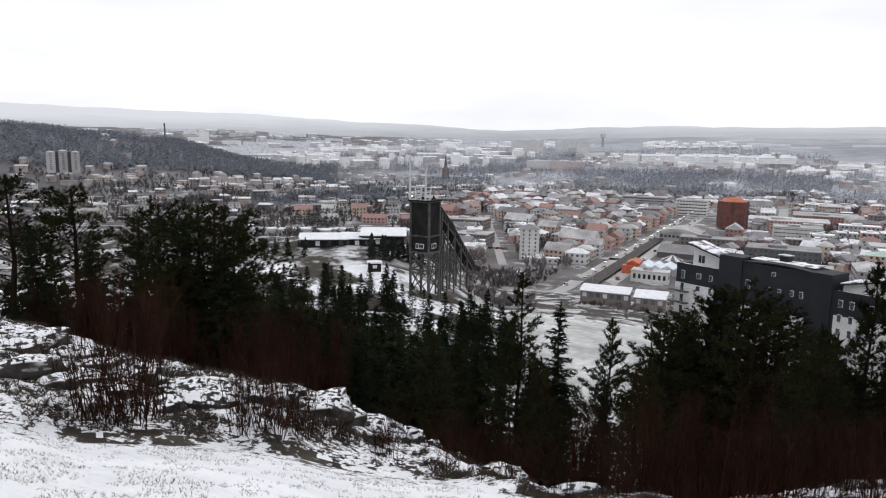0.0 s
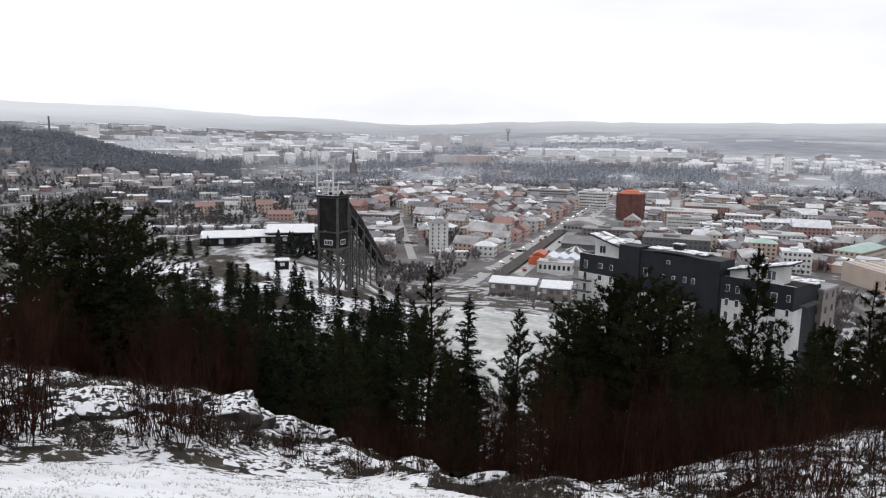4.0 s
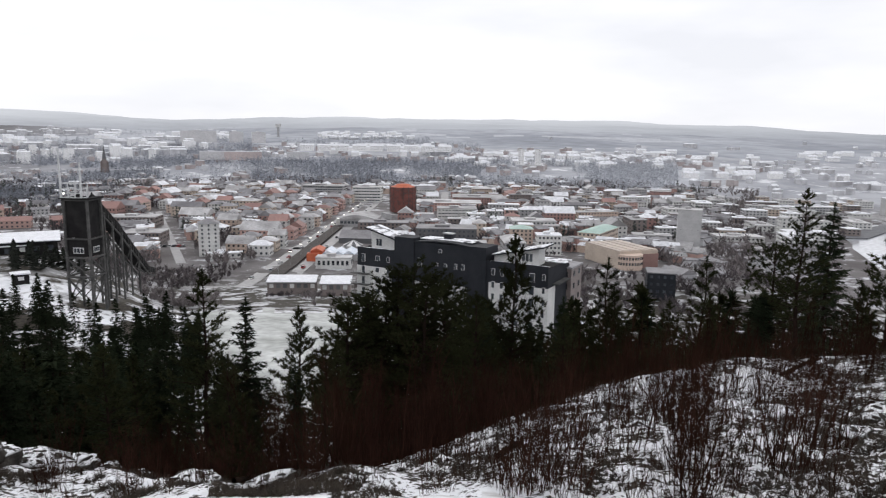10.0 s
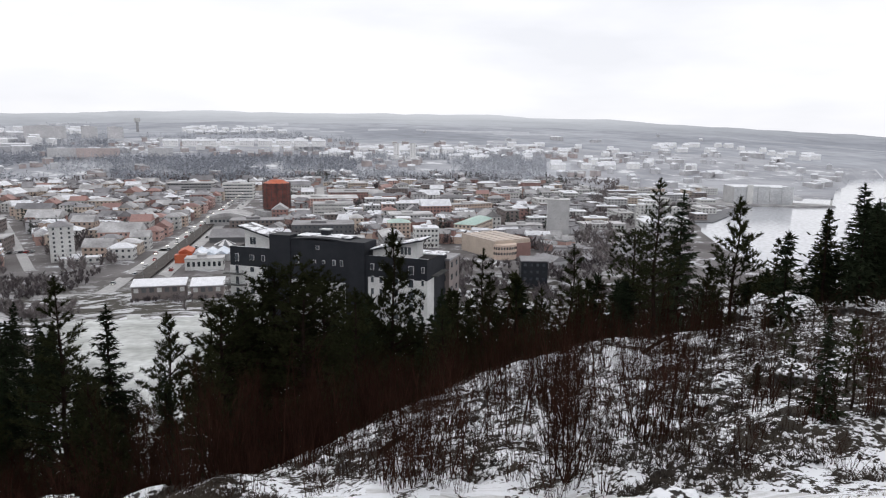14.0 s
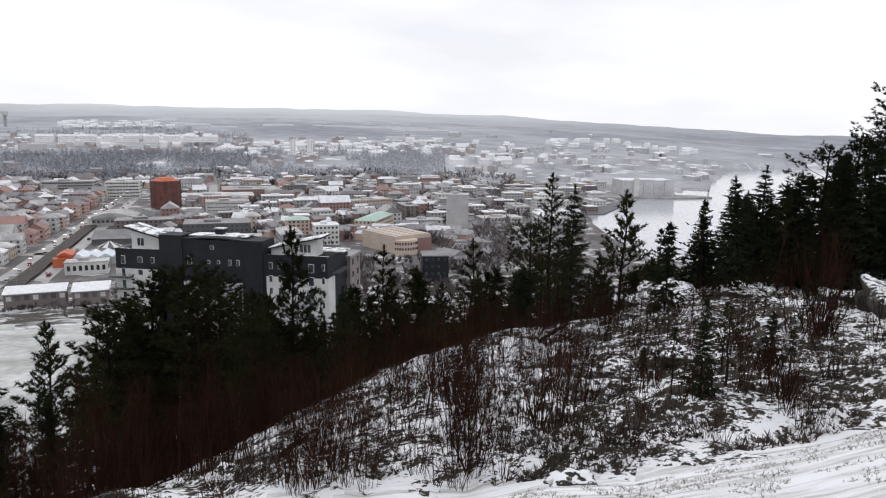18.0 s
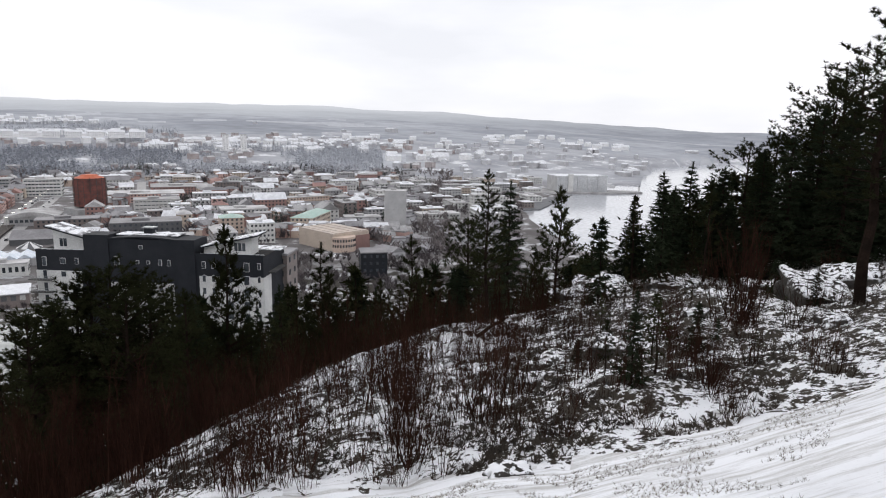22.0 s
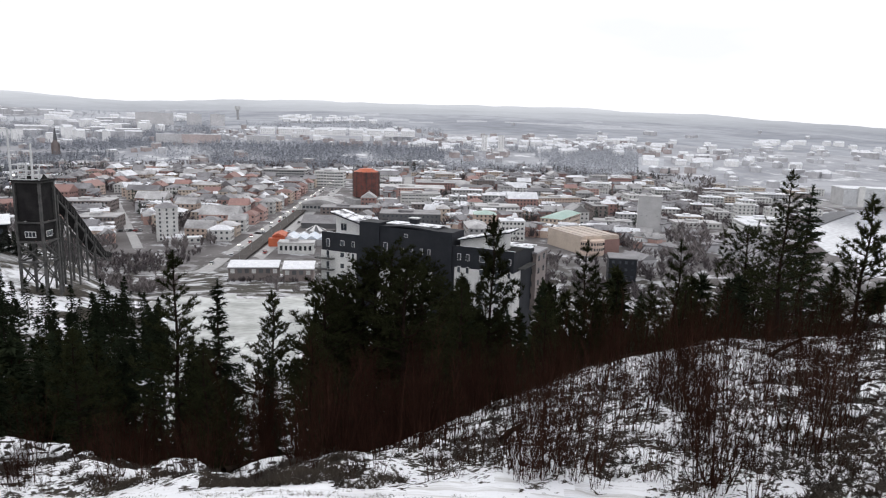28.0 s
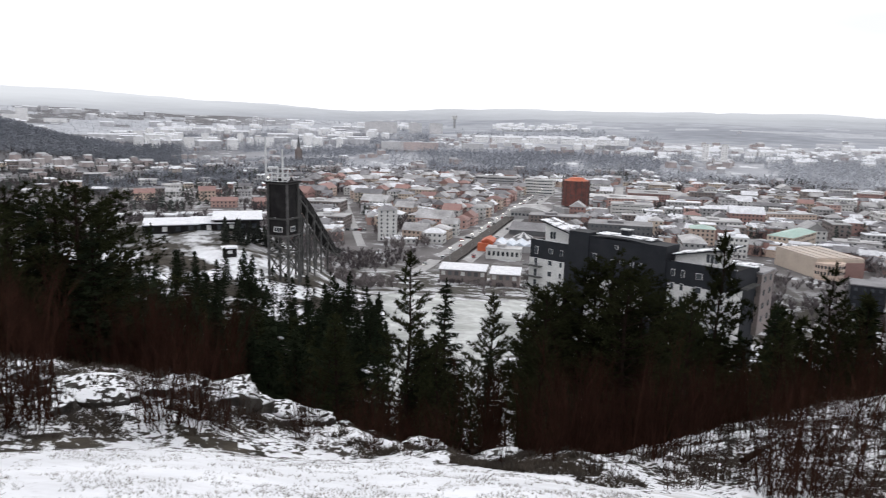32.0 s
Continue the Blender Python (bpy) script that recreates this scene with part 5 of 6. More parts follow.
far_houses("white_works", "bright white hall with a sloping gallery below the far ridge", [(-655, 1850, 26, 20, 30, 20, 0), (-682, 1845, 30, 10, 13, 20, 0), (-590, 1880, 50, 16, 9, 15, 0)], FLATS, M_ROOFSNOW)
far_houses("ridge_houses", "row houses with snowy roofs high on the ridge", [(565 + 185 * k / 15 + rnd.uniform(-8, 8), 1815 - 68 * k / 15 + rnd.uniform(-30, 30), 18, 10, 6, -20, 2) for k in range(16)] + [(930 + rnd.uniform(-95, 95), 1010 + rnd.uniform(-60, 60), 14, 9, 7, rnd.uniform(0, 90), 3) for k in range(46)], M_FARWHITE, M_ROOFSNOW)
far_houses("valley_sheds", "long low sheds with snowy roofs in the meadow", [(-200 + 17 * k + rnd.uniform(-4, 4), 545 + rnd.uniform(-14, 10), 14, 9, 4, rnd.uniform(-8, 8), 0) for k in range(11)], M_FARGREY, M_ROOFSNOW)

# ---- harbour: wrapped hall on its pier, breakwater, bridge ----
pier = Build()
pier.prism([(650, 440), (712, 402), (765, 350), (803, 328), (809, 334), (812, 350), (800, 372), (830, 440)], -82, -75.2)
solid("quay", pier.mesh("quay", ROOFS["grey"]), "concrete quay with a little snow", "quay", kind="structure")
ob = thing("wrapped_hall", "large pale hall wrapped in translucent sheeting on the quay", "hall", pose(761.7, 404.5, -75.2, 0, 0, -42.4))
M_WRAP = mat("pale_sheeting", (0.42, 0.43, 0.45), (0.58, 0.59, 0.60), 0.06, 0.6, 0.1, 10)
for i in range(1, 6):
    part("sheet_panel", Build().box(-39 + 13 * i, -21, -1, -26.3 + 13 * i, -20.2, 20 - (i % 3 == 1) * 2.2).mesh("sheet_panel", M_WRAP), ob)
part("stair_tower", Build().box(-12, -22.4, -1, -6, -20, 21.5).mesh("stair_tower", WALLS["white"]), ob, "white stair tower")
part("wall", Build().box(-25.5, -20.1, -1, 38.5, 21, 18.5).mesh("wall", WALLS["grey"]), ob)
part("roof", Build().box(-25.8, -19.5, 18.5, 38.8, 21.5, 19.1).mesh("roof", M_ROOFSNOW), ob)
ob = thing("harbour_light", "small white light on the pier's tip", "lighthouse", pose(803, 333, -75.2))
part("tower", Build().tube([(0, 0, 0), (0, 0, 6)], [1.3, 0.9], 8).mesh("tower", WALLS["white"]), ob)
part("lantern", Build().tube([(0, 0, 6), (0, 0, 8)], [0.9, 0.5], 8).mesh("lantern", WALLS["dark"]), ob)
b = Build().prism([(520, 352), (560, 330), (690, 372), (684, 384)], -80, -76.0)
solid("breakwater", b.mesh("breakwater", WALLS["dark"]), "low dark breakwater of stones", "breakwater", kind="structure")
ob = thing("bridge", "low bridge with white pylons across the fjord's end", "bridge", pose(1665, 604, -77, 0, 0, -10))
part("deck", Build().box(-75, -5, 8, 75, 5, 10).mesh("deck", WALLS["grey"]), ob)
for x in (-40, 0, 40):
    part("pylon", Build().box(x - 1.5, -3, -6, x + 1.5, 3, 24 if x == 40 else 9).mesh("pylon", WALLS["white"]), ob)


# ---- cars and street lamps ----
CAR_PAINT = [mat(f"{n}_car_paint", c, tuple(v * 0.9 for v in c), 0.5, 0.35, 0.0) for n, c in (("white", (0.6, 0.6, 0.6)), ("silver", (0.32, 0.33, 0.34)), ("dark", (0.03, 0.03, 0.035)), ("red", (0.30, 0.03, 0.03)))]
M_TYRE = mat("tyre", (0.02, 0.02, 0.02), (0.03, 0.03, 0.03), 2.0, 0.9, 0.0)
wheel = Build().tube([(0, -0.1, 0.32), (0, 0.1, 0.32)], [0.32, 0.32], 10).mesh("wheel", M_TYRE)
cabin = Build().prism([(-1.5, -0.75), (1.0, -0.75), (1.0, 0.75), (-1.5, 0.75)], 0.85, 1.4).mesh("cabin", M_GLASS)
bodies = []
for paint in CAR_PAINT:
    b = Build().box(-2.15, -0.88, 0.28, 2.15, 0.88, 0.85)
    b.box(-1.3, -0.7, 1.4, 0.75, 0.7, 1.46)
    bodies.append(b.mesh("body", paint))
beam = Build().box(2.13, -0.7, 0.5, 2.2, -0.4, 0.7).box(2.13, 0.4, 0.5, 2.2, 0.7, 0.7).mesh("headlight", M_LAMP)


def car(x, y, turn, k, lit=False):
    name = ("white", "silver", "dark", "red")[k]
    ob = thing("car", f"{name} car {'driving with headlights lit' if lit else 'standing in the town'}", "car", pose(x, y, ground_z(x, y) + 0.14, 0, 0, turn), "cars in the town")
    part("body", bodies[k], ob)
    part("cabin", cabin, ob)
    for wx in (-1.35, 1.35):
        for wy in (-0.8, 0.8):
            part("wheel", wheel, ob, "", pose(wx, wy, 0))
    if lit:
        part("headlight", beam, ob)


turn = math.degrees(math.atan2(along.y, along.x))
for i in range(22):
    s = 6 + i * 19 + rnd.uniform(-5, 5)
    car(*on_road(s, rnd.choice((-2.2, 2.2))), turn + 180, rnd.randrange(4), i % 3 == 0)
    if i % 2:
        car(*on_road(s + 8, 19 - s * 0.012), turn, rnd.randrange(4))
for i in range(40):
    row, k = divmod(i, 10)
    q = Vector((428, 372)) + Vector((0.93, 0.36)) * (k * 9.5) + Vector((-0.36, 0.93)) * row * 9
    car(q.x, q.y, -68, rnd.randrange(4))
for i in range(12):
    car(14 + 2.9 * i, 484 - 0.5 * i, 60, rnd.randrange(4))
pole = Build().tube([(0, 0, -0.5), (0, 0, 9)], [0.12, 0.07], 6).mesh("pole", M_STEEL)
head = Build().box(-0.25, -0.8, 8.9, 0.25, 0.8, 9.15).mesh("lamp_head", M_LAMP)
for i in range(18):
    x, y = on_road(10 + i * 27, 10)
    ob = thing("street_lamp", "tall street lamp with a lit head on the median", "street lamp", pose(x, y, ground_z(x, y), 0, 0, turn), "street lamps on the boulevard")
    part("pole", pole, ob)
    part("lamp_head", head, ob)


# ---- far woods: haze-tinted spruces and bare birches ----
def far_woods(name, label, places, material, conifer_like=True, seed=3, n=18):
    rng = np.random.default_rng(seed)
    P = np.array(places)
    tall = P[:, 3:4]
    c = np.repeat(P[:, :3], n, 0)
    t = np.repeat(tall, n, 0)
    f = rng.uniform(0.0, 1.0, (len(c), 1))
    ang = rng.uniform(0, 6.283, (len(c), 1))
    if conifer_like:
        reach = t * 0.22 * (1.02 - f) + 0.1
        mid = c + np.concatenate([reach * 0.45 * np.cos(ang), reach * 0.45 * np.sin(ang), t * (0.08 + 0.86 * f)], 1)
        d = np.concatenate([np.cos(ang) * reach, np.sin(ang) * reach, t * 0.13 * (f - 0.45)], 1)
    else:
        reach = t * 0.32
        mid = c + np.concatenate([reach * 0.5 * np.cos(ang) * rng.uniform(0, 1, f.shape), reach * 0.5 * np.sin(ang), t * (0.25 + 0.5 * f)], 1)
        d = np.concatenate([np.cos(ang) * reach * 0.6, np.sin(ang) * reach * 0.6, t * 0.25], 1)
    s = np.cross(d, rng.normal(size=d.shape))
    s = s / np.linalg.norm(s, axis=1, keepdims=True) * t * (0.075 if conifer_like else 0.05)
    v = np.stack([mid - d * 0.5 + s, mid - d * 0.5 - s, mid + d], 1).reshape(-1, 3)
    return solid(name, mesh_of(name, v.tolist(), np.arange(len(v)).reshape(-1, 3).tolist(), material), label, "woods", kind="stuff")


def wood_places(n, az0, az1, r0, r1, grain, low, tall, power=1.0, ok=None):
    out = []
    tries = 0
    while len(out) < n and tries < n * 40:
        tries += 1
        az, r = rnd.uniform(az0, az1), r0 + (r1 - r0) * rnd.random() ** power
        if wet(az, r) > -8:
            continue
        x, y = r * math.sin(math.radians(az)), r * math.cos(math.radians(az))
        if grain and fbm(x + 300, y, grain, 3) < low:
            continue
        if r < 1050 and not clear(x, y, 4):
            continue
        out.append((x, y, lie(az, r), rnd.uniform(*tall)))
    return out


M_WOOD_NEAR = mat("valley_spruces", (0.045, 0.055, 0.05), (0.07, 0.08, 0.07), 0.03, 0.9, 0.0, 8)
# haze is painted into the spruce colours: bluer and paler from hill to far
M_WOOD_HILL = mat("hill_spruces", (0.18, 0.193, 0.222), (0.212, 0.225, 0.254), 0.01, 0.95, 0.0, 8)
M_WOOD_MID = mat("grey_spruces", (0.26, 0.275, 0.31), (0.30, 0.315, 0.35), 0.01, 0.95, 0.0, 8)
M_WOOD_FAR = mat("hazed_spruces", (0.40, 0.415, 0.45), (0.45, 0.465, 0.50), 0.01, 0.95, 0.0, 8)
M_BIRCH_DARK = mat("bare_valley_birches", (0.068, 0.058, 0.062), (0.105, 0.09, 0.094), 0.03, 0.95, 0.0, 8)
M_BIRCH = mat("bare_birches", (0.135, 0.117, 0.118), (0.20, 0.178, 0.178), 0.03, 0.95, 0.0, 8)
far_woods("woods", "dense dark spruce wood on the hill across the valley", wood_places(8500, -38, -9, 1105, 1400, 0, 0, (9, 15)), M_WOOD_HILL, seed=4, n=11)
far_woods("woods", "spruce groves between the houses of the valley", wood_places(900, -36, 2, 560, 1050, 60, 0.12, (7, 13)), M_WOOD_NEAR, seed=5)
far_woods("woods", "bare birch groves round the valley houses", wood_places(3000, -36, 1, 330, 1130, 60, -0.15, (5, 10)), M_BIRCH_DARK, False, seed=6, n=14)
far_woods("woods", "bare street trees and gardens of the town", wood_places(3500, -2, 52, 400, 1050, 45, -0.15, (5, 10)), M_BIRCH, False, seed=7, n=12)
far_woods("woods", "dark bare trees between the town blocks", wood_places(1500, -2, 46, 430, 1000, 50, 0.08, (5, 11)), M_BIRCH_DARK, False, seed=27, n=14)
far_woods("woods", "spruce groves in the town", wood_places(420, 0, 50, 520, 1050, 70, 0.30, (7, 13)), M_WOOD_NEAR, seed=8)
far_woods("woods", "hazy pale wood between the outer suburbs", wood_places(3600, -10, 30, 1020, 1900, 190, 0.02, (9, 15)), M_WOOD_FAR, seed=9, n=12)
far_woods("woods", "hazy pale wood on the far slopes", wood_places(3000, -36, 10, 1500, 2440, 260, -0.2, (6, 10)), M_WOOD_FAR, seed=10, n=10)
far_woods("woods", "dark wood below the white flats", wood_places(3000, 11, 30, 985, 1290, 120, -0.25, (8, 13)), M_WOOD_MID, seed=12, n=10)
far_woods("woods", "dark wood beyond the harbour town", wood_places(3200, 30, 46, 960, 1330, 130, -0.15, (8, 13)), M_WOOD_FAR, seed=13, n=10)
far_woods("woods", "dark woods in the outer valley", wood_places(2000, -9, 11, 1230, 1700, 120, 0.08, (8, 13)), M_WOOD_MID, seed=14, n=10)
far_woods("woods", "young bare trees on the banks below the slope", wood_places(1100, 2, 40, 250, 385, 30, 0.0, (2, 5)), M_BIRCH, False, seed=11)
far_woods("woods", "dark spruce belt behind the church", wood_places(2400, -16, 4, 790, 1180, 110, -0.12, (7, 12)), M_WOOD_HILL, seed=15, n=10)
far_woods("woods", "dark gardens and bushes along the first streets", wood_places(280, 2, 13, 345, 395, 40, -0.2, (2, 5)), M_BIRCH_DARK, False, seed=16)
far_woods("woods", "bare bushes and trees round the harbour yards", wood_places(1500, 34, 58, 285, 900, 32, -0.1, (2.5, 7)), M_BIRCH_DARK, False, seed=21)
far_houses("small_houses", "small pale sheds in the harbour yards", scatter(26, 40, 57.5, 380, 560, 0, 0, (6, 18), (3, 4.5)), M_FARWHITE, ROOFS["dark"])
far_woods("woods", "bushes in front of the sheds", [(x, y, ground_z(x, y), rnd.uniform(2, 3.6)) for x, y in [(60 + 46 * f, 285 - 17 * f + rnd.uniform(-2, 1)) for f in [rnd.random() for _ in range(70)]]], M_BIRCH_DARK, False, seed=17)
M_SLOPE_SPRUCE = mat("dark_slope_spruces", (0.016, 0.019, 0.016), (0.030, 0.034, 0.027), 0.3, 0.9, 0.0, 8, spec=0.2)


def slope_places(n, az0, az1, r0, r1, tall, top, seed):
    """Spruces on the slope; top: how high their tips may reach, as an elevation from the lookout."""
    r_ = random.Random(seed)
    out = []
    while len(out) < n:
        az, r = r_.uniform(az0, az1), r_.uniform(r0, r1)
        if 8.5 < az < 18.5 or abs(az + 1) < 3 and r > 165:
            continue
        p = at(az, r)
        h = min(r_.uniform(*tall), r * math.tan(math.radians(top)) - p.z)
        if h > 2.5:
            out.append((p.x, p.y, p.z, h))
    return out


far_woods("woods", "dark spruces between the lodge and the jump", [(x, y, ground_z(x, y), rnd.uniform(4, 7.5)) for x, y in [(rnd.uniform(-27, -7), rnd.uniform(228, 250)) for _ in range(34)]], M_SLOPE_SPRUCE, seed=20, n=46)


# ---- trees ----
def blades(rng, centres, aims, length, width, count, spread):
    """Needle tufts: count thin triangles round each centre, along its aim, as verts and faces."""
    n = len(centres)
    c = np.repeat(np.array(centres), count, 0)
    a = np.repeat(np.array(aims), count, 0)
    d = a + spread * rng.normal(size=(n * count, 3))
    d /= np.linalg.norm(d, axis=1, keepdims=True)
    s = np.cross(d, rng.normal(size=(n * count, 3)))
    s /= np.linalg.norm(s, axis=1, keepdims=True)
    ln = length * rng.uniform(0.6, 1.2, (n * count, 1))
    w = width * rng.uniform(0.7, 1.3, (n * count, 1))
    base = c - 0.25 * ln * d
    v = np.stack([base + s * w, base - s * w, c + d * ln], 1).reshape(-1, 3)
    f = np.arange(len(v)).reshape(-1, 3)
    return v, f


def conifer(form, seed, tall, lite=False):
    """A trunk mesh and a crown mesh. slim: a young pine, a narrow spire of upturned branches; broad: an old pine with a bare lower trunk and a wide uneven crown;
    spruce: a dense cone of drooping boughs. Every branch carries small tufts of needles."""
    rng = np.random.default_rng(seed)
    rnd = random.Random(seed)
    sway = 0.005 if form == "spruce" else 0.010
    bend = [Vector((rnd.uniform(-1, 1), rnd.uniform(-1, 1), 0)) * sway * tall for _ in range(7)]
    spine = [Vector((0, 0, tall * i / 6)) + (bend[i] if 0 < i < 6 else Vector()) for i in range(7)]
    r0 = (0.013 if form == "broad" else 0.009) * tall + 0.03
    trunk = Build().tube([p - Vector((0, 0, 0.6 if i == 0 else 0)) for i, p in enumerate(spine)], [r0 * (1 - 0.9 * (i / 6) ** 1.1) for i in range(7)], 4 if lite else 7)

    def on_spine(h):
        q = min(5.999, max(0, 6 * h / tall))
        i = int(q)
        return spine[i].lerp(spine[i + 1], q - i)

    centres, aims = [], []
    start = {"slim": rnd.uniform(0.20, 0.30), "broad": rnd.uniform(0.36, 0.46), "spruce": rnd.uniform(0.05, 0.12)}[form]
    step = {"slim": 0.040, "broad": 0.046, "spruce": 0.027}[form] * tall * (2.1 if lite else 1)
    gap = (0.21 if form != "spruce" else 0.19) * (2.2 if lite else 1)
    h = start * tall
    turn = rnd.uniform(0, 6.28)
    lopsided = rnd.uniform(0, 6.28)
    # dead snags under the crown
    for _ in range(0 if lite else 9):
        a = on_spine(tall * rnd.uniform(0.10, start + 0.1))
        ang = rnd.uniform(0, 6.28)
        trunk.tube([a, a + Vector((math.cos(ang), math.sin(ang), rnd.uniform(-0.25, 0.2))) * rnd.uniform(0.4, 1.2)], [0.018, 0.005], 3)
    while h < 0.985 * tall:
        q = max(0.0, (h / tall - start) / (1 - start))
        for _ in range({"slim": rnd.choice((4, 5, 5)), "broad": rnd.choice((4, 5, 6)), "spruce": rnd.choice((5, 6, 7))}[form]):
            turn += 2.4 + rnd.uniform(-0.5, 0.5)
            if rnd.random() < (0.10 if form == "spruce" else 0.16):
                continue
            if form == "slim":
                reach = tall * 0.225 * (1 - q) ** 0.95 * (0.55 + 0.45 * min(1, q * 5)) * rnd.uniform(0.5, 1.2) + 0.13
                rise = rnd.uniform(0.0, 0.35) + 0.6 * q
            elif form == "broad":
                reach = tall * 0.235 * (1 - q ** 1.5) ** 0.7 * (0.55 + 0.45 * min(1, q * 4)) * rnd.uniform(0.4, 1.2) * (1 + 0.25 * math.cos(turn - lopsided)) + 0.25
                rise = rnd.uniform(-0.15, 0.25) + 0.8 * q
            else:
                reach = tall * 0.175 * (1 - q) ** 0.95 * rnd.uniform(0.7, 1.2) + 0.09
                rise = -0.30 + 0.8 * q ** 2 + rnd.uniform(-0.10, 0.10)
            out = Vector((math.cos(turn), math.sin(turn), rise)).normalized()
            a = on_spine(h + rnd.uniform(-0.35, 0.35) * step)
            tip = a + out * reach + Vector((0, 0, 0.14 * reach))
            if not lite:
                trunk.tube([a, tip], [r0 * 0.20 * (1 - 0.8 * q) + 0.008, 0.005], 3)
            side = Vector((-out.y, out.x, 0))
            inner = 0.30 if form == "slim" else 0.42 if form == "broad" else 0.10
            width = 0.34 if form == "broad" else 0.26
            many = max(2, int(reach * (1 - inner) / gap * (4.2 if form == "broad" else 3.1) * (0.42 if lite else 1)))
            for k in range(many):
                f = inner + (1 - inner) * (k + rnd.random()) / many
                off = rnd.uniform(-1, 1)
                c = a.lerp(tip, f) + side * off * reach * width * (1.25 - f)
                if form == "spruce":
                    c.z -= rnd.uniform(0.0, 0.14) * reach
                    aim = out * 0.8 + side * 0.7 * off + Vector((0, 0, -0.3))
                else:
                    c.z += rnd.uniform(-0.04, 0.12) * reach + (rnd.uniform(-0.12, 0.16) if form == "broad" else 0)
                    aim = out * 0.6 + side * 0.5 * off + Vector((0, 0, 0.55))
                centres.append(c)
                aims.append(aim.normalized())
        h += step * rnd.uniform(0.75, 1.25)
    top = on_spine(tall)
    for k in range(6):
        centres.append(top - Vector((0, 0, 0.07 * k)))
        aims.append(Vector((0, 0, 1)))
    if form == "spruce":
        v, f = blades(rng, centres, aims, 0.26 if not lite else 0.55, 0.034 if not lite else 0.115, 5 if not lite else 4, 0.55)
    else:
        v, f = blades(rng, centres, aims, 0.20 if not lite else 0.40, 0.022 if not lite else 0.110, 12 if not lite else 4, 0.8)
    crown = mesh_of("crown", v.tolist(), f.tolist(), M_SPRUCE if form == "spruce" else M_NEEDLE)
    return trunk.mesh("trunk", M_BARK), crown


PINES = [(tall, *conifer(form, 10 + i, tall)) for i, (form, tall) in enumerate((("slim", 8.0), ("slim", 10.0), ("slim", 11.5), ("broad", 12.0), ("broad", 13.5)))]
SPRUCES = [(tall, *conifer("spruce", 30 + i, tall)) for i, tall in enumerate((7.0, 9.0, 11.0, 12.5, 14.0))]
LITES = [(tall, *conifer(form, 70 + i, tall, True)) for i, (form, tall) in enumerate((("spruce", 9.0), ("spruce", 11.0), ("slim", 10.0), ("spruce", 13.0), ("slim", 12.0)))]


def joined(name, label, places, seed, forms=None):
    """Trees too deep in the wood to tell apart, as one object."""
    r = random.Random(seed)
    vs, fs, ms, n = [], [], [], 0
    for x, y, z, tall in places:
        full, trunk, crown = r.choice(forms or LITES)
        s = tall / full
        m = np.array(Matrix.LocRotScale((x, y, z - 0.1), Euler((0, 0, r.uniform(0, 6.28))), (s * 1.3, s * 1.3, s)))
        for me, k in ((trunk, 0), (crown, 1 if me_is_pine(crown) else 2)):
            co = np.empty(len(me.vertices) * 3)
            me.vertices.foreach_get("co", co)
            vs.append(co.reshape(-1, 3) @ m[:3, :3].T + m[:3, 3])
            fs += [tuple(n + i for i in p.vertices) for p in me.polygons]
            ms += [k] * len(me.polygons)
            n += len(me.vertices)
    return solid(name, mesh_of(name, np.concatenate(vs).tolist(), fs, [M_BARK, M_NEEDLE, M_SPRUCE], ms), label, "woods", kind="stuff")


def me_is_pine(me):
    return me.materials[0] == M_NEEDLE


def plant(kind, variant, az, r, top_el=None, turn=0.0, label="", dz=-0.1, broad=1.0):
    """A tree on the ground at a bearing and distance; top_el: the elevation of its tip as seen from the lookout, which sets its height."""
    tall, trunk, crown = LITES[variant] if kind == "far" else (PINES if kind == "pine" else SPRUCES)[variant]
    if kind == "far":
        kind = "pine" if me_is_pine(crown) else "spruce"
    p = at(az, r, dz)
    s = 1.0
    if top_el is not None:
        s = (r * math.tan(math.radians(top_el)) - p.z) / tall
    name = "pine_tree" if kind == "pine" else "spruce_tree"
    label = label or ("dark green pine with a bare lower trunk on the wooded slope" if kind == "pine" else "dense dark spruce with drooping boughs on the wooded slope")
    wide = (s if s < 1 else 1 + 0.6 * (s - 1)) * broad
    ob = thing(name, label, "tree", Matrix.LocRotScale(p, Euler((0, 0, turn)), (wide, wide, s)), "trees on the slope")
    part("trunk", trunk, ob)
    part("crown", crown, ob)
    return ob


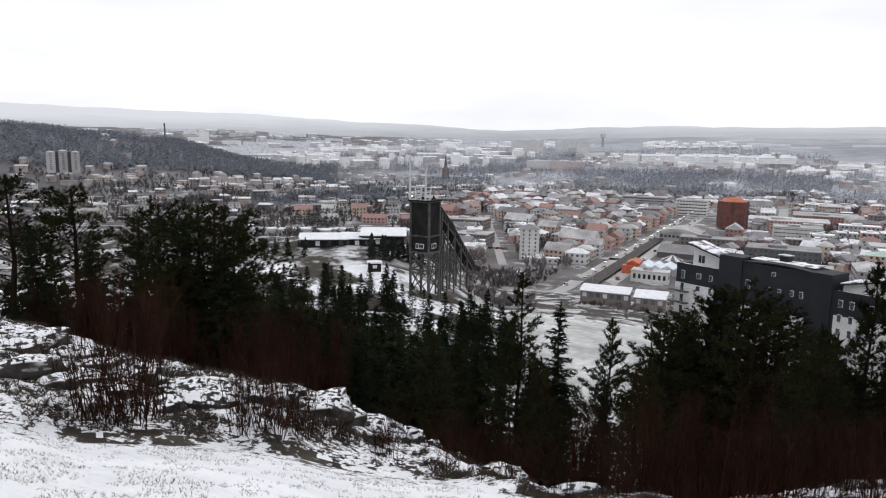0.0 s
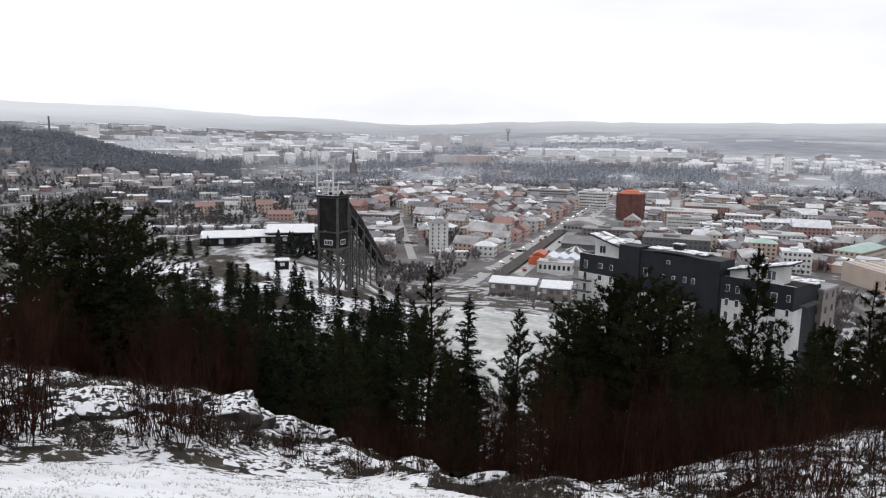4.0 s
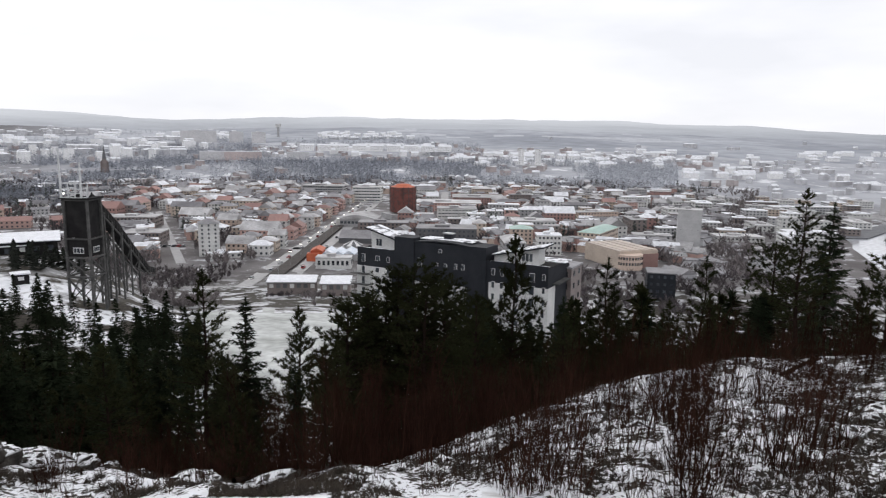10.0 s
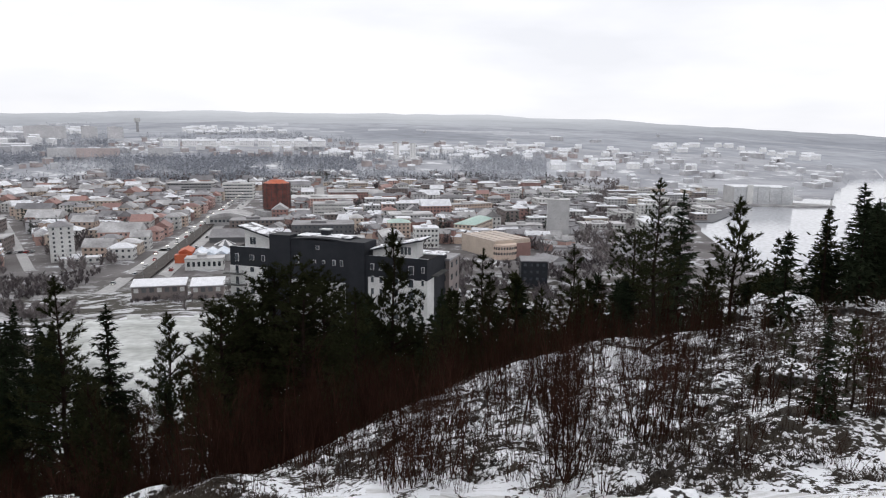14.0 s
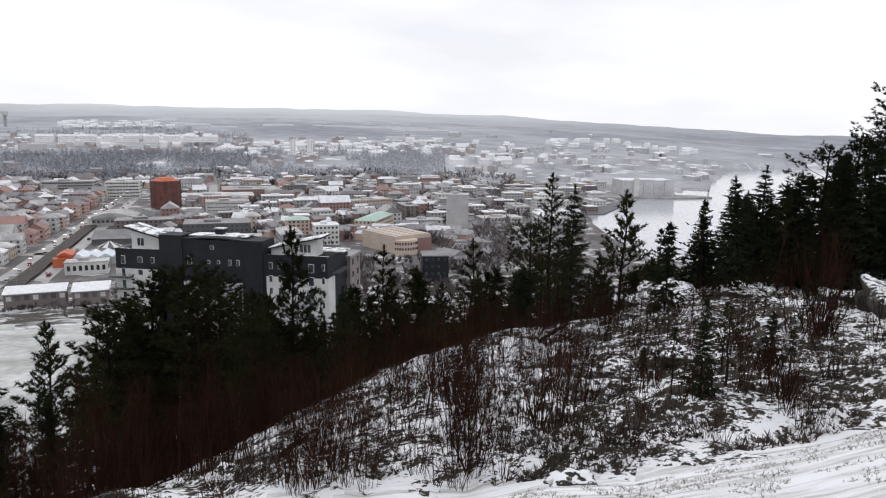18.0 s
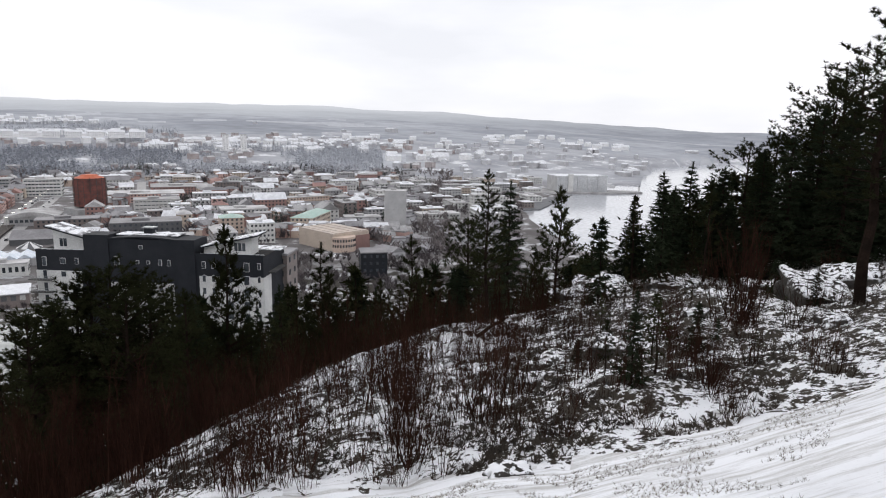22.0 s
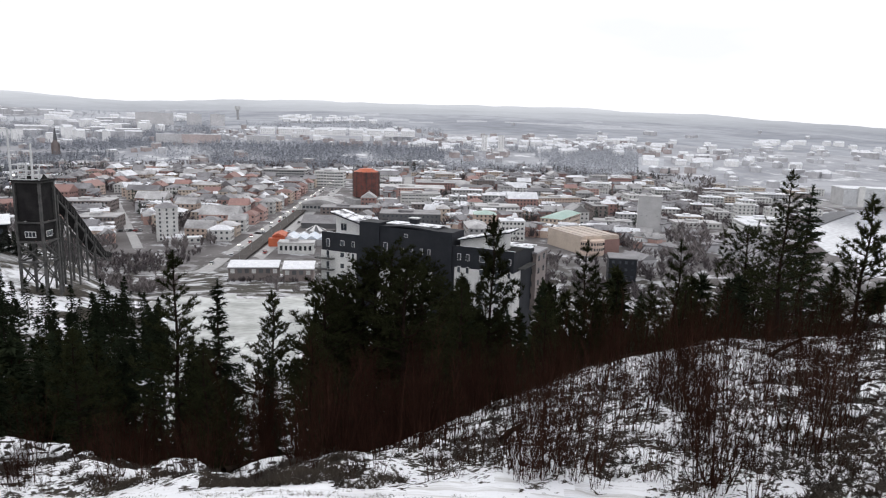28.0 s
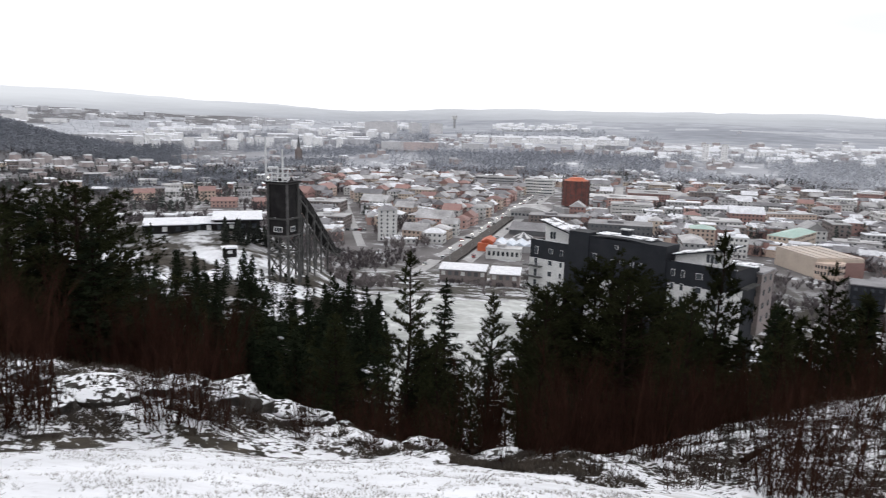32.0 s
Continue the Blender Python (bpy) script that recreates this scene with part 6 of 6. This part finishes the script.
NAMED = [
    ("pine", 2, 7.00, 31, -10.9), ("spruce", 2, 10.34, 33, -13.3), ("pine", 0, 14.71, 36, -14.3), ("pine", 3, 19.02, 30, -14.2), ("pine", 4, 24.81, 34, -10.8),
    ("pine", 4, -23.09, 34, -5.2), ("pine", 3, -20.14, 33, -5.6), ("pine", 4, -29.09, 36, -3.9), ("pine", 3, -33.15, 34, -2.9),
    ("pine", 0, 33.46, 36, -8.1), ("pine", 1, 41.39, 34, -9.7), ("pine", 2, 55.93, 27, -3.3), ("spruce", 3, 57.66, 33, -4.3), ("pine", 0, 61.73, 40, -4.7),
    ("spruce", 2, 69.92, 40, -3.2), ("spruce", 3, 72.05, 41, -2.3), ("pine", 3, 76.07, 42, -0.7), ("pine", 3, 78.00, 41, 0.1), ("pine", 4, 80.29, 40, 2.3), ("pine", 4, 81.56, 38, 3.3), ("pine", 4, 83.0, 38, 5.0), ("pine", 3, 86.4, 40, 6.6), ("pine", 3, 81.9, 43, 4.4), ("pine", 4, 84.9, 23.4, 8.2), ("spruce", 1, 74.6, 33, -2.6), ("spruce", 2, 77.2, 35, -1.2), ("spruce", 3, 79.2, 34, 0.4), ("spruce", 4, 81.0, 35, 1.9), ("spruce", 3, 82.8, 33, 2.6), ("spruce", 4, 84.4, 36, 3.8), ("spruce", 2, 86.2, 34, 4.2), ("spruce", 1, 71.0, 34, -4.2), ("spruce", 2, 67.8, 36, -5.4), ("pine", 3, -18.9, 31, -5.3), ("pine", 4, -17.4, 32, -6.9), ("spruce", 3, -18.2, 29, -8.2), ("spruce", 4, -21.4, 31, -6.4), ("pine", 3, -24.6, 31, -6.2), ("pine", 4, 26.6, 36, -11.6), ("pine", 3, 22.4, 33, -12.2),
    ("pine", 3, 23.4, 33, -11.5), ("pine", 4, 27.6, 35, -12.4), ("pine", 3, 20.7, 32, -13.3), ("pine", 3, 25.9, 30, -12.8),
    ("pine", 3, 53.90, 44, -7.6), ("pine", 1, 49.02, 42, -9.1),
]
for i, (kind, variant, az, r, el) in enumerate(NAMED):
    plant(kind, variant, az, r, el, i * 1.7, broad=1.4 if az < -15 or 18 < az < 28 or az > 66 else 1.15 if 45 < az < 66 else 1.1)

# the wood below the crest: how high its tops may stand, as seen from the lookout
TOP_AZ = [-40, -34, -30, -24, -16, -8, 0, 5, 9, 11, 14, 17, 19, 25, 31, 37, 43, 51, 58, 64, 68, 72, 75, 78, 79.5, 81, 83, 88]
TOP_EL = [-3, -3.5, -6, -7.5, -11.2, -15.4, -16.0, -16.5, -18.0, -19.0, -19.0, -17.0, -14.0, -12.4, -13.2, -12.6, -12.0, -10.8, -10.2, -9.6, -7.8, -5.0, -2.0, -0.2, 1.2, 3.4, 6.4, 9]
rnd = random.Random(11)
spots = [(az, r) for _, _, az, r, _ in NAMED]
grown = 0
tries = 0
while grown < 245 and tries < 20000:
    tries += 1
    az = rnd.uniform(-37, 86) if rnd.random() < 0.8 else rnd.uniform(60, 86)
    rc = float(np.interp(az, CREST_AZ, CREST_R))
    r = rc + 3 + (85 - rc * 0.4) * rnd.random() ** 1.5
    if 4.5 < az < 18.5 and r > 58:
        continue
    if az > 66 and r > 62:
        continue
    if any(abs(r - b) < 2.2 and abs(az - a) * r * 0.0175 < 1.9 for a, b in spots):
        continue
    p = at(az, r)
    limit = float(np.interp(az, TOP_AZ, TOP_EL)) - rnd.random() ** 2 * (3.5 if az < 62 else 5)
    pine = rnd.random() < (0.35 if az < 8 else 0.6 if az < 62 else 0.72)
    tall = rnd.uniform(7.5, 14.5)
    tip = math.degrees(math.atan2(p.z + tall, r))
    if tip > limit:
        tall = r * math.tan(math.radians(limit)) - p.z
        if tall < 4.0:
            continue
    else:
        limit = tip
    shelf = PINES if pine else SPRUCES
    k = min(range(len(shelf)), key=lambda i: abs(shelf[i][0] - tall) + rnd.uniform(0, 3))
    if r > 52:
        k = rnd.choice((2, 4) if pine else (0, 1, 3))
    plant("far" if r > 52 else "pine" if pine else "spruce", k, az, r, limit, rnd.uniform(0, 6.28), broad=rnd.uniform(0.9, 1.2) if az < 62 else 1.4)
    spots.append((az, r))
    grown += 1


def thin_wood(n, az0, az1, r0, r1, seed):
    """More trees deeper in the wood, of which only tips and gaps show."""
    rng = random.Random(seed)
    out = []
    tries = 0
    while len(out) < n and tries < 30 * n:
        tries += 1
        az, r = rng.uniform(az0, az1), rng.uniform(r0, r1)
        if 4.5 < az < 18.5:
            continue
        p = at(az, r)
        if math.hypot(p.x - 78, p.y - 152) < 24 or (abs(p.x - 8) < 20 and 180 < p.y < 240) or (-58 < p.x < -10 and p.y > 205):
            continue
        limit = float(np.interp(az, TOP_AZ, TOP_EL)) - rng.random() * 1.5
        tall = min(rng.uniform(8, 14), r * math.tan(math.radians(limit)) - p.z)
        if tall > 3:
            out.append((p.x, p.y, p.z, tall))
    return out


joined("wood_below", "dark spruces and pines filling the wooded slope", thin_wood(110, -38, 62, 50, 150, 21), 22)
joined("wood_below", "dark trees on the shoulder towards the fjord", thin_wood(90, 63, 89, 40, 90, 23), 24)


def shoulder(n, seed):
    """Low dense trees along the crest towards the fjord."""
    r = random.Random(seed)
    out = []
    while len(out) < n:
        az = r.uniform(64, 89)
        if len(out) % 3 == 0:
            az = r.triangular(63, 88, 74)
            p = at(az, float(np.interp(az, CREST_AZ, CREST_R)) - r.uniform(0, 8))
            out.append((p.x, p.y, p.z, r.uniform(1.6, 4.4)))
            continue
        p = at(az, float(np.interp(az, CREST_AZ, CREST_R)) + r.uniform(-1, 9))
        out.append((p.x, p.y, p.z, r.uniform(2.0, 4.8)))
    return out


SPIRES = LITES[:2] + LITES[3:4]
joined("wood_below", "slim dark spruces on the snowy slope below the jump", slope_places(235, -24, 7, 92, 190, (6, 11), -10.2, 61), 18, SPIRES)
joined("wood_below", "slim dark spruces below the black apartment block", slope_places(95, 19, 60, 80, 150, (6, 10), -13.5, 62), 19, SPIRES)
joined("wood_below", "dark spruce wood on the brow beside the lodge", slope_places(60, -21, -11.5, 232, 285, (4.5, 7.5), -8.0, 63), 20, SPIRES)
joined("wood_below", "dark mixed wood under the snowy slope", thin_wood(46, -18, 4.5, 36, 80, 25), 26)
joined("wood_below", "dark mixed wood below the hillside brush", thin_wood(80, 28, 63, 38, 120, 27), 28)
joined("wood_below", "low spruces between the tall pines", [(p.x, p.y, p.z, rnd.uniform(2.5, 5.5)) for p in [at(rnd.uniform(17.5, 25), rnd.uniform(22, 56)) for _ in range(26)]], 52)
joined("wood_below", "low dense conifers along the crest", shoulder(120, 41), 42)


# ---- bare shrubs and saplings on the near hillside ----
def shrub(seed, tall, stems, spread, twigs=6, thick=0.011):
    """Stems that rise from one root and lean outward, with finer side twigs: two meshes."""
    r = random.Random(seed)
    a, b = Build(), Build()
    for _ in range(stems):
        ang = r.uniform(0, 6.283)
        lean = spread * r.random() ** 0.7
        root = Vector((r.gauss(0, 0.13), r.gauss(0, 0.13), -0.15))
        h = tall * r.uniform(0.45, 1.0)
        pts = [root]
        d = Vector((math.cos(ang) * lean, math.sin(ang) * lean, 1)).normalized()
        for k in range(4):
            d = (d + Vector((r.gauss(0, 0.045), r.gauss(0, 0.045), 0.06))).normalized()
            pts.append(pts[-1] + d * h / 4)
        w = thick * r.uniform(0.7, 1.3)
        a.tube(pts, [w, w * 0.85, w * 0.65, w * 0.45, w * 0.2], 3)
        for _ in range(twigs):
            k = r.choice((1, 2, 2, 3, 3, 3))
            p = pts[k].lerp(pts[k + 1], r.random())
            t = ((pts[k + 1] - pts[k]).normalized() + Vector((r.gauss(0, 0.34), r.gauss(0, 0.34), r.uniform(-0.1, 0.3)))).normalized()
            q = p + t * h * r.uniform(0.14, 0.36)
            b.spike(p, q, w * 0.45)
    return a.mesh("stem", M_TWIG), b.mesh("twigs", M_TWIG)


SHRUBS = [shrub(50, 2.3, 20, 0.55, 7, 0.0105), shrub(51, 2.6, 15, 0.42, 7, 0.0105), shrub(52, 2.0, 16, 0.5, 6, 0.010), shrub(53, 1.7, 12, 0.36, 6, 0.009), shrub(54, 2.9, 11, 0.26, 10, 0.012), shrub(55, 1.2, 16, 0.6, 6, 0.009)]
BIRCHES = [shrub(60 + i, tall, n, 0.25, 62, 0.013) for i, (tall, n) in enumerate(((4.2, 9), (5.0, 8), (3.6, 10)))]


def put_shrub(az, r, k, scale=1.0, turn=0.0, kind=SHRUBS):
    p = at(az, r, -0.05)
    birch = kind is BIRCHES
    ob = thing("bare_birch" if birch else "bare_shrub", "young bare birches, reddish brown, below the rocky crest" if birch else "leafless reddish-brown shrub rising from snow and heather", "shrub", Matrix.LocRotScale(p, Euler((0, 0, turn)), (scale,) * 3), "shrubs on the hillside")
    part("stem", kind[k][0], ob, "thin dark stems")
    part("twig", kind[k][1], ob, "fine reddish twigs")
    for c in ob.children:
        tagged(c, kind="stuff")


def brush(name, label, places):
    """Shrubs too many to tell apart, as one object."""
    vs, fs, n = [], [], 0
    for az, r, k, scale, turn in places:
        m = np.array(Matrix.LocRotScale(at(az, r, -0.05), Euler((0, 0, turn)), (scale,) * 3))
        for me in SHRUBS[k]:
            co = np.empty(len(me.vertices) * 3)
            me.vertices.foreach_get("co", co)
            vs.append(co.reshape(-1, 3) @ m[:3, :3].T + m[:3, 3])
            fs += [tuple(n + i for i in p.vertices) for p in me.polygons]
            n += len(me.vertices)
    solid(name, mesh_of(name, np.concatenate(vs).tolist(), fs, M_TWIG), label, "shrubs", kind="stuff")


rnd = random.Random(31)
# clumps that stand out
for az, r, k, s in ((-26.5, 15.2, 0, 1.55), (-25.3, 15.4, 1, 1.35), (-27.8, 15.0, 2, 1.5), (-24.3, 15.8, 2, 1.3), (-26, 15.6, 1, 1.3), (-29, 15.4, 2, 1.2), (-15.6, 15.1, 0, 1.05), (-14.4, 15.0, 1, 0.95), (-13.0, 15.4, 2, 1.2), (-16.6, 15.4, 2, 1.2), (-14, 15.3, 0, 1.0), (-17.6, 15.2, 3, 1.2), (-12, 15.2, 3, 1.1), (-10.8, 15.4, 3, 1.0),
                    (50.5, 11.0, 0, 1.15), (51.8, 11.3, 1, 0.9), (49.3, 11.8, 1, 0.95), (56.5, 12.6, 1, 1.0), (57.6, 12.2, 4, 0.8), (58.5, 13, 1, 1.0), (55, 13, 2, 1.2), (36, 11, 1, 0.9), (38, 11.6, 0, 0.9), (40.5, 11.2, 2, 1.2), (34.2, 11.5, 2, 1.1), (76.9, 21.2, 0, 1.5), (77.7, 22.0, 4, 1.15), (76.2, 21.6, 1, 1.3), (77.2, 21.8, 0, 1.3), (74.5, 14.4, 4, 0.55), (76, 14, 0, 0.6), (72.5, 14.6, 4, 0.6)):
    put_shrub(az, r, k, s, az)
placed = 0
deep = []
while placed < 270:
    az = rnd.triangular(-34, 84, 50)
    re, rc = float(np.interp(az, EDGE_AZ, EDGE_R)), float(np.interp(az, CREST_AZ, CREST_R))
    r = re + 0.7 + (rc - re + 2) * rnd.random()
    if az > 64 and rnd.random() < 0.6:
        continue
    if az < 30 and rnd.random() < 0.5:
        continue
    low = r < re + 3.5
    spot = (az, r, rnd.choice((2, 3, 5) if low else (0, 1, 2, 3, 3, 4, 5)), rnd.uniform(0.45, 0.8) if low else rnd.uniform(0.5, 1.0), rnd.uniform(0, 6.28))
    if r > re + 6.5:
        deep.append(spot)
    else:
        put_shrub(*spot)
    placed += 1
for _ in range(55):
    az = rnd.uniform(-34, 4)
    re, rc = float(np.interp(az, EDGE_AZ, EDGE_R)), float(np.interp(az, CREST_AZ, CREST_R))
    deep.append((az, re + 0.9 + (rc - re - 0.5) * rnd.random(), rnd.choice((2, 3, 5, 5)), rnd.uniform(0.35, 0.7), rnd.uniform(0, 6.28)))
brush("brush", "thin leafless brush on the snowy hillside", deep)
for _ in range(80):
    az = rnd.uniform(59, 85)
    re, rc = float(np.interp(az, EDGE_AZ, EDGE_R)), float(np.interp(az, CREST_AZ, CREST_R))
    put_shrub(az, re + 1 + (rc - re) * rnd.random() ** 1.4, rnd.choice((5, 5, 3, 2)), rnd.uniform(0.5, 1.0), rnd.uniform(0, 6.28))
for _ in range(34):
    az = rnd.uniform(15, 33)
    put_shrub(az, float(np.interp(az, CREST_AZ, CREST_R)) + rnd.uniform(-2.2, 0.5), rnd.choice((0, 1, 2, 3)), rnd.uniform(0.75, 1.1), rnd.uniform(0, 6.28))
# thickets of young birches behind the crest
placed = 0
while placed < 96:
    az = rnd.choice((rnd.uniform(-32, -9), rnd.uniform(19, 60), rnd.uniform(19, 40)))
    rc = float(np.interp(az, CREST_AZ, CREST_R))
    put_shrub(az, rc + rnd.uniform(1.0, 9), rnd.randrange(3), rnd.uniform(0.55, 0.95) if az < 0 else rnd.uniform(0.5, 0.9), rnd.uniform(0, 6.28), BIRCHES)
    placed += 1

for _ in range(34):
    az = rnd.uniform(-31, -8)
    put_shrub(az, float(np.interp(az, CREST_AZ, CREST_R)) + rnd.uniform(0.8, 4), rnd.randrange(3), rnd.uniform(0.6, 0.95), rnd.uniform(0, 6.28), BIRCHES)
for _ in range(30):
    az = rnd.uniform(2, 20)
    put_shrub(az, float(np.interp(az, CREST_AZ, CREST_R)) + rnd.uniform(1, 14), rnd.randrange(3), rnd.uniform(0.5, 0.9), rnd.uniform(0, 6.28), BIRCHES)


# ---- rocks ----
def boulder(seed, sx, sy, sz):
    """A weathered block: a finely cut cube pulled towards a lump, cracked and flattened."""
    bm = bmesh.new()
    bmesh.ops.create_cube(bm, size=2.0)
    bmesh.ops.subdivide_edges(bm, edges=bm.edges[:], cuts=7, use_grid_fill=True)
    for v in bm.verts:
        d = v.co.normalized()
        v.co = v.co.lerp(d * 1.25, 0.55)
        n = noise.fractal(v.co * 1.1 + Vector((seed * 3.1, 0, 0)), 0.9, 2.0, 4)
        c = noise.cell(v.co * 1.6 + Vector((seed, seed, 0)))
        v.co += d * (0.24 * n + 0.12 * c + 0.09 * noise.fractal(v.co * 3.4 + Vector((0, seed * 1.7, 0)), 0.8, 2.0, 3))
        v.co = Vector((v.co.x * sx, v.co.y * sy, v.co.z * sz))
    me = bpy.data.meshes.new("boulder")
    bm.to_mesh(me)
    bm.free()
    me.materials.append(M_ROCK)
    me.polygons.foreach_set("use_smooth", [True] * len(me.polygons))
    return me


ROCKS = [boulder(i, *s) for i, s in enumerate(((1.2, 0.8, 0.6), (1.8, 1.1, 0.7), (0.8, 0.7, 0.5), (2.4, 1.4, 0.8), (1.4, 0.6, 0.45)))]


def rock(az, r, k, scale=1.0, turn=0.0, sink=0.42, label="grey lichen-covered boulder capped with snow"):
    p = at(az, r, -sink * scale * 0.6)
    ob = solid("boulder", ROCKS[k], label, "rock", Matrix.LocRotScale(p, Euler((rnd.uniform(-0.15, 0.15), rnd.uniform(-0.15, 0.15), turn)), (scale,) * 3), "rocks on the hillside")
    return ob


for az, r, k, s, t in ((-14.9, 18.4, 1, 0.42, 0.2), (-13.6, 18.8, 2, 0.6, 1.0), (-11.5, 18.6, 3, 0.45, 0.3), (-9.6, 18.6, 1, 0.5, 0.8), (-5.0, 18.8, 3, 0.36, -0.5), (-3.2, 18.7, 1, 0.32, 0.2), (-1.0, 18.4, 4, 0.36, 0.9), (1.6, 17.4, 2, 0.3, 0.1),
                       (-33.0, 22, 3, 0.45, 0.1), (-30.5, 21, 1, 0.45, 0.5), (-28.2, 19.4, 4, 0.55, 0.2), (-33, 18.2, 1, 0.4, 0.9), (-31, 17.6, 2, 0.5, 0.4), (-29.3, 18.0, 4, 0.5, 0.7), (-34, 20, 4, 0.6, 0.3), (-27, 17.4, 2, 0.45, 0.2), (-25.6, 18.8, 1, 0.4, 0.1), (-22.8, 18.2, 3, 0.3, 0.4), (-21, 17.6, 4, 0.8, 0.0), (-19, 18.0, 2, 0.7, 0.3), (-24, 16.8, 4, 0.6, 1.2), (-17.8, 17.2, 4, 0.6, 0.2),
                       (60.3, 9.75, 0, 0.29, -0.75), (59.6, 10.1, 2, 0.16, 0.3), (67.4, 19.0, 1, 0.45, 0.4), (62.5, 17.6, 4, 0.5, 0.2), (60.8, 15.8, 2, 0.5, 0.4), (71.5, 30, 3, 0.7, 0.2), (66, 33, 3, 0.8, 0.7), (64.5, 33, 1, 0.8, 0.1), (78.5, 29, 3, 0.7, 0.3), (82, 26, 3, 0.7, 0.5), (84, 29, 1, 0.9, 0.1), (80.8, 34, 1, 0.9, 1.0), (75.5, 27, 2, 0.8, 0.3), (83.5, 21, 4, 0.7, 0.3), (73.6, 22, 2, 0.5, 0.2),
                       (36.8, 15, 4, 0.4, 0.6), (41, 17, 1, 0.35, 0.1), (46, 16, 4, 0.4, 0.2), (28, 14.5, 2, 0.22, 0.4), (21, 13, 4, 0.24, 0.8), (12, 14.2, 4, 0.5, 0.1), (5.2, 15.8, 1, 0.4, 0.3)):
    rock(az, r, k, s, t)

# fallen logs
for az0, r0, az1, r1, w in ((43.2, 23.5, 46.0, 24.5, 0.10), (33.2, 13.2, 35.2, 14.6, 0.07), (9.2, 13.6, 12.4, 15.6, 0.06), (55.5, 22, 58.0, 25.0, 0.07), (4.0, 15.4, 6.4, 17.2, 0.05)):
    a, b_ = at(az0, r0, 0.12), at(az1, r1, 0.25)
    m = a.lerp(b_, 0.5) + Vector((0, 0, 0.05))
    trunk = Build().tube([Vector((0, 0, 0)), m - a, b_ - a], [w, w * 0.85, w * 0.6], 8)
    for k in range(4):
        q = (b_ - a) * (0.3 + 0.17 * k)
        trunk.tube([q, q + Vector((rnd.uniform(-0.3, 0.3), rnd.uniform(-0.3, 0.3), rnd.uniform(0.2, 0.45)))], [w * 0.25, w * 0.1], 4)
    solid("fallen_log", trunk.mesh("fallen_log", M_BARK), "fallen bare log lying on the snowy slope", "log", Matrix.Translation(a), "fallen logs")

# ---- heather, straw and small twigs through the snow ----
rng = np.random.default_rng(7)


def tufts(name, label, n, material, length, width, pick, count=7, spread=0.5):
    c = []
    while len(c) < n:
        az = rng.uniform(-37, 86)
        re, rc = float(np.interp(az, EDGE_AZ, EDGE_R)), float(np.interp(az, CREST_AZ, CREST_R))
        r = pick(re, rc)
        a = math.radians(az)
        x, y = r * math.sin(a), r * math.cos(a)
        if name != "straw" and az < 56 and rng.random() < 0.45:
            continue
        if name == "straw":
            if r > re - 0.2 or fbm(x, y, 0.5, 2) < -0.05:
                continue
        elif fbm(x, y, 1.4, 3) < (0.1 if -8 < az < 40 else -0.1):
            continue
        c.append((x, y, lie(az, r)))
    v, f = blades(rng, c, [(0, 0, 1)] * n, length, width, count, spread)
    solid(name, mesh_of(name, v.tolist(), f.tolist(), material), label, "plants", kind="stuff")


M_HEATHER = mat("brown_heather", (0.028, 0.022, 0.018), (0.065, 0.05, 0.036), 1.0, 0.9, 0.0, 6)
M_STRAW = mat("dry_straw", (0.09, 0.08, 0.06), (0.18, 0.155, 0.115), 1.0, 0.9, 0.0, 6)
tufts("heather", "brown heather and bilberry showing through thin snow", 20000, M_HEATHER, 0.17, 0.013, lambda a, b: rng.uniform(a + 0.5, b + 1), 6, 0.8)
tufts("straw", "dry straw pricking through the snow", 12000, M_STRAW, 0.055, 0.0025, lambda a, b: rng.uniform(5.5, a + 1.5), 4, 0.6)
# small green pines and spruces among the shrubs
for i, (az, r, top, k) in enumerate(((67.2, 15.0, 1.3, 0), (69.6, 13.8, 1.5, 1), (71.4, 14.6, 1.7, 2), (70.8, 17.5, 1.7, 0), (74.2, 17.5, 1.3, 1), (66.2, 20.5, 2.2, 0), (69.0, 22.5, 1.9, 1), (71.8, 20.0, 1.5, 2), (73.2, 24.0, 2.4, 0), (75.6, 18.8, 1.2, 1), (78.6, 17.0, 1.0, 0), (80.2, 20.5, 1.6, 2), (82.0, 24.0, 2.0, 1), (67.8, 26.0, 2.6, 0), (76.0, 25.5, 2.2, 2), (79.0, 27.0, 2.4, 1), (64.6, 17.0, 1.2, 1))):
    p = at(az, r)
    tall, trunk, crown = LITES[(2, 0, 4, 2)[k]]
    s = top * (1.0 if i < 5 else 0.55) / tall
    ob = thing("young_conifer", "small sparse dark green conifer among snowy shrubs", "tree", Matrix.LocRotScale(p, Euler((0, 0, i)), (s * 1.5, s * 1.5, s)), "young conifers")
    part("trunk", trunk, ob)
    part("crown", crown, ob)
